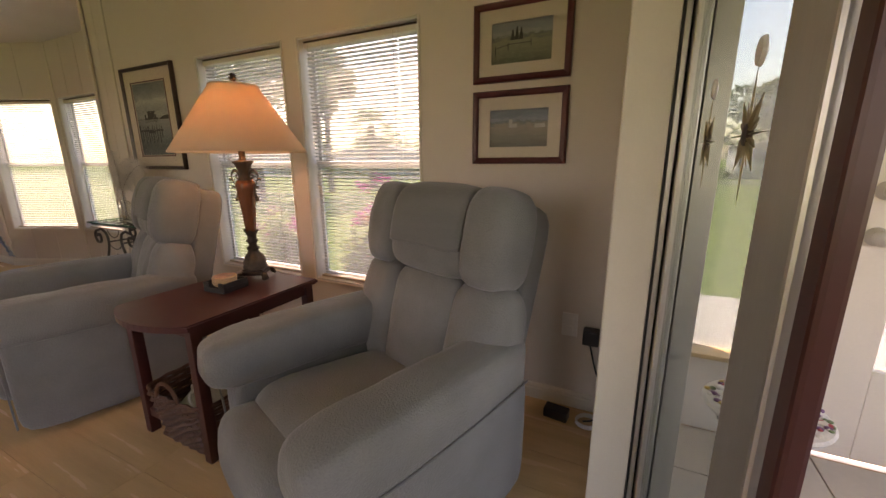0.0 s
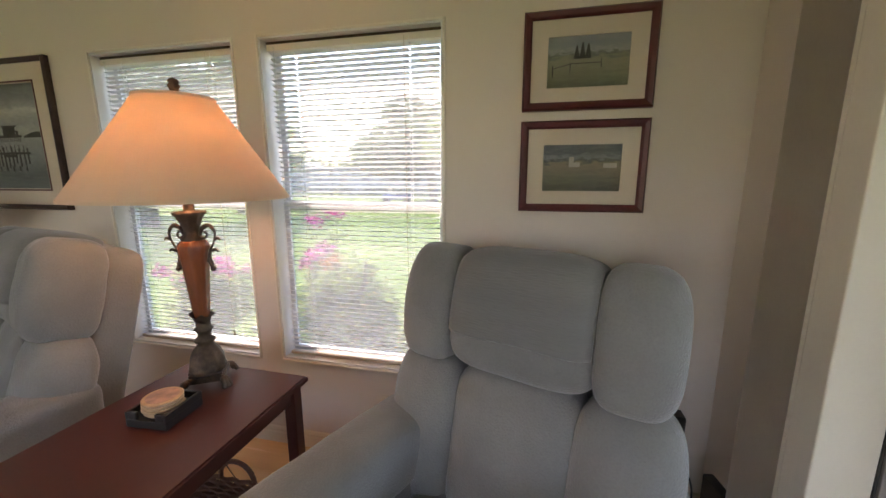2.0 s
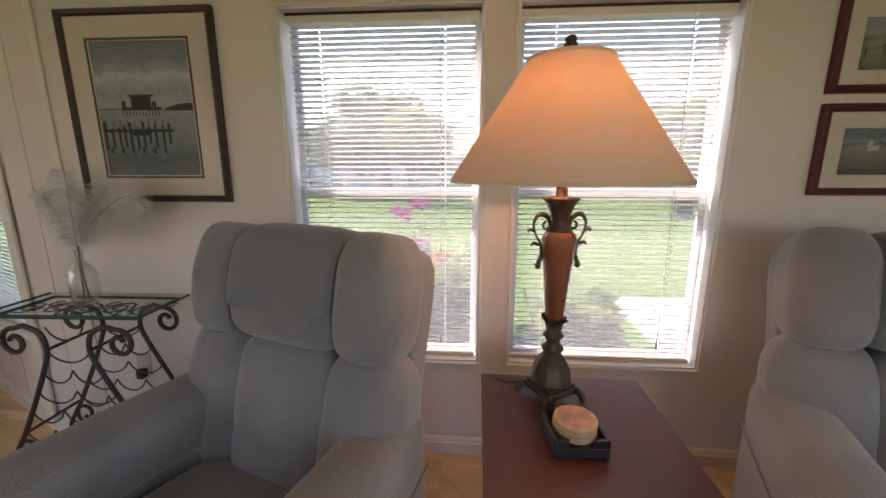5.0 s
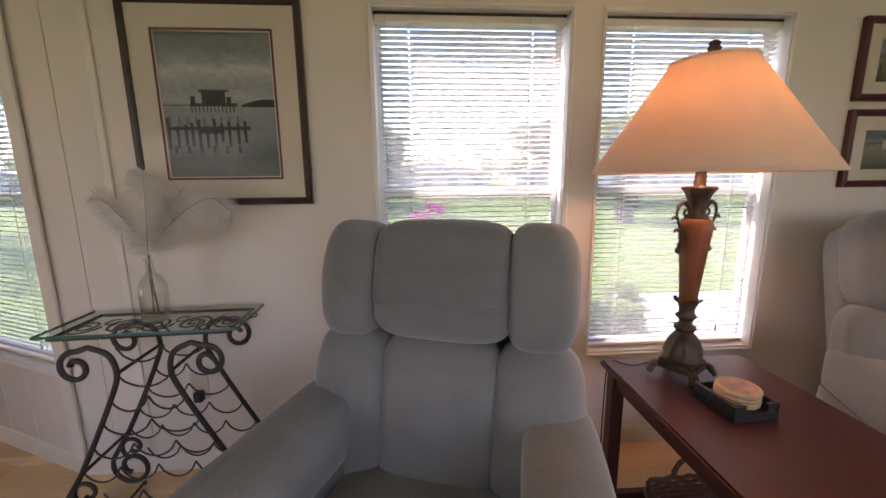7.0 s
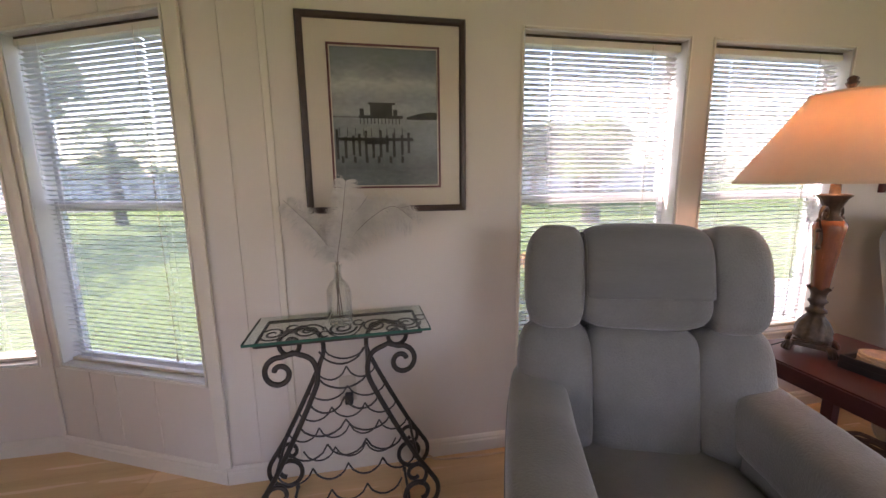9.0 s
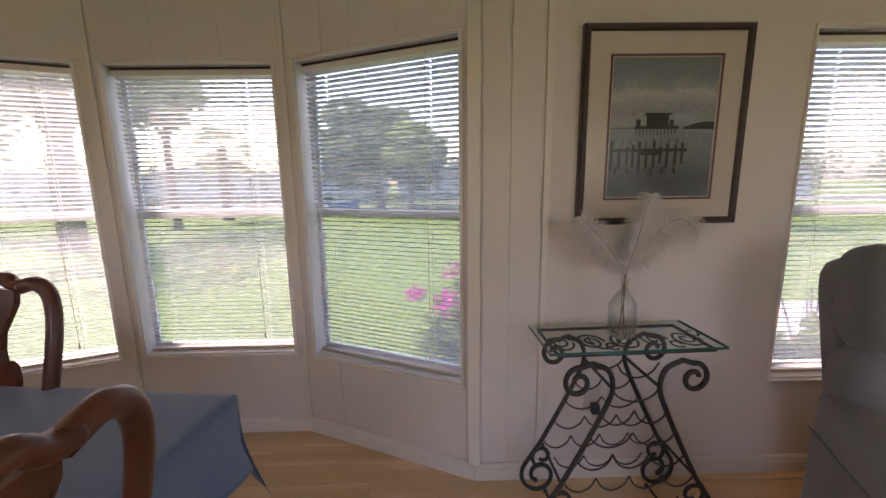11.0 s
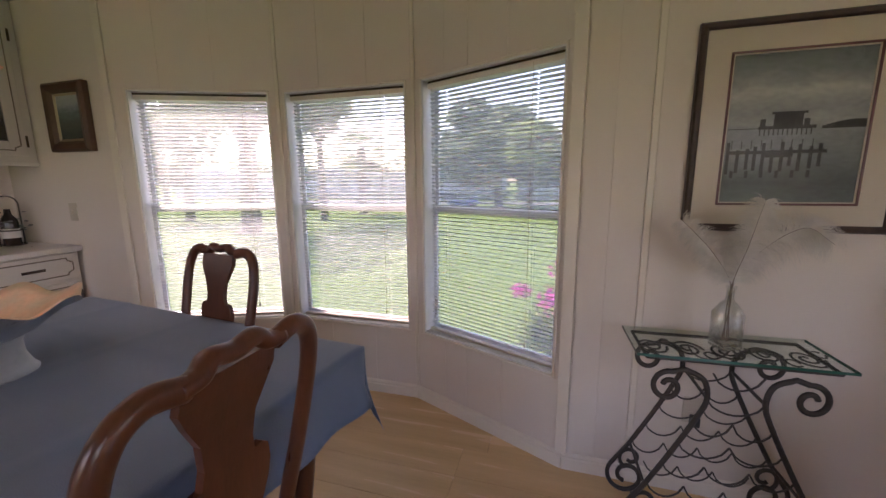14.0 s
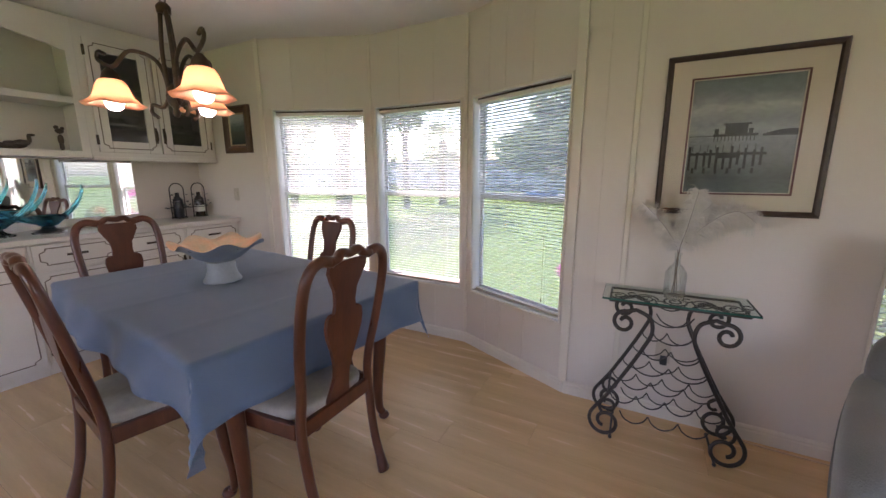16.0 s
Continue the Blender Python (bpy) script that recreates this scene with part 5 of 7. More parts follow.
# plant stool in the sunroom
sx, sy, sz = 0.56, 1.70, 0.40
stl = thing("mosaic_stool", pose(sx, sy, 0.006), "round stool with a fruit-bordered white top on iron legs", "stool")
bm = bmesh.new()
lathe(bm, [(0.0, sz - 0.02), (0.165, sz - 0.02), (0.172, sz - 0.008), (0.165, sz), (0.0, sz)], 40)
tp = part("top", bm, material("white_rope_top", (0.62, 0.59, 0.54), 0.8, vary=0.12, scale=30, bump=0.6, bump_scale=60), stl, smooth=False)
bm = bmesh.new()
for k in range(7):
    r = 0.015 + k * 0.014
    tube(bm, [(r * math.cos(a * 0.3), r * math.sin(a * 0.3), sz + 0.001) for a in range(22)], 0.004, 5)
part("woven_ring", bm, WHITEP, tp)
cols = [material("fruit_" + n, c, 0.5, vary=0.2, scale=30) for n, c in (("red", (0.42, 0.05, 0.06)), ("purple", (0.13, 0.04, 0.12)), ("green", (0.10, 0.16, 0.07)), ("yellow", (0.55, 0.38, 0.10)), ("white", (0.6, 0.55, 0.5)))]
rnd = random.Random(5)
for k in range(120):
    bm = bmesh.new()
    a, r = rnd.uniform(0, 6.283), rnd.uniform(0.118, 0.158)
    s = rnd.uniform(0.006, 0.012) * (1.6 if k % 11 == 0 else 1)
    bmesh.ops.create_icosphere(bm, subdivisions=1, radius=s, matrix=Matrix.Translation((r * math.cos(a), r * math.sin(a), sz + 0.002)) @ Matrix.Diagonal((1, 1, 0.55, 1)))
    part("fruit", bm, cols[(0, 1, 4, 2, 4, 1, 3)[k % 7]], tp, smooth=True)
for k in range(4):
    a = k * math.pi / 2 + 0.4
    c_, s_ = math.cos(a), math.sin(a)
    bm = bmesh.new()
    tube(bm, curve((0.15 * c_, 0.15 * s_, sz - 0.02), (0.10 * c_, 0.10 * s_, sz - 0.12), (0.075 * c_, 0.075 * s_, 0.20), (0.13 * c_, 0.13 * s_, 0.0)), 0.007, 6)
    part("leg", bm, IRON, stl)
bm = bmesh.new()
tube(bm, [(0.08 * math.cos(k * 0.3), 0.08 * math.sin(k * 0.3), 0.2) for k in range(22)], 0.005, 6)
part("leg_ring", bm, IRON, stl)

# ---- dining end ----
TURNT = pose(-5.43, 1.0, 0, 0, 0, -6)
TH = 0.775


def leg_line(h, s=1):
    """A cabriole leg's centre line and radii, knee forward (+x) by s."""
    pts = curve((0.0, 0, h), (0.012 * s, 0, h * 0.86), (0.006 * s, 0, h * 0.6), (-0.012 * s, 0, h * 0.3), (-0.010 * s, 0, h * 0.10), (0.008 * s, 0, 0.028), steps=6)
    return pts


def cabriole(bm, x, y, h, out, r0=0.032):
    d = Vector((out[0], out[1], 0)).normalized()
    pts, rs = [], []
    for p in leg_line(h):
        pts.append(Vector((x, y, 0)) + d * p.x + Vector((0, 0, p.z)))
        t = p.z / h
        rs.append(r0 * (0.45 + 0.55 * max(0, t) ** 0.8))
    tube(bm, pts, rs, 10)
    e = Vector((x, y, 0)) + d * 0.014
    lathe(bm, [(0.012, 0.034), (0.024, 0.028), (0.030, 0.016), (0.026, 0.004), (0.020, 0.0)], 14, tuple(e))


def dining_table():
    t = thing("dining_table", TURNT, "dark wood dining table with curved legs under a blue cloth", "dining table")
    part("tabletop", boxes(((-0.78, -0.54, TH - 0.03), (0.78, 0.54, TH - 0.004)), bevel=0.006), CHERRY, t)
    part("apron", boxes(((-0.66, -0.42, TH - 0.11), (0.66, -0.40, TH - 0.03)), ((-0.66, 0.40, TH - 0.11), (0.66, 0.42, TH - 0.03)), ((-0.68, -0.40, TH - 0.11), (-0.66, 0.40, TH - 0.03)), ((0.66, -0.40, TH - 0.11), (0.68, 0.40, TH - 0.03))), CHERRY, t)
    for sx in (-1, 1):
        for sy in (-1, 1):
            bm = bmesh.new()
            cabriole(bm, sx * 0.675, sy * 0.385, TH - 0.03, (sx, sy), 0.042)
            part("leg", bm, CHERRY, t, smooth=True)


dining_table()


def tablecloth():
    """One draped sheet: flat on the top, falling in folds round the edge and in points at the corners."""
    hx, hy, nx, ny = 0.805, 0.56, 84, 64
    ox, oy = 0.235, 0.215
    bm = bmesh.new()
    grid = []
    for j in range(ny + 1):
        row = []
        for i in range(nx + 1):
            u = (i / nx * 2 - 1) * (hx + ox)
            v = (j / ny * 2 - 1) * (hy + oy)
            ex, ey = max(0, abs(u) - hx), max(0, abs(v) - hy)
            sx, sy = math.copysign(1, u), math.copysign(1, v)
            x, y, z = max(-hx, min(hx, u)), max(-hy, min(hy, v)), TH
            e = math.hypot(ex, ey)
            if e > 0:
                r = 0.012
                drop = e - r if e > r else e * 0.3
                wave = 0.016 * math.sin(u * 9 + v * 4 + 1) + 0.010 * math.sin(u * 19 - v * 23)
                k = min(1, e / 0.18)
                corner = min(ex, ey) / 0.2
                dx, dy = (ex / e, ey / e)
                flare = 0.012 + 0.16 * e * (0.5 + corner) + wave * k
                x += sx * dx * flare
                y += sy * dy * flare
                z -= drop * (0.97 + 0.16 * corner)
                if ex > 0 and ey > 0:
                    # the corner folds on itself
                    x -= sx * 0.05 * corner * (1 if ex > ey else 0.2)
                    y -= sy * 0.05 * corner * (0.2 if ex > ey else 1)
            else:
                z += 0.004 * max(0, noise.noise(Vector((u * 5 + v * 2, v * 1.3 - u, 7)))) + 0.0018 * noise.noise(Vector((u * 3.5, v * 3.5, 0))) + 0.004 * max(0, noise.noise(Vector((u * 1.6 + 4, v * 7, 2)))) + 0.001
                # creases left from folding
                z += 0.0028 * max(math.exp(-((u - c) / 0.02) ** 2) for c in (-0.5, 0.0, 0.5)) + 0.0024 * max(math.exp(-((v - c) / 0.02) ** 2) for c in (-0.26, 0.26))
            row.append(bm.verts.new((x, y, z)))
        grid.append(row)
    for a, b in zip(grid, grid[1:]):
        for i in range(nx):
            bm.faces.new((a[i], a[i + 1], b[i + 1], b[i]))
    bmesh.ops.solidify(bm, geom=bm.faces[:], thickness=0.0015)
    ob = part("tablecloth", bm, CLOTH, smooth=True)
    ob.matrix_basis = TURNT.copy()
    tagged(ob, "plain blue tablecloth draped over the dining table", "tablecloth")


tablecloth()


def dining_chair(m, label):
    """A fiddle-back chair that faces -y."""
    c = thing("dining_chair", m, label, "dining chair", "chairs round the dining table")
    sw, sd, sh = 0.245, 0.22, 0.46
    rail = [(-0.245, -0.22), (0.245, -0.22), (0.20, 0.20), (-0.20, 0.20)]
    for (x0, y0), (x1, y1) in zip(rail, rail[1:] + rail[:1]):
        d = Vector((x1 - x0, y1 - y0, 0))
        bm = boxes(((0.012, -0.012, sh - 0.075), (d.length - 0.012, 0.012, sh - 0.012)), bevel=0.004)
        o = part("seat_rail", bm, CHERRY, c)
        o.matrix_basis = pose(x0, y0, 0, 0, 0, math.degrees(math.atan2(d.y, d.x)))
    bm = bmesh.new()
    soft(bm, (0, -0.01, sh - 0.002), (0.235, 0.205, 0.030), 5, 10, lambda q: Vector((q.x * (1 - 0.09 * (q.y + 1)), q.y, q.z + 0.25 * (1 - q.x * q.x) * (1 - q.y * q.y) * (q.z > 0))))
    part("seat", bm, SEATF, c, "cream fabric slip seat", smooth=True)
    for s in (-1, 1):
        bm = bmesh.new()
        cabriole(bm, s * 0.235, -0.205, sh - 0.015, (s * 0.6, -1), 0.030)
        part("leg", bm, CHERRY, c, smooth=True)
        bm = bmesh.new()
        # rear leg runs up into the back post
        pts = curve((s * 0.185, 0.275, 0.0), (s * 0.188, 0.225, 0.18), (s * 0.192, 0.200, 0.40), (s * 0.186, 0.208, 0.55), (s * 0.208, 0.245, 0.75), (s * 0.214, 0.282, 0.93), (s * 0.196, 0.300, 1.02), (s * 0.150, 0.306, 1.055), (s * 0.09, 0.306, 1.045), steps=7)
        tube(bm, pts, [0.021 if p.z > 0.08 else 0.021 + 0.10 * (0.08 - p.z) for p in pts], 10, flat=0.85)
        part("back_post", bm, CHERRY, c, smooth=True)
    # yoke of the top rail
    bm = bmesh.new()
    tube(bm, curve((-0.105, 0.306, 1.048), (-0.07, 0.306, 1.052), (-0.045, 0.304, 1.070), (0, 0.302, 1.062), (0.045, 0.304, 1.070), (0.07, 0.306, 1.052), (0.105, 0.306, 1.048), steps=6), 0.021, 10, flat=0.8)
    part("top_rail", bm, CHERRY, c, smooth=True)
    # vase-shaped splat
    half = [(0.062, 0.452), (0.050, 0.50), (0.040, 0.56), (0.048, 0.62), (0.070, 0.69), (0.092, 0.75), (0.098, 0.79), (0.092, 0.825), (0.076, 0.838), (0.066, 0.825), (0.058, 0.835), (0.052, 0.87), (0.058, 0.92), (0.082, 0.965), (0.098, 1.0), (0.095, 1.04)]
    bm = bmesh.new()

    def yy(z):
        return 0.198 + 0.11 * max(0, (z - 0.45) / 0.6) ** 1.1 + 0.012 * math.sin((z - 0.45) * 9)

    ends = []
    for dy in (-0.008, 0.008):
        ends.append(([bm.verts.new((x, yy(z) + dy, z)) for x, z in half], [bm.verts.new((-x, yy(z) + dy, z)) for x, z in half]))
    for (r, l) in ends:
        for i in range(len(half) - 1):
            bm.faces.new((r[i], r[i + 1], l[i + 1], l[i]))
    for side in (0, 1):
        for i in range(len(half) - 1):
            bm.faces.new((ends[0][side][i], ends[0][side][i + 1], ends[1][side][i + 1], ends[1][side][i]))
    bm.faces.new((ends[0][0][0], ends[0][1][0], ends[1][1][0], ends[1][0][0]))
    bm.faces.new((ends[0][0][-1], ends[0][1][-1], ends[1][1][-1], ends[1][0][-1]))
    part("splat", bm, CHERRY, c)
    return c


A = dining_chair(pose(-4.745, 0.82, 0, 0, 0, -90), "cherry wood fiddle-back chair drawn up to the table end")
for m, lab in ((pose(-5.345, 1.315, 0, 0, 0, -10), "cherry wood fiddle-back chair between the table and bay"),
               (pose(-6.20, 0.90, 0, 0, 0, 84), "cherry wood fiddle-back chair between the table and cabinets"),
               (pose(-5.31, 0.50, 0, 0, 0, 173), "cherry wood fiddle-back chair angled at the table side")):
    tagged(copy_thing(A, m), lab)

# footed bowl on the table
bw = thing("pedestal_bowl", pose(-5.51, 0.985, TH + 0.003, 0, 0, 20) @ Matrix.Diagonal((0.88, 0.88, 0.95, 1)), "wavy-rimmed blue and peach pedestal bowl on the tablecloth", "bowl")
BLUEC = material("blue_grey_glaze", (0.20, 0.24, 0.30), 0.3, vary=0.12, scale=12, second=(0.32, 0.34, 0.36), mix=0.5)
PEACH = material("peach_floral_glaze", (0.62, 0.40, 0.26), 0.35, vary=0.15, scale=16, second=(0.50, 0.50, 0.36), mix=0.7)
bm = bmesh.new()
lathe(bm, [(0.0, 0.0), (0.105, 0.0), (0.108, 0.008), (0.095, 0.024), (0.080, 0.06), (0.078, 0.10), (0.086, 0.118), (0.0, 0.120)], 40)
part("pedestal", bm, material("pale_blue_glaze", (0.34, 0.36, 0.37), 0.4, vary=0.08, scale=14), bw, smooth=True)
wv = lambda a, r, z: (1 + 0.05 * math.sin(7 * a) * (r > 0.15), 0.018 * math.sin(7 * a + 0.6) * max(0, (r - 0.12) / 0.13))
bm = bmesh.new()
lathe(bm, [(0.03, 0.112), (0.08, 0.116), (0.12, 0.135), (0.16, 0.17), (0.20, 0.20), (0.25, 0.222)], 84, ripple=wv)
part("bowl", bm, BLUEC, bw, smooth=True)
bm = bmesh.new()
lathe(bm, [(0.001, 0.124), (0.08, 0.126), (0.12, 0.143), (0.16, 0.177), (0.20, 0.206), (0.248, 0.227), (0.251, 0.223)], 84, ripple=wv)
part("bowl_inside", bm, PEACH, bw, "peach floral glaze inside", smooth=True)


# ---- chandelier ----
def chandelier():
    cx, cy, hz = -5.38, 0.79, 1.68
    c = thing("chandelier", pose(cx, cy, 0, 0, 0, 0), "bronze scroll-arm chandelier with lit amber bell shades", "chandelier")
    bm = bmesh.new()
    lathe(bm, [(0.0, hz - 0.09), (0.010, hz - 0.082), (0.016, hz - 0.07), (0.010, hz - 0.05), (0.028, hz - 0.03), (0.034, hz), (0.028, hz + 0.03), (0.012, hz + 0.05)], 20)
    part("hub", bm, BRONZE, c, smooth=True)
    bm = bmesh.new()
    lathe(bm, [(0.0, hz + 0.335), (0.026, hz + 0.335), (0.028, hz + 0.36), (0.016, hz + 0.375), (0.0, hz + 0.377)], 20)
    part("collar", bm, BRONZE, c, smooth=True)
    for k in range(8):
        z = hz + 0.37 + k * 0.042
        bm = bmesh.new()
        pts = [(0.012 * math.cos(a) if k % 2 else 0, 0 if k % 2 else 0.012 * math.cos(a), z + 0.026 + 0.028 * math.sin(a)) for a in [2 * math.pi * i / 14 for i in range(15)]]
        tube(bm, pts, 0.003, 5)
        part("chain_link", bm, BRONZE, c)
    bm = bmesh.new()
    lathe(bm, [(0.0, CEILING), (0.065, CEILING), (0.062, CEILING - 0.012), (0.03, CEILING - 0.03), (0.0, CEILING - 0.034)], 24)
    part("canopy", bm, BRONZE, c, smooth=True)
    glow = glowing("chandelier_bulb_glow", (1.0, 0.84, 0.66), 2.4)
    AMB = material("amber_alabaster_glass", (0.78, 0.50, 0.32), 0.4, vary=0.10, scale=9, second=(0.85, 0.68, 0.48), mix=0.6)
    nt = AMB.node_tree
    mx = nt.nodes.new("ShaderNodeMixShader")
    mx.inputs["Fac"].default_value = 0.6
    tl = nt.nodes.new("ShaderNodeBsdfTranslucent")
    tl.inputs["Color"].default_value = (0.90, 0.58, 0.40, 1)
    nt.links.new(nt.nodes["Principled BSDF"].outputs[0], mx.inputs[1])
    nt.links.new(tl.outputs[0], mx.inputs[2])
    nt.links.new(mx.outputs[0], nt.nodes["Material Output"].inputs["Surface"])
    for k, (ang, r, dz) in enumerate(((197, 0.33, 0.0), (-8, 0.285, -0.01), (112, 0.20, -0.01))):
        a = radians(ang)
        d = Vector((math.cos(a), math.sin(a), 0))

        def P(u, z):
            return d * u + Vector((0, 0, z))
        bm = bmesh.new()
        tube(bm, curve(P(0.10, hz - 0.085), P(0.13, hz - 0.06), P(0.12, hz - 0.03), P(0.06, hz - 0.04), P(0.028, hz + 0.03), P(0.07, hz + 0.15), P(r * 0.62, hz + 0.20), P(r * 0.9, hz + 0.145), P(r + 0.015, hz + 0.150), P(r + 0.055, hz + 0.178), P(r + 0.045, hz + 0.208), P(r + 0.012, hz + 0.196), steps=7), 0.0085, 8)
        part("arm", bm, BRONZE, c, smooth=True)
        bm = bmesh.new()
        tube(bm, curve(P(0.026, hz + 0.02), P(0.035, hz + 0.18), P(0.02, hz + 0.345), steps=7), 0.009, 8)
        part("stem_rod", bm, BRONZE, c, smooth=True)
        e = tuple(P(r, hz + 0.03 + dz))
        bm = bmesh.new()
        lathe(bm, [(0.0, 0.11), (0.012, 0.108), (0.03, 0.085), (0.037, 0.06), (0.035, 0.045), (0.0, 0.044)], 20, e)
        part("shade_holder", bm, BRONZE, c, smooth=True)
        bm = bmesh.new()
        fl = lambda a, r, z: (1 + 0.035 * math.sin(6 * a) * (r > 0.09), 0.004 * math.sin(6 * a) * (r > 0.09))
        lathe(bm, [(0.034, 0.058), (0.047, 0.052), (0.059, 0.034), (0.067, 0.008), (0.076, -0.018), (0.095, -0.040), (0.118, -0.052), (0.116, -0.056), (0.092, -0.045), (0.072, -0.021), (0.063, 0.006), (0.055, 0.032), (0.044, 0.048), (0.034, 0.055)], 36, e, ripple=fl)
        part("bell_shade", bm, AMB, c, "amber glass bell shade", smooth=True)
        bm = bmesh.new()
        lathe(bm, [(0.0, -0.078), (0.018, -0.075), (0.031, -0.062), (0.036, -0.044), (0.032, -0.022), (0.022, 0.008), (0.014, 0.03), (0.0, 0.032)], 22, e)
        part("bulb", bm, glow, c, smooth=True)


chandelier()

# ---- built-in cabinets on the west wall ----
XF, XB = -6.925, WEST   # front of the base units, face of the wall
CTZ = 0.945


def notched(bm, y0, y1, z0, z1, x, t=0.006, n=0.035):
    """A thin raised moulding with cut-in corners, on a face that looks along +x."""
    for d, w in ((0.0, 0.007),):
        a0, a1, b0, b1 = y0, y1, z0, z1
        pts = [(a0 + n, b0), (a1 - n, b0), (a1 - n, b0 + n * 0.5), (a1, b0 + n), (a1, b1 - n), (a1 - n, b1 - n * 0.5), (a1 - n, b1), (a0 + n, b1), (a0 + n, b1 - n * 0.5), (a0, b1 - n), (a0, b0 + n), (a0 + n, b0 + n * 0.5)]
        for p, q in zip(pts, pts[1:] + pts[:1]):
            tube(bm, [(x, p[0], p[1]), (x, q[0], q[1])], 0.0035, 4)


def pull(parent, x, y, z, vertical=False, ln=0.09):
    bm = bmesh.new()
    if vertical:
        tube(bm, curve((x, y, z - ln / 2), (x + 0.022, y, z - ln * 0.3), (x + 0.022, y, z + ln * 0.3), (x, y, z + ln / 2), steps=4), 0.005, 6)
        box(bm, (x, y - 0.009, z - ln * 0.62), (x + 0.003, y + 0.009, z + ln * 0.62))
    else:
        tube(bm, curve((x, y - ln / 2, z), (x + 0.022, y - ln * 0.3, z), (x + 0.022, y + ln * 0.3, z), (x, y + ln / 2, z), steps=4), 0.005, 6)
        box(bm, (x, y - ln * 0.62, z - 0.008), (x + 0.003, y + ln * 0.62, z + 0.008))
    part("handle", bm, BRONZE, parent, "dark bronze pull")


def base_unit(y0, y1):
    u = thing("base_cabinet", Matrix(), "cream painted base cabinet with notched mouldings and dark pulls", "cabinet", "base cabinets")
    part("body", boxes(((XB + 0.004, y0, 0.08), (XF - 0.02, y1, CTZ - 0.035)), bevel=0.002), CABP, u)
    part("toe_kick", boxes(((XB + 0.004, y0, 0.0), (XF - 0.07, y1, 0.08))), CABP, u)
    for z0, z1, what in ((0.735, CTZ - 0.045, "drawer"), (0.10, 0.715, "door")):
        d = part(what, boxes(((XF - 0.02, y0 + 0.012, z0), (XF, y1 - 0.012, z1)), bevel=0.004), CABP, u)
        bm = bmesh.new()
        notched(bm, y0 + 0.045, y1 - 0.045, z0 + 0.028, z1 - 0.028, XF, n=0.03)
        part("moulding", bm, CABDK, d)
        pull(d, XF, (y0 + y1) / 2 if what == "drawer" else y1 - 0.03, (z0 + z1) / 2 if what == "drawer" else 0.62, what == "door")
        if what == "door":
            for z in (z0 + 0.08, z1 - 0.08):
                part("hinge", boxes(((XF - 0.004, y0 + 0.004, z - 0.025), (XF + 0.004, y0 + 0.013, z + 0.025)), bevel=0.001), BRONZE, d)


edges = [-0.75, -0.30, 0.15, 0.62, 1.09, 1.56, 2.05]
for a, b in zip(edges, edges[1:]):
    base_unit(a, b - 0.002)
tagged(part("countertop", boxes(((XB + 0.004, -0.75, CTZ - 0.035), (XF + 0.025, 2.056, CTZ)), bevel=0.006), COUNTER), "cream laminate countertop over the base cabinets", "countertop")
mr = thing("wall_mirror", Matrix(), "plain mirror panel on the wall above the countertop", "mirror")
part("mirror_glass", boxes(((XB + 0.001, -0.6, CTZ + 0.06), (XB + 0.007, 1.49, 1.46))), MIRROR, mr)
part("backsplash", boxes(((XB + 0.001, -0.6, CTZ + 0.001), (XB + 0.016, 1.49, CTZ + 0.058)), bevel=0.003), COUNTER, mr)

UX, UB, UT = -7.18, 1.47, CEILING - 0.01
DARKIN = material("cabinet_dark_inside", (0.17, 0.15, 0.13), 0.7)
CABGL = glass("cabinet_glass", (0.75, 0.76, 0.76), ior=1.5)


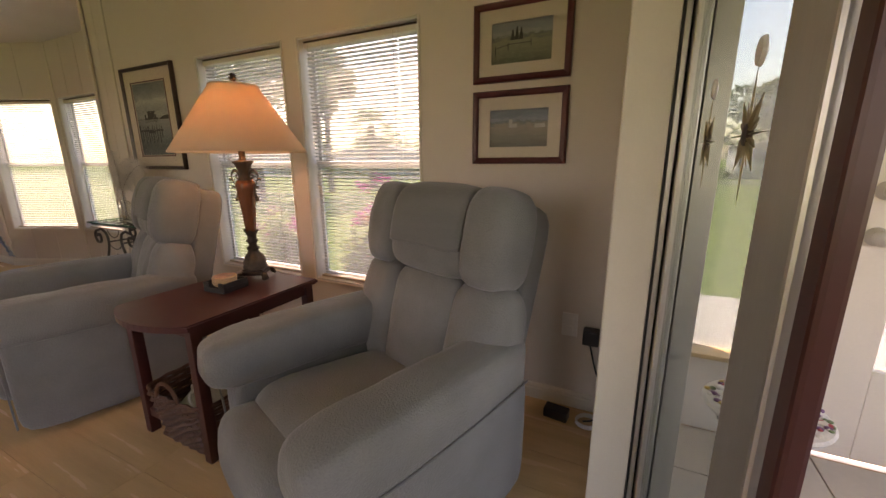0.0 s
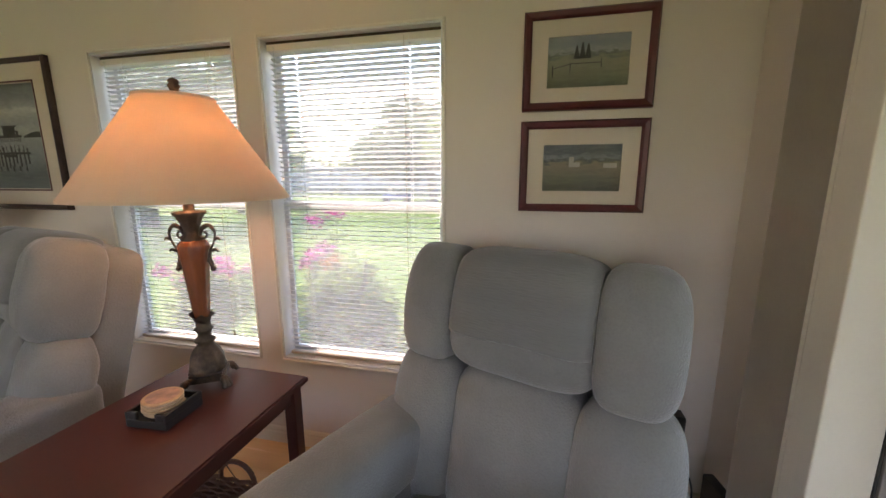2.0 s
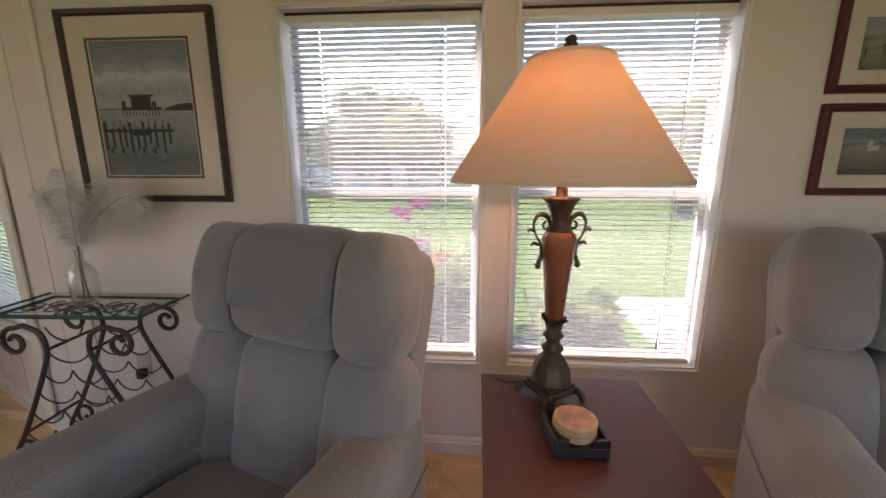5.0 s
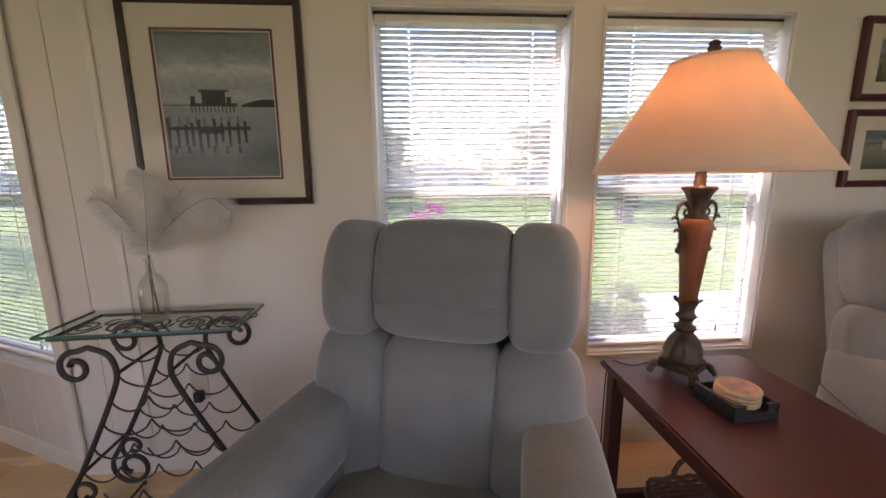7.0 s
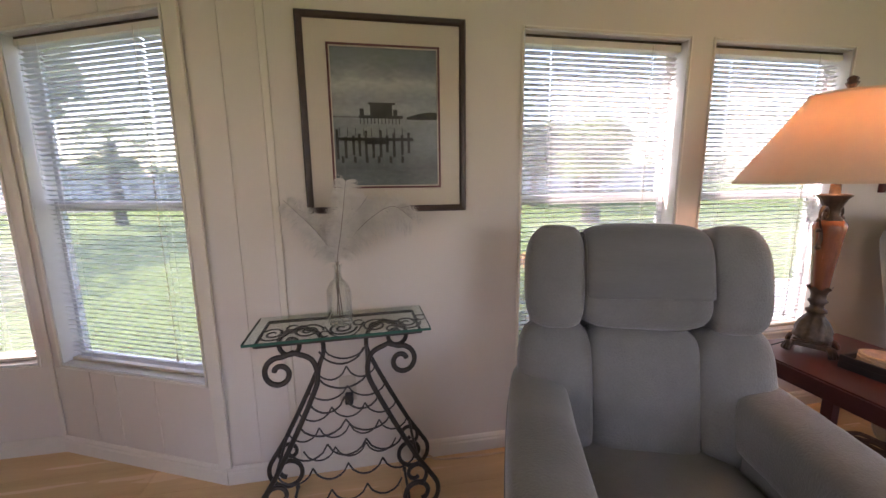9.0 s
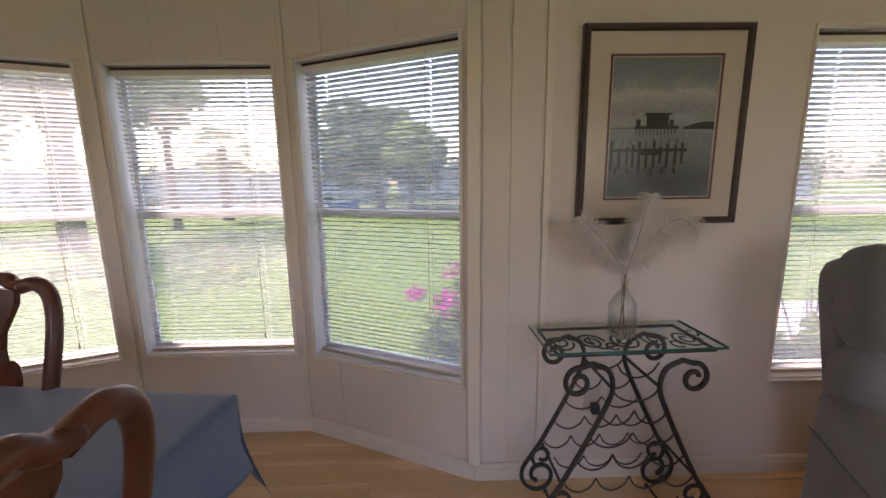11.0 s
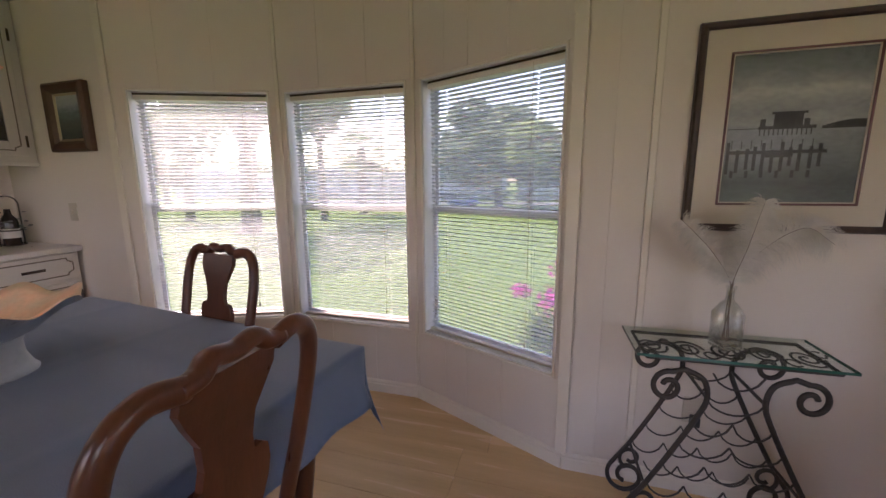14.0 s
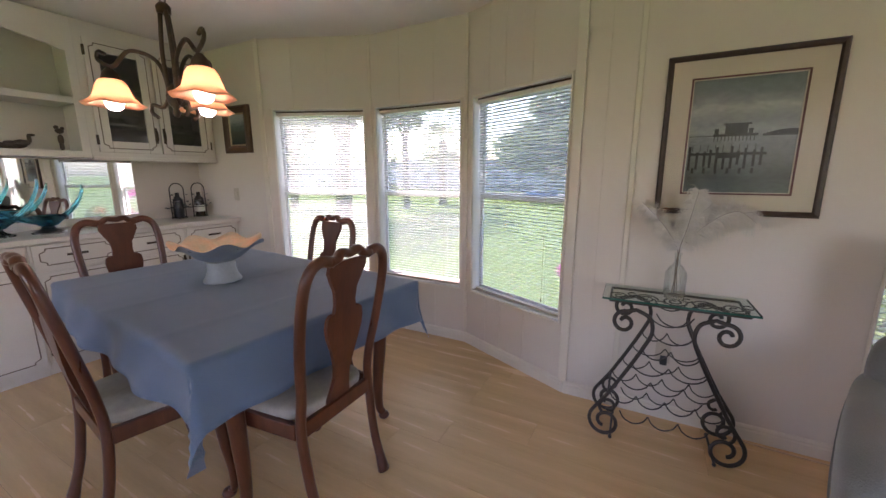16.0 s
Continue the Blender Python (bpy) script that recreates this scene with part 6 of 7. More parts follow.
def upper_glass():
    u = thing("wall_cabinet", Matrix(), "cream painted wall cabinet with two glazed doors of dishes", "cabinet")
    y0, y1 = 1.12, 2.055
    part("body", boxes(((XB + 0.004, y0, UB), (XB + 0.02, y1, UT)), ((XB + 0.02, y0, UB), (UX - 0.02, y0 + 0.018, UT)), ((XB + 0.02, y1 - 0.018, UB), (UX - 0.02, y1, UT)),
                       ((XB + 0.02, y0 + 0.018, UB), (UX - 0.02, y1 - 0.018, UB + 0.03)), ((XB + 0.02, y0 + 0.018, UT - 0.03), (UX - 0.02, y1 - 0.018, UT))), CABP, u)
    part("face_frame", boxes(((UX - 0.02, y0, UB), (UX - 0.002, y0 + 0.05, UT)), ((UX - 0.02, y1 - 0.05, UB), (UX - 0.002, y1, UT)), ((UX - 0.02, 1.565, UB + 0.05), (UX - 0.002, 1.615, UT - 0.12)), ((UX - 0.02, y0 + 0.05, UB), (UX - 0.002, y1 - 0.05, UB + 0.05)), ((UX - 0.02, y0 + 0.05, UT - 0.12), (UX - 0.002, y1 - 0.05, UT))), CABP, u)
    part("bottom_trim", boxes(((UX - 0.02, y0, UB - 0.02), (UX + 0.014, y1, UB + 0.008)), bevel=0.004), CABP, u)
    for i, z in enumerate((1.72, 2.0)):
        part("shelf", boxes(((XB + 0.02, y0 + 0.018, z), (UX - 0.03, y1 - 0.018, z + 0.016))), CABP, u)
    for a, b in ((y0 + 0.045, 1.582), (1.598, y1 - 0.045)):
        z0, z1, f = UB + 0.042, UT - 0.11, 0.085
        d = part("door", boxes(((UX - 0.001, a, z0), (UX + 0.018, a + f, z1)), ((UX - 0.001, b - f, z0), (UX + 0.018, b, z1)), ((UX - 0.001, a + f, z0), (UX + 0.018, b - f, z0 + f)), ((UX - 0.001, a + f, z1 - f), (UX + 0.018, b - f, z1)), bevel=0.004), CABP, u)
        g = part("pane", boxes(((UX + 0.006, a + f, z0 + f), (UX + 0.009, b - f, z1 - f))), CABGL, d)
        g.visible_shadow = False
        bm = bmesh.new()
        notched(bm, a + 0.032, b - 0.032, z0 + 0.032, z1 - 0.032, UX + 0.018, n=0.03)
        part("moulding", bm, CABDK, d)
        pull(d, UX + 0.018, b - 0.022 if a < 1.5 else a + 0.022, 1.66, True, 0.10)
        for z in (z0 + 0.09, z1 - 0.09):
            yh = a - 0.006 if a < 1.5 else b - 0.006
            part("hinge", boxes(((UX + 0.002, yh, z - 0.035), (UX + 0.022, yh + 0.012, z + 0.035)), bevel=0.001), BRONZE, d)


upper_glass()
CHINA = material("white_china", (0.62, 0.60, 0.58), 0.25, vary=0.05)
for y, z, n in ((1.30, UB + 0.031, 8), (1.46, UB + 0.031, 5), (1.74, UB + 0.031, 6), (1.90, UB + 0.031, 7), (1.34, 1.737, 6), (1.80, 1.737, 5)):
    for k in range(n):
        pl = thing("plate", pose(-7.34, y, z + k * 0.008), "white china plate in a stack inside the cabinet", "plate", "stacked plates")
        bm = bmesh.new()
        lathe(bm, [(0.0, 0.0), (0.04, 0.0), (0.07, 0.006), (0.072, 0.0075), (0.04, 0.003), (0.0, 0.003)], 20)
        part("dish", bm, CHINA, pl, smooth=True)
for y, z in ((1.30, 2.017), (1.42, 2.017), (1.72, 2.017), (1.88, 2.017), (1.47, 1.737)):
    pl = thing("china_bowl", pose(-7.34, y, z), "round white china bowl inside the cabinet", "bowl", "bowls in the cabinet")
    bm = bmesh.new()
    lathe(bm, [(0.0, 0.0), (0.03, 0.0), (0.055, 0.04), (0.062, 0.075), (0.059, 0.075), (0.05, 0.04), (0.0, 0.006)], 20)
    part("dish", bm, CHINA, pl, smooth=True)


def open_shelves():
    u = thing("open_shelf_unit", Matrix(), "cream painted open shelves with a scalloped top valance", "shelf unit")
    y0, y1 = -0.55, 1.118
    part("back", boxes(((XB + 0.004, y0, UB), (XB + 0.02, y1, UT))), CABP, u)
    part("side", boxes(((XB + 0.02, y0, UB), (UX - 0.02, y0 + 0.018, UT))), CABP, u)
    part("side", boxes(((XB + 0.02, y1 - 0.018, UB), (UX - 0.02, y1, UT))), CABP, u)
    part("stile", boxes(((UX - 0.02, y1 - 0.05, UB), (UX, y1, UT))), CABP, u)
    for z in (UB, 1.845):
        part("shelf", boxes(((XB + 0.02, y0 + 0.018, z), (UX, y1 - 0.05, z + 0.045)), bevel=0.003), CABP, u)
    bm = bmesh.new()
    pts = [(y0, UT), (y1 - 0.05, UT)]
    n = 40
    for i in range(n + 1):
        t = i / n
        y = (y1 - 0.05) + (y0 - y1 + 0.05) * t
        pts.append((y, 2.215 + 0.055 * (0.5 - 0.5 * math.cos(4 * math.pi * t)) + (0.0 if 0.04 < t < 0.96 else -0.015)))
    lo = [bm.verts.new((UX - 0.018, y, z)) for y, z in pts]
    hi_ = [bm.verts.new((UX, y, z)) for y, z in pts]
    bm.faces.new(lo)
    bm.faces.new(hi_[::-1])
    for i in range(len(pts)):
        j = (i + 1) % len(pts)
        bm.faces.new((lo[i], lo[j], hi_[j], hi_[i]))
    part("valance", bm, CABP, u)


open_shelves()

# the small landscape by the bay
ART4 = painted("small_landscape", {"scale": 5.0, "wobble": 0.3, "bands": ((0.0, (0.03, 0.04, 0.03)), (0.35, (0.07, 0.09, 0.05)), (0.6, (0.10, 0.16, 0.14)), (0.8, (0.28, 0.34, 0.32)), (1.0, (0.35, 0.38, 0.34)))})
WALN = material("carved_walnut_frame", (0.10, 0.05, 0.028), 0.45, vary=0.2, scale=10)
p4 = thing("framed_picture", pose(-6.80, 2.058, 1.735), "small landscape painting in a wide walnut frame", "picture")
bm = bmesh.new()
picture_frame(bm, 0.35, 0.405, 0.064, 0.045, 0.35)
part("frame", bm, WALN, p4)
bm = bmesh.new()
picture_frame(bm, 0.23, 0.285, 0.016, 0.02, 0.7)
part("gilt_liner", bm, material("dull_gilt", (0.42, 0.34, 0.2), 0.45, 0.3), p4)
part("painting", boxes(((-0.106, -0.012, -0.133), (0.106, -0.008, 0.133))), ART4, p4)


# blue glass bowls on the counter
BLUEGL = glass("turquoise_art_glass", (0.10, 0.56, 0.74), 0.02, thin=False)
CRYSTAL = glass("clear_crystal", (0.92, 0.97, 0.97), 0.01, thin=False)
lw = BLUEGL.node_tree.nodes.new("ShaderNodeLayerWeight")
lw.inputs["Blend"].default_value = 0.18
for n in list(BLUEGL.node_tree.nodes):
    if n.type == "MIX_SHADER":
        BLUEGL.node_tree.links.new(lw.outputs["Facing"], n.inputs["Fac"])
    if n.type == "BSDF_GLOSSY":
        n.inputs["Color"].default_value = (0.25, 0.80, 0.92, 1)


def art_bowl(x, y, arms, label):
    """A pulled glass centrepiece: a small cup on a crimped clear foot, drawn out into long upswept wings (reach, height)."""
    b = thing("art_glass_bowl", pose(x, y, CTZ), label, "glass bowl", "blue glass bowls")
    bm = bmesh.new()
    lathe(bm, [(0.0, 0.0), (0.075, 0.0), (0.082, 0.010), (0.045, 0.030), (0.030, 0.050), (0.0, 0.052)], 36, ripple=lambda a, r, z: (1 + 0.14 * math.sin(7 * a) * (r > 0.05), 0))
    part("foot", bm, CRYSTAL, b, "crimped clear glass foot", smooth=True)
    bm = bmesh.new()
    lathe(bm, [(0.0, 0.045), (0.040, 0.055), (0.066, 0.085), (0.080, 0.120), (0.074, 0.126), (0.055, 0.092), (0.030, 0.070), (0.0, 0.066)], 32, ripple=lambda a, r, z: (1 + 0.25 * abs(math.sin(a)), 0))
    part("cup", bm, BLUEGL, b, smooth=True)
    for reach, h in arms:
        s = math.copysign(1, reach)
        line = curve((0, s * 0.02, 0.075), (0.005, reach * 0.35, 0.105), (0.01, reach * 0.72, 0.105 + (h - 0.105) * 0.35), (0.0, reach * 0.95, 0.105 + (h - 0.105) * 0.75), (-0.01, reach, h), steps=7)
        n = len(line)
        bm = bmesh.new()
        tube(bm, line, [0.052 * (1 - 0.80 * i / (n - 1)) for i in range(n)], 12, flat=0.42)
        wing = part("wing", bm, BLUEGL, b, smooth=True)
        for dx in (-1, 1):
            bm = bmesh.new()
            tube(bm, [p + Vector((dx * 0.050 * (1 - 0.80 * i / (n - 1)), 0, 0.006)) for i, p in enumerate(line)], [0.008 * (1 - 0.5 * i / n) for i in range(n)], 7)
            part("rim", bm, CRYSTAL, wing, "clear rolled glass rim", smooth=True)


art_bowl(-7.16, 0.80, ((-0.33, 0.32), (0.22, 0.33)), "turquoise winged art glass bowl on the countertop")
art_bowl(-7.20, 0.56, ((-0.26, 0.29), (0.24, 0.37)), "deep blue winged art glass bowl on the countertop")


def caddy(x, y, turn, dark, label):
    c = thing("wine_caddy", pose(x, y, CTZ, 0, 0, turn), label, "wine caddy", "wine caddies")
    bm = bmesh.new()
    tube(bm, [(0.06, 0, 0.0), (0.06, 0, 0.26)] + [(0.06 * math.cos(a), 0, 0.26 + 0.06 * math.sin(a)) for a in [math.pi * i / 10 for i in range(1, 10)]] + [(-0.06, 0, 0.26), (-0.06, 0, 0.0)], 0.005, 6)
    part("hoop", bm, IRON, c)
    bm = bmesh.new()
    tube(bm, [(0.062 * math.cos(k * 0.35), 0.062 * math.sin(k * 0.35), 0.008) for k in range(19)], 0.004, 5)
    part("ring", bm, IRON, c)
    bm = bmesh.new()
    tube(bm, [(0.062 * math.cos(k * 0.35), 0.062 * math.sin(k * 0.35), 0.10) for k in range(19)], 0.004, 5)
    part("ring", bm, IRON, c)
    bm = bmesh.new()
    lathe(bm, [(0.0, 0.0), (0.040, 0.0), (0.042, 0.005), (0.042, 0.15), (0.036, 0.175), (0.018, 0.20), (0.015, 0.235), (0.0, 0.236)], 20)
    bt = part("bottle", bm, BLACKP if dark else material("dark_wine_glass", (0.03, 0.02, 0.015), 0.15), c, smooth=True)
    if not dark:
        bm = bmesh.new()
        lathe(bm, [(0.0428, 0.05), (0.0428, 0.11), (0.0424, 0.11), (0.0424, 0.05)], 20, ripple=lambda a, r, z: (1, 0))
        part("label_band", bm, WHITEP, bt)
    rnd = random.Random(int(turn) + 3)
    for k in range(26):
        bm = bmesh.new()
        a, zz = rnd.uniform(0, 6.283), rnd.uniform(0.09, 0.22)
        r = rnd.uniform(0.05, 0.095)
        bmesh.ops.create_icosphere(bm, subdivisions=1, radius=0.014, matrix=Matrix.Translation((r * math.cos(a), r * math.sin(a), zz)) @ Matrix.Rotation(rnd.uniform(0, 3), 4, "X") @ Matrix.Diagonal((1, 0.6, 0.25, 1)))
        part("leaf", bm, material("pewter_leaf", (0.16, 0.16, 0.15), 0.4, 0.6) if k == 0 else bpy.data.materials["pewter_leaf"], c)


caddy(-7.33, 1.74, 90, True, "black iron wine caddy with metal leaves on the countertop")
caddy(-7.33, 1.93, 90, False, "iron wine caddy holding a labelled bottle on the countertop")

# figurines on the open shelf
FIG = material("dark_bronze_figure", (0.10, 0.075, 0.06), 0.5, 0.4, vary=0.3, scale=30)


def blob_figure(name, at, balls, label, category):
    bm = bmesh.new()
    for x, z, rx, rz in balls:
        bmesh.ops.create_icosphere(bm, subdivisions=2, radius=1, matrix=Matrix.Translation((0, x, z)) @ Matrix.Diagonal((0.018, rx, rz, 1)))
    o = part(name, bm, FIG, smooth=True)
    o.matrix_basis = Matrix.Translation(at)
    tagged(o, label, category)


SZ = UB + 0.046
blob_figure("sleigh_figurine", (-7.31, 0.72, SZ), ((-0.10, 0.05, 0.02, 0.05), (-0.10, 0.11, 0.014, 0.016), (0.0, 0.022, 0.10, 0.022), (0.02, 0.045, 0.035, 0.012), (0.075, 0.045, 0.045, 0.022), (0.115, 0.075, 0.012, 0.035), (0.13, 0.10, 0.018, 0.010)), "dark bronze sleigh figurine on the open shelf", "figurine")
blob_figure("vase_figurine", (-7.31, 1.0, SZ), ((0.0, 0.03, 0.014, 0.03), (0.0, 0.08, 0.018, 0.04), (0.0, 0.14, 0.026, 0.02), (-0.015, 0.165, 0.014, 0.014), (0.018, 0.16, 0.012, 0.012)), "slim dark figurine on the open shelf", "figurine")

# ---- floor planks ----
rnd = random.Random(77)
planks = []
for L in (1.19, 0.78, 0.55):
    bm = boxes(((0.0004, 0.0004, -0.006), (L - 0.0008, 0.1905, 0.0)), bevel=0.0006)
    me = bpy.data.meshes.new("plank")
    bm.to_mesh(me)
    bm.free()
    me.materials.append(OAK)
    planks.append((L, me))
y = 1.8555 - 26 * 0.1915
while y < 2.40:
    bay = y > 1.86
    x, end = (-6.6, -3.7) if bay else (WEST, EAST)
    first = True
    while x < end - 0.05:
        L, me = rnd.choice(planks) if first else planks[0]
        first = False
        if not bay and x + L <= end:
            shared("plank", me, floor, Matrix.Translation((x, y, 0)))
        else:
            # planks at a wall are sawn off along it
            bm = bmesh.new()
            bm.from_mesh(me)
            bmesh.ops.transform(bm, matrix=Matrix.Translation((x, y, 0)), verts=bm.verts)
            for p, q in ((C0, C1), (C1, C2), (C2, C3)) if bay else (((EAST + 0.02, 2.05), (EAST + 0.02, SOUTH)),):
                d = Vector((q[0] - p[0], q[1] - p[1], 0)).normalized()
                bmesh.ops.bisect_plane(bm, geom=bm.verts[:] + bm.edges[:] + bm.faces[:], plane_co=(p[0], p[1], 0), plane_no=(-d.y, d.x, 0), clear_outer=True)
            if bm.faces:
                part("plank", bm, OAK, floor)
            else:
                bm.free()
        x += L
    y += 0.1915

# ---- outdoors ----
GRASS = material("lawn_grass", (0.10, 0.155, 0.036), 0.9, vary=0.08, scale=0.3, bump=0.1, bump_scale=14, second=(0.12, 0.16, 0.03), mix=0.6, spec=0.2)
bm = bmesh.new()
bmesh.ops.create_grid(bm, x_segments=8, y_segments=8, size=600)
g = part("ground", bm, GRASS)
g.location = (0, 0, GROUND)
tagged(g, "sunlit mown green lawn", kind="structure")
CONC = material("pale_concrete", (0.42, 0.40, 0.37), 0.85, vary=0.08, scale=2, bump=0.3, bump_scale=40)
tagged(part("pavement", boxes(((0.2, 2.7, GROUND - 0.05), (6.5, 6.2, GROUND + 0.02)), bevel=0.01), CONC), "pale concrete patio slab beside the house", kind="structure")
tagged(part("road", boxes(((-80, 34, GROUND - 0.05), (60, 38, GROUND + 0.012))), material("asphalt", (0.10, 0.10, 0.10), 0.9, vary=0.1)), "grey asphalt lane beyond the lawn", kind="structure")

LEAF = material("oak_foliage", (0.115, 0.16, 0.085), 0.75, vary=0.3, scale=1.2, second=(0.075, 0.11, 0.055), mix=0.6)
LEAFL = material("light_foliage", (0.19, 0.26, 0.07), 0.6, vary=0.3, scale=4, second=(0.11, 0.16, 0.045), mix=0.7)
for m_, c_ in ((LEAF, (0.28, 0.33, 0.20, 1)), (LEAFL, (0.42, 0.50, 0.20, 1))):
    nt_ = m_.node_tree
    mx_ = nt_.nodes.new("ShaderNodeMixShader")
    mx_.inputs["Fac"].default_value = 0.5
    tl_ = nt_.nodes.new("ShaderNodeBsdfTranslucent")
    tl_.inputs["Color"].default_value = c_
    nt_.links.new(nt_.nodes["Principled BSDF"].outputs[0], mx_.inputs[1])
    nt_.links.new(tl_.outputs[0], mx_.inputs[2])
    nt_.links.new(mx_.outputs[0], nt_.nodes["Material Output"].inputs["Surface"])
BARK = material("grey_bark", (0.10, 0.08, 0.065), 0.95, vary=0.3, scale=6, bump=0.9, bump_scale=12, stretch=(3, 3, 0.7))
PINKF = material("magenta_bracts", (0.62, 0.05, 0.36), 0.6, vary=0.25, scale=12)
ORANGE = material("orange_croton_leaf", (0.55, 0.22, 0.04), 0.6, vary=0.25, scale=12)


def leaves(rnd, n, centre, size, leaf, shell=0.75):
    """Vertices and faces of n small leaves scattered through an ellipsoid, thicker to its outside."""
    vs, fs = [], []
    for _ in range(n):
        d = Vector((rnd.gauss(0, 1), rnd.gauss(0, 1), rnd.gauss(0, 1))).normalized()
        r = shell + (1 - shell) * rnd.random() if rnd.random() < 0.75 else rnd.random()
        p = Vector(centre) + Vector((d.x * size[0], d.y * size[1], d.z * size[2])) * r
        a = Vector((rnd.gauss(0, 1), rnd.gauss(0, 1), rnd.gauss(0, 1))).normalized()
        b = a.cross(Vector((rnd.gauss(0, 1), rnd.gauss(0, 1), rnd.gauss(0, 1)))).normalized()
        s = leaf * rnd.uniform(0.6, 1.4)
        k = len(vs)
        vs += [p - a * s, p + b * s * 0.45, p + a * s, p - b * s * 0.45]
        fs.append((k, k + 1, k + 2, k + 3))
    return vs, fs


def mesh_from(name, vs, fs, mat, parent):
    me = bpy.data.meshes.new(name)
    me.from_pydata([tuple(v) for v in vs], [], fs)
    me.materials.append(mat)
    ob = new(name, me)
    ob.parent = parent
    return ob


def tree(x, y, trunk_h, crown_r, crown_h, r, seed, label, n=5200, leaf=0.28, forks=5, mat=LEAF):
    rnd = random.Random(seed)
    t = thing("tree", pose(x, y, GROUND), label, "tree", "trees on the lawn")
    bm = bmesh.new()
    top = Vector((rnd.uniform(-0.3, 0.3), rnd.uniform(-0.3, 0.3), trunk_h))
    pts = curve((0, 0, -0.1), (0.05, 0.02, 0.25), (top.x * 0.5, top.y * 0.5, trunk_h * 0.55), top, steps=5)
    tube(bm, pts, [r * (1.55 if i == 0 else 1.25 if i < 3 else 1.0 - 0.25 * i / len(pts)) for i in range(len(pts))], 12)
    part("trunk", bm, BARK, t, smooth=True)
    vs, fs = [], []
    per = n // (forks * 3 + 1)
    for k in range(forks):
        a = 2 * math.pi * k / forks + rnd.uniform(-0.4, 0.4)
        e = top + Vector((math.cos(a) * crown_r * 0.62, math.sin(a) * crown_r * 0.62, crown_h * rnd.uniform(0.25, 0.7)))
        bm = bmesh.new()
        tube(bm, curve(top - Vector((0, 0, 0.3)), top.lerp(e, 0.5) + Vector((0, 0, crown_h * 0.08)), e, steps=5), [r * 0.55 * (1 - 0.08 * i) for i in range(11)], 7)
        part("limb", bm, BARK, t, smooth=True)
        for j in range(3):
            c = e + Vector((rnd.uniform(-1, 1) * crown_r * 0.42, rnd.uniform(-1, 1) * crown_r * 0.42, rnd.uniform(-0.22, 0.38) * crown_h))
            s = crown_r * rnd.uniform(0.30, 0.48)
            v, f = leaves(rnd, per, c, (s, s, s * 0.72), leaf)
            fs += [tuple(i + len(vs) for i in q) for q in f]
            vs += v
    v, f = leaves(rnd, per * 2, top + Vector((0, 0, crown_h * 0.65)), (crown_r * 0.55, crown_r * 0.55, crown_h * 0.35), leaf)
    fs += [tuple(i + len(vs) for i in q) for q in f]
    vs += v
    mesh_from("crown", vs, fs, mat, t)


def palm(x, y, h, r, seed, label, fronds=34, ln=1.5):
    rnd = random.Random(seed)
    t = thing("palm_tree", pose(x, y, GROUND), label, "palm tree", "palms on the lawn")
    bm = bmesh.new()
    pts = [(0.04 * math.sin(i), 0.03 * math.cos(i * 1.3), h * i / 22) for i in range(23)]
    tube(bm, pts, [r * (1.25 if i == 0 else 1 + 0.12 * (i % 2)) for i in range(23)], 12)
    part("trunk", bm, BARK, t)
    for k in range(fronds):
        a = rnd.uniform(0, 6.283)
        el = rnd.uniform(-0.9, 1.2)
        d = Vector((math.cos(a) * math.cos(el), math.sin(a) * math.cos(el), math.sin(el)))
        side = d.cross(Vector((0, 0, 1))).normalized()
        stem = [Vector((0, 0, h)) + d * ln * 0.55 * i / 3 + Vector((0, 0, -0.05 * i * i * 0.4)) for i in range(4)]
        vs, fs = [], []
        for i in range(3):
            q = len(vs)
            w = side * 0.018
            vs += [stem[i] - w, stem[i] + w, stem[i + 1] + w, stem[i + 1] - w]
            fs.append((q, q + 1, q + 2, q + 3))
        hub = stem[-1]
        nrm = d.cross(side)
        for j in range(17):
            b = (j / 16 - 0.5) * 2.9
            u = (d * math.cos(b) + side * math.sin(b)).normalized()
            L = ln * 0.62 * (1 - 0.25 * abs(j / 16 - 0.5))
            q = len(vs)
            wv = u.cross(nrm).normalized() * 0.03
            m_ = hub + u * L * 0.55
            e = hub + u * L + Vector((0, 0, -L * 0.28))
            vs += [hub, m_ - wv, e, m_ + wv]
            fs.append((q, q + 1, q + 2, q + 3))
        mesh_from("frond", vs, fs, LEAFL if k % 3 else LEAF, t)


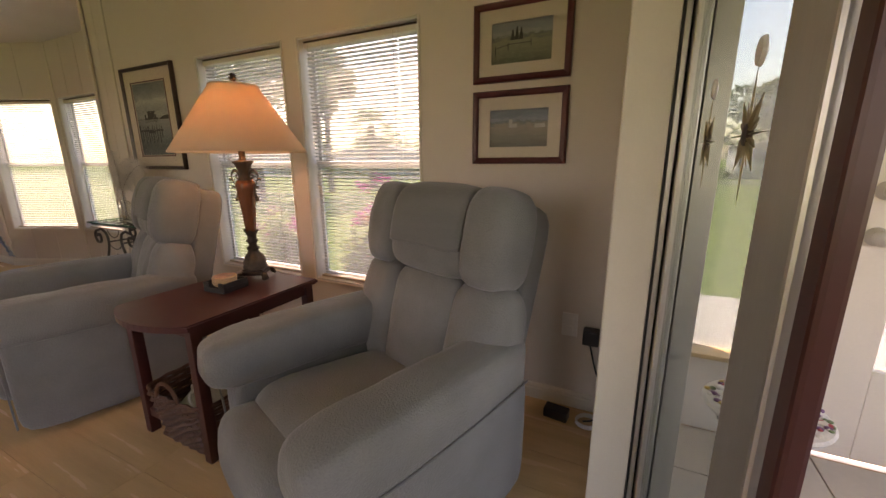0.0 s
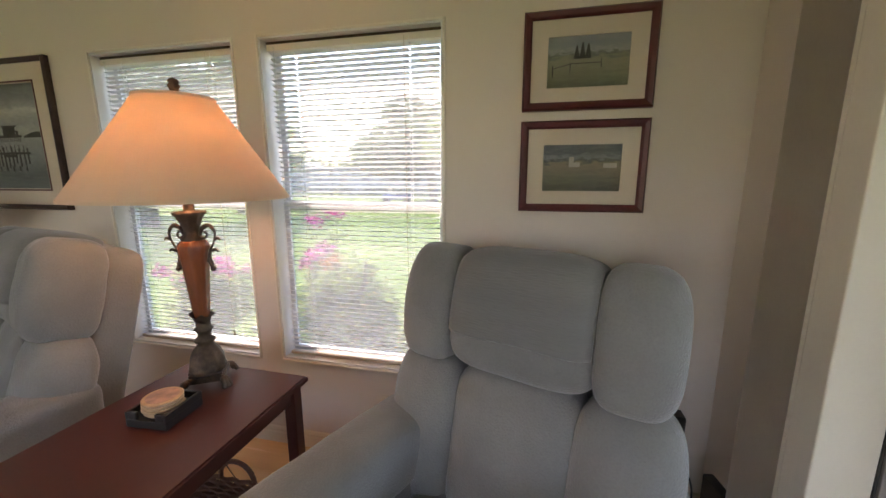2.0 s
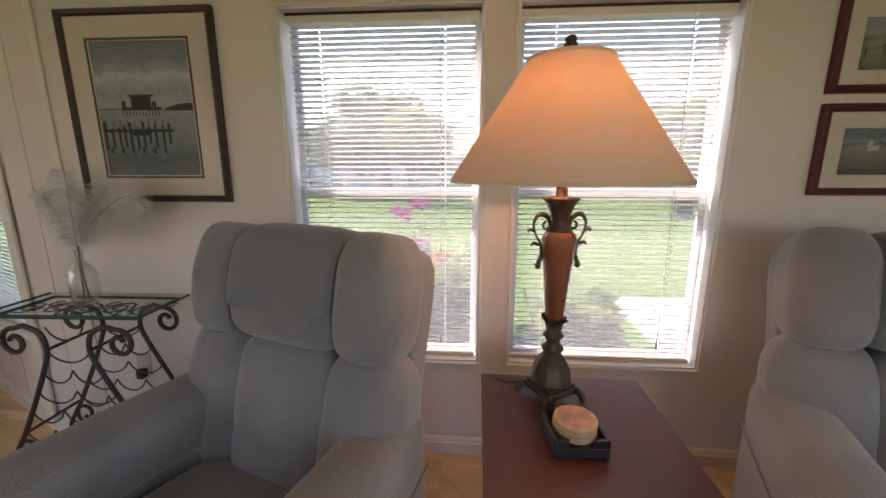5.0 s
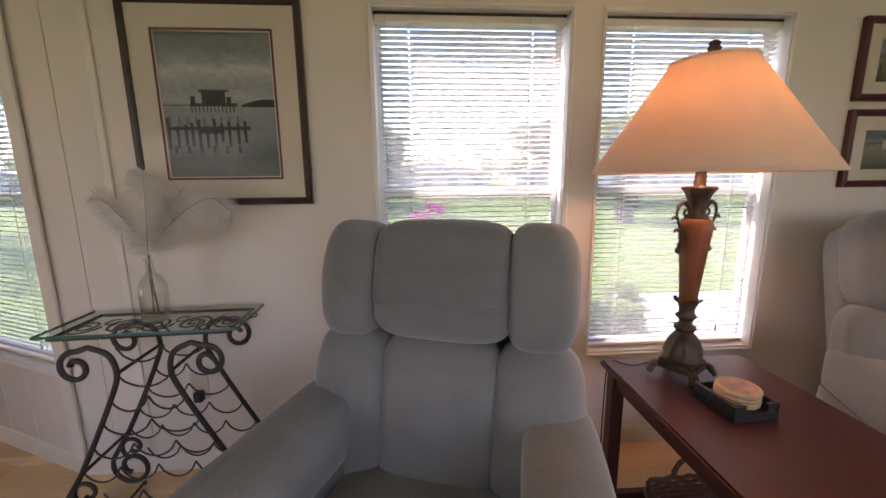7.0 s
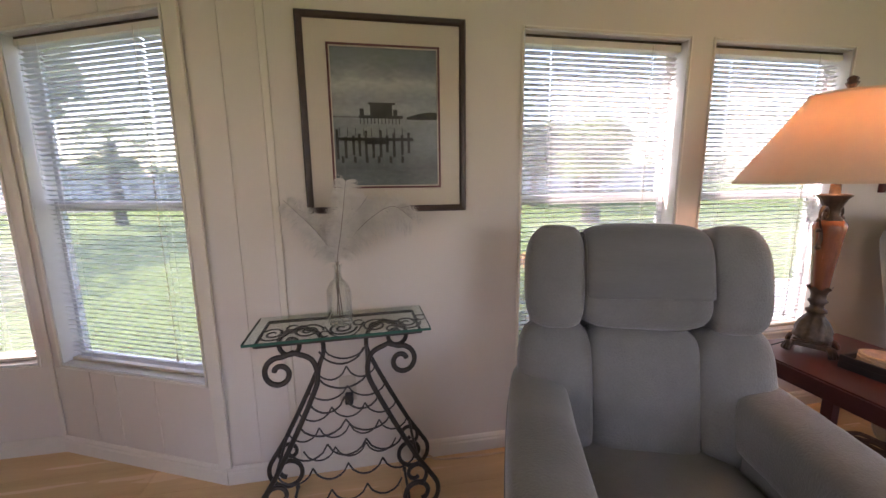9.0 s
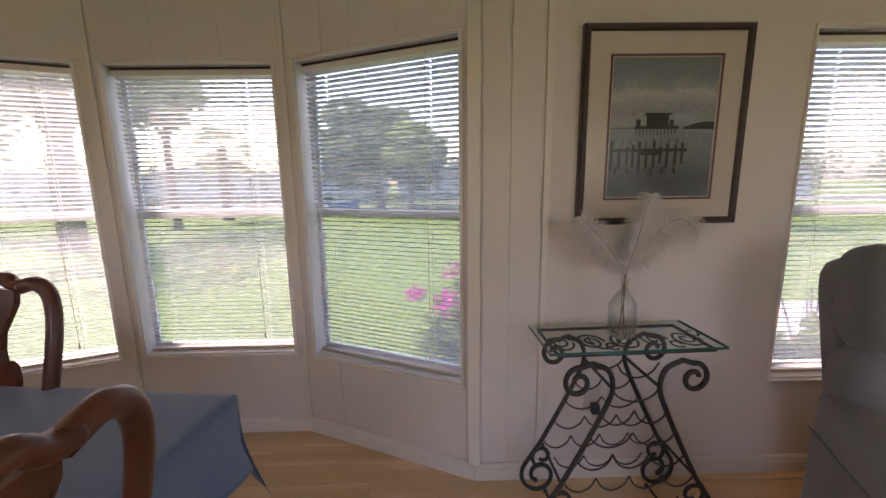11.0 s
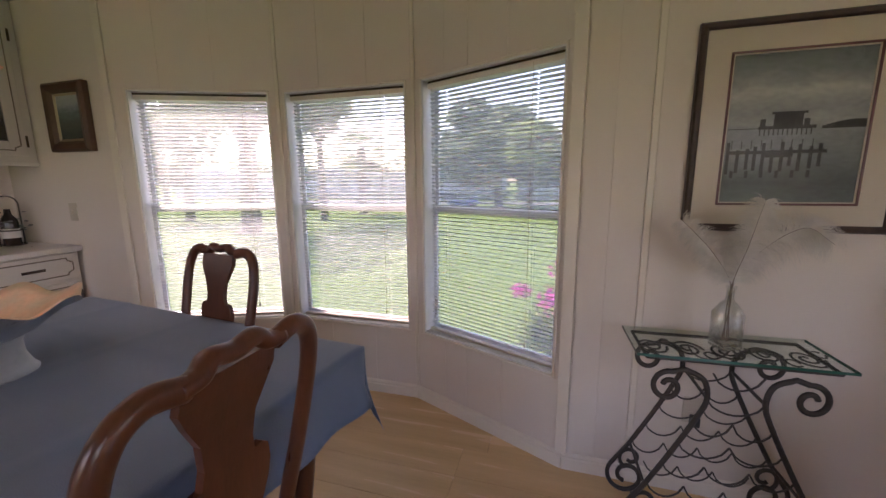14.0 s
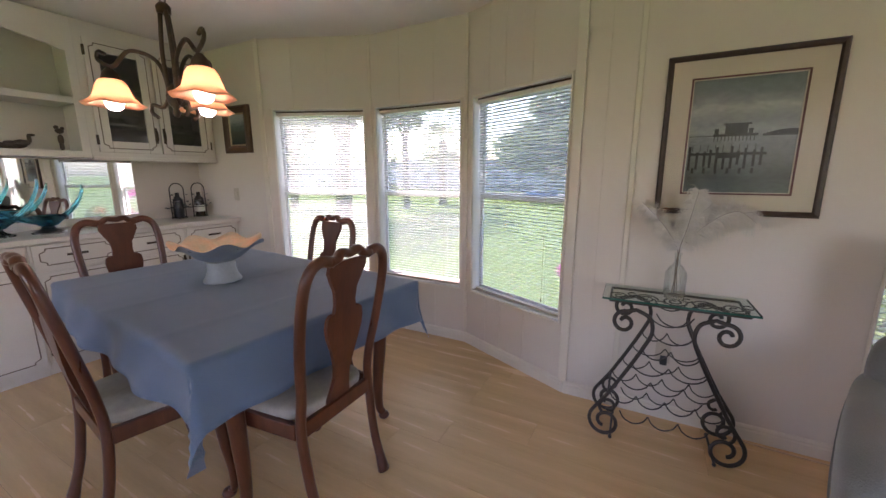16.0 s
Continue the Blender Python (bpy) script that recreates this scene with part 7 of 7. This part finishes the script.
def bush(x, y, w, h, seed, label, n=2400, leaf=0.045, flowers=0, fmat=PINKF, mat=LEAFL):
    rnd = random.Random(seed)
    t = thing("bush", pose(x, y, GROUND), label, "bush", "bushes by the house")
    for k in range(7):
        a = rnd.uniform(0, 6.283)
        bm = bmesh.new()
        e = Vector((math.cos(a) * w * 0.6, math.sin(a) * w * 0.5, h * rnd.uniform(0.7, 1.0)))
        tube(bm, curve((0, 0, -0.05), e * 0.5 + Vector((0, 0, h * 0.1)), e, steps=4), [0.012] * 4 + [0.008] * 5, 5)
        part("stem", bm, BARK, t)
    vs, fs = [], []
    for k in range(9):
        c = Vector((rnd.uniform(-0.6, 0.6) * w, rnd.uniform(-0.5, 0.5) * w, h * rnd.uniform(0.3, 0.85)))
        v, f = leaves(rnd, n // 9, c, (w * 0.42, w * 0.42, h * 0.28), leaf, 0.4)
        fs += [tuple(i + len(vs) for i in q) for q in f]
        vs += v
    mesh_from("foliage", vs, fs, mat, t)
    for k in range(flowers):
        c = Vector((rnd.uniform(-0.8, 0.8) * w, rnd.uniform(-0.7, 0.5) * w, h * rnd.uniform(0.75, 1.12)))
        v, f = leaves(rnd, 60, c, (0.11, 0.11, 0.08), 0.028, 0.2)
        mesh_from("flower_cluster", v, f, fmat, t)


tree(-8.2, 30, 2.3, 4.5, 4.9, 0.38, 3, "broad dense oak with a stout trunk on the lawn", n=11000, forks=8, leaf=0.34)
palm(-5.35, 22.5, 4.2, 0.16, 4, "slim young palm in front of the oak", fronds=44, ln=1.6)
tree(-15.6, 12.8, 3.6, 3.0, 3.6, 0.42, 5, "tall open-crowned tree by the bay", n=2000, forks=6, leaf=0.2)
tree(-22.5, 16, 3.0, 2.5, 3.0, 0.26, 6, "twin-limbed tree beyond the bay", n=1400, leaf=0.24)
tree(-15.7, 18, 4.2, 2.2, 3.2, 0.2, 8, "straight-trunked lawn tree with a loose crown", n=1900, leaf=0.2)
palm(-15.5, 22, 4.0, 0.24, 9, "feathery palm beside the lawn tree", fronds=46, ln=1.6)
tree(9.3, 29, 2.3, 3.2, 3.6, 0.3, 10, "rounded dark green tree across the lawn", n=4600)
tree(14.2, 31, 2.6, 3.6, 3.6, 0.3, 11, "broad tree beside the far lane", n=4200)
tree(-38, 27, 2.0, 2.4, 2.4, 0.3, 12, "small spreading tree at the lawn's edge", n=2000)
palm(6.6, 16.5, 3.4, 0.36, 13, "thick-trunked cabbage palm outside the sunroom", fronds=52, ln=1.8)
palm(10.2, 22, 3.6, 0.28, 15, "cabbage palm on the lawn by the lane", ln=1.7)
bush(-1.95, 3.25, 0.44, 1.36, 20, "leafy green croton bush with orange leaves under the window", n=4200, flowers=2, fmat=ORANGE, leaf=0.06)
bush(-1.22, 3.15, 0.42, 1.10, 24, "low leafy croton bush under the window", n=3200, flowers=2, fmat=ORANGE, leaf=0.055)
bush(-2.36, 3.62, 0.24, 1.48, 21, "flowering bougainvillea bush with magenta sprays", flowers=6, n=1100)
bush(-3.82, 3.72, 0.52, 1.12, 23, "rounded bougainvillea bush beside the bay window", flowers=9, n=4200)
tagged(part("pavement", boxes(((-4.0, 4.5, GROUND - 0.05), (-2.9, 5.8, GROUND + 0.03)), bevel=0.01), CONC), "pale concrete pad on the lawn", kind="structure")


FARPANE = material("far_window_pane", (0.13, 0.15, 0.17), 0.2)


def mobile_home(x, y, w, label, roof=0.0):
    h = thing("mobile_home", pose(x, y, GROUND), label, "house", "homes across the lane")
    SID = material("pale_siding", (0.44, 0.46, 0.48), 0.7, vary=0.05, scale=0.8)
    part("wall", boxes(((-w / 2, 0, 0), (w / 2, 4, 2.9))), SID, h)
    bm = bmesh.new()
    slab(bm, [(-w / 2 - 0.5, 2.8), (w / 2 + 0.5, 2.8), (0, 3.9)], 0, 4.8)
    bmesh.ops.transform(bm, matrix=Matrix.Translation((0, 4.4, 0)) @ Matrix.Rotation(radians(90), 4, "X"), verts=bm.verts)
    part("roof", bm, material("grey_roof", (0.30, 0.30, 0.31), 0.8, vary=0.08), h)
    k = int(w // 2.6)
    for i in range(k):
        u = -w / 2 + (i + 0.5) * w / k
        wi = part("window", boxes(((u - 0.55, -0.05, 1.2), (u + 0.55, 0.0, 2.25))), material("far_window_frame", (0.7, 0.7, 0.7), 0.5) if i == 0 and "far_window_frame" not in bpy.data.materials else bpy.data.materials["far_window_frame"], h)
        part("pane", boxes(((u - 0.48, -0.06, 1.27), (u + 0.48, -0.051, 2.18))), FARPANE, wi)


for i, (x, w) in enumerate(((-48, 15), (-31, 13), (-16.5, 14), (-1, 14), (15, 13), (31, 15))):
    mobile_home(x, 42 + (i % 2) * 1.5, w, "pale single-storey mobile home across the lane")
HEDGE = material("hedge_leaf", (0.05, 0.09, 0.03), 0.8, vary=0.4, scale=5)
rnd = random.Random(31)
vs, fs = [], []
for k in range(60):
    v, f = leaves(rnd, 80, (-45 + k * 1.25, 40 + rnd.uniform(-0.4, 0.4), GROUND + 0.5), (0.9, 0.5, 0.55), 0.14, 0.5)
    fs += [tuple(i + len(vs) for i in q) for q in f]
    vs += v
hd = mesh_from("hedge", vs, fs, HEDGE, None)
tagged(hd, "low clipped green hedge along the lane", "hedge", kind="stuff")
rnd = random.Random(41)
vs, fs = [], []
for k in range(70):
    v, f = leaves(rnd, 90, (-110 + k * 3.0 + rnd.uniform(-1, 1), 75 + rnd.uniform(-5, 5), GROUND + 3.0 + rnd.uniform(-1, 2)), (3.2, 2.5, 3.2), 0.7, 0.5)
    fs += [tuple(i + len(vs) for i in q) for q in f]
    vs += v
tagged(mesh_from("far_woods", vs, fs, LEAF, None), "distant line of dark green trees", "trees", kind="stuff")


def golf_cart(x, y, turn):
    c = thing("golf_cart", pose(x, y, GROUND, 0, 0, turn), "blue golf cart with a white roof parked by the lawn", "golf cart")
    BL = material("blue_cart_paint", (0.05, 0.14, 0.40), 0.3, vary=0.05)
    part("body", boxes(((-1.1, -0.55, 0.25), (1.1, 0.55, 0.62)), ((0.55, -0.5, 0.6), (1.1, 0.5, 0.9)), bevel=0.06), BL, c)
    part("seat", boxes(((-0.5, -0.5, 0.62), (0.1, 0.5, 0.8)), ((-0.6, -0.5, 0.75), (-0.45, 0.5, 1.2)), bevel=0.04), WHITEP, c)
    part("roof", boxes(((-0.9, -0.6, 1.75), (0.8, 0.6, 1.82)), bevel=0.03), WHITEP, c)
    for sx, sy in ((-0.8, -0.52), (-0.8, 0.52), (0.7, -0.52), (0.7, 0.52)):
        bm = bmesh.new()
        tube(bm, [(sx, sy, 0.6), (sx, sy, 1.76)], 0.02, 6)
        part("post", bm, BLACKP, c)
        bm = bmesh.new()
        lathe(bm, [(0.0, -0.09), (0.12, -0.09), (0.2, -0.08), (0.225, -0.04), (0.225, 0.04), (0.2, 0.08), (0.12, 0.09), (0.0, 0.09)], 20)
        bmesh.ops.transform(bm, matrix=pose(sx * 1.0, sy, 0.225, 90), verts=bm.verts)
        part("wheel", bm, RUBBER, c, smooth=True)


golf_cart(-10.6, 28.5, 10)
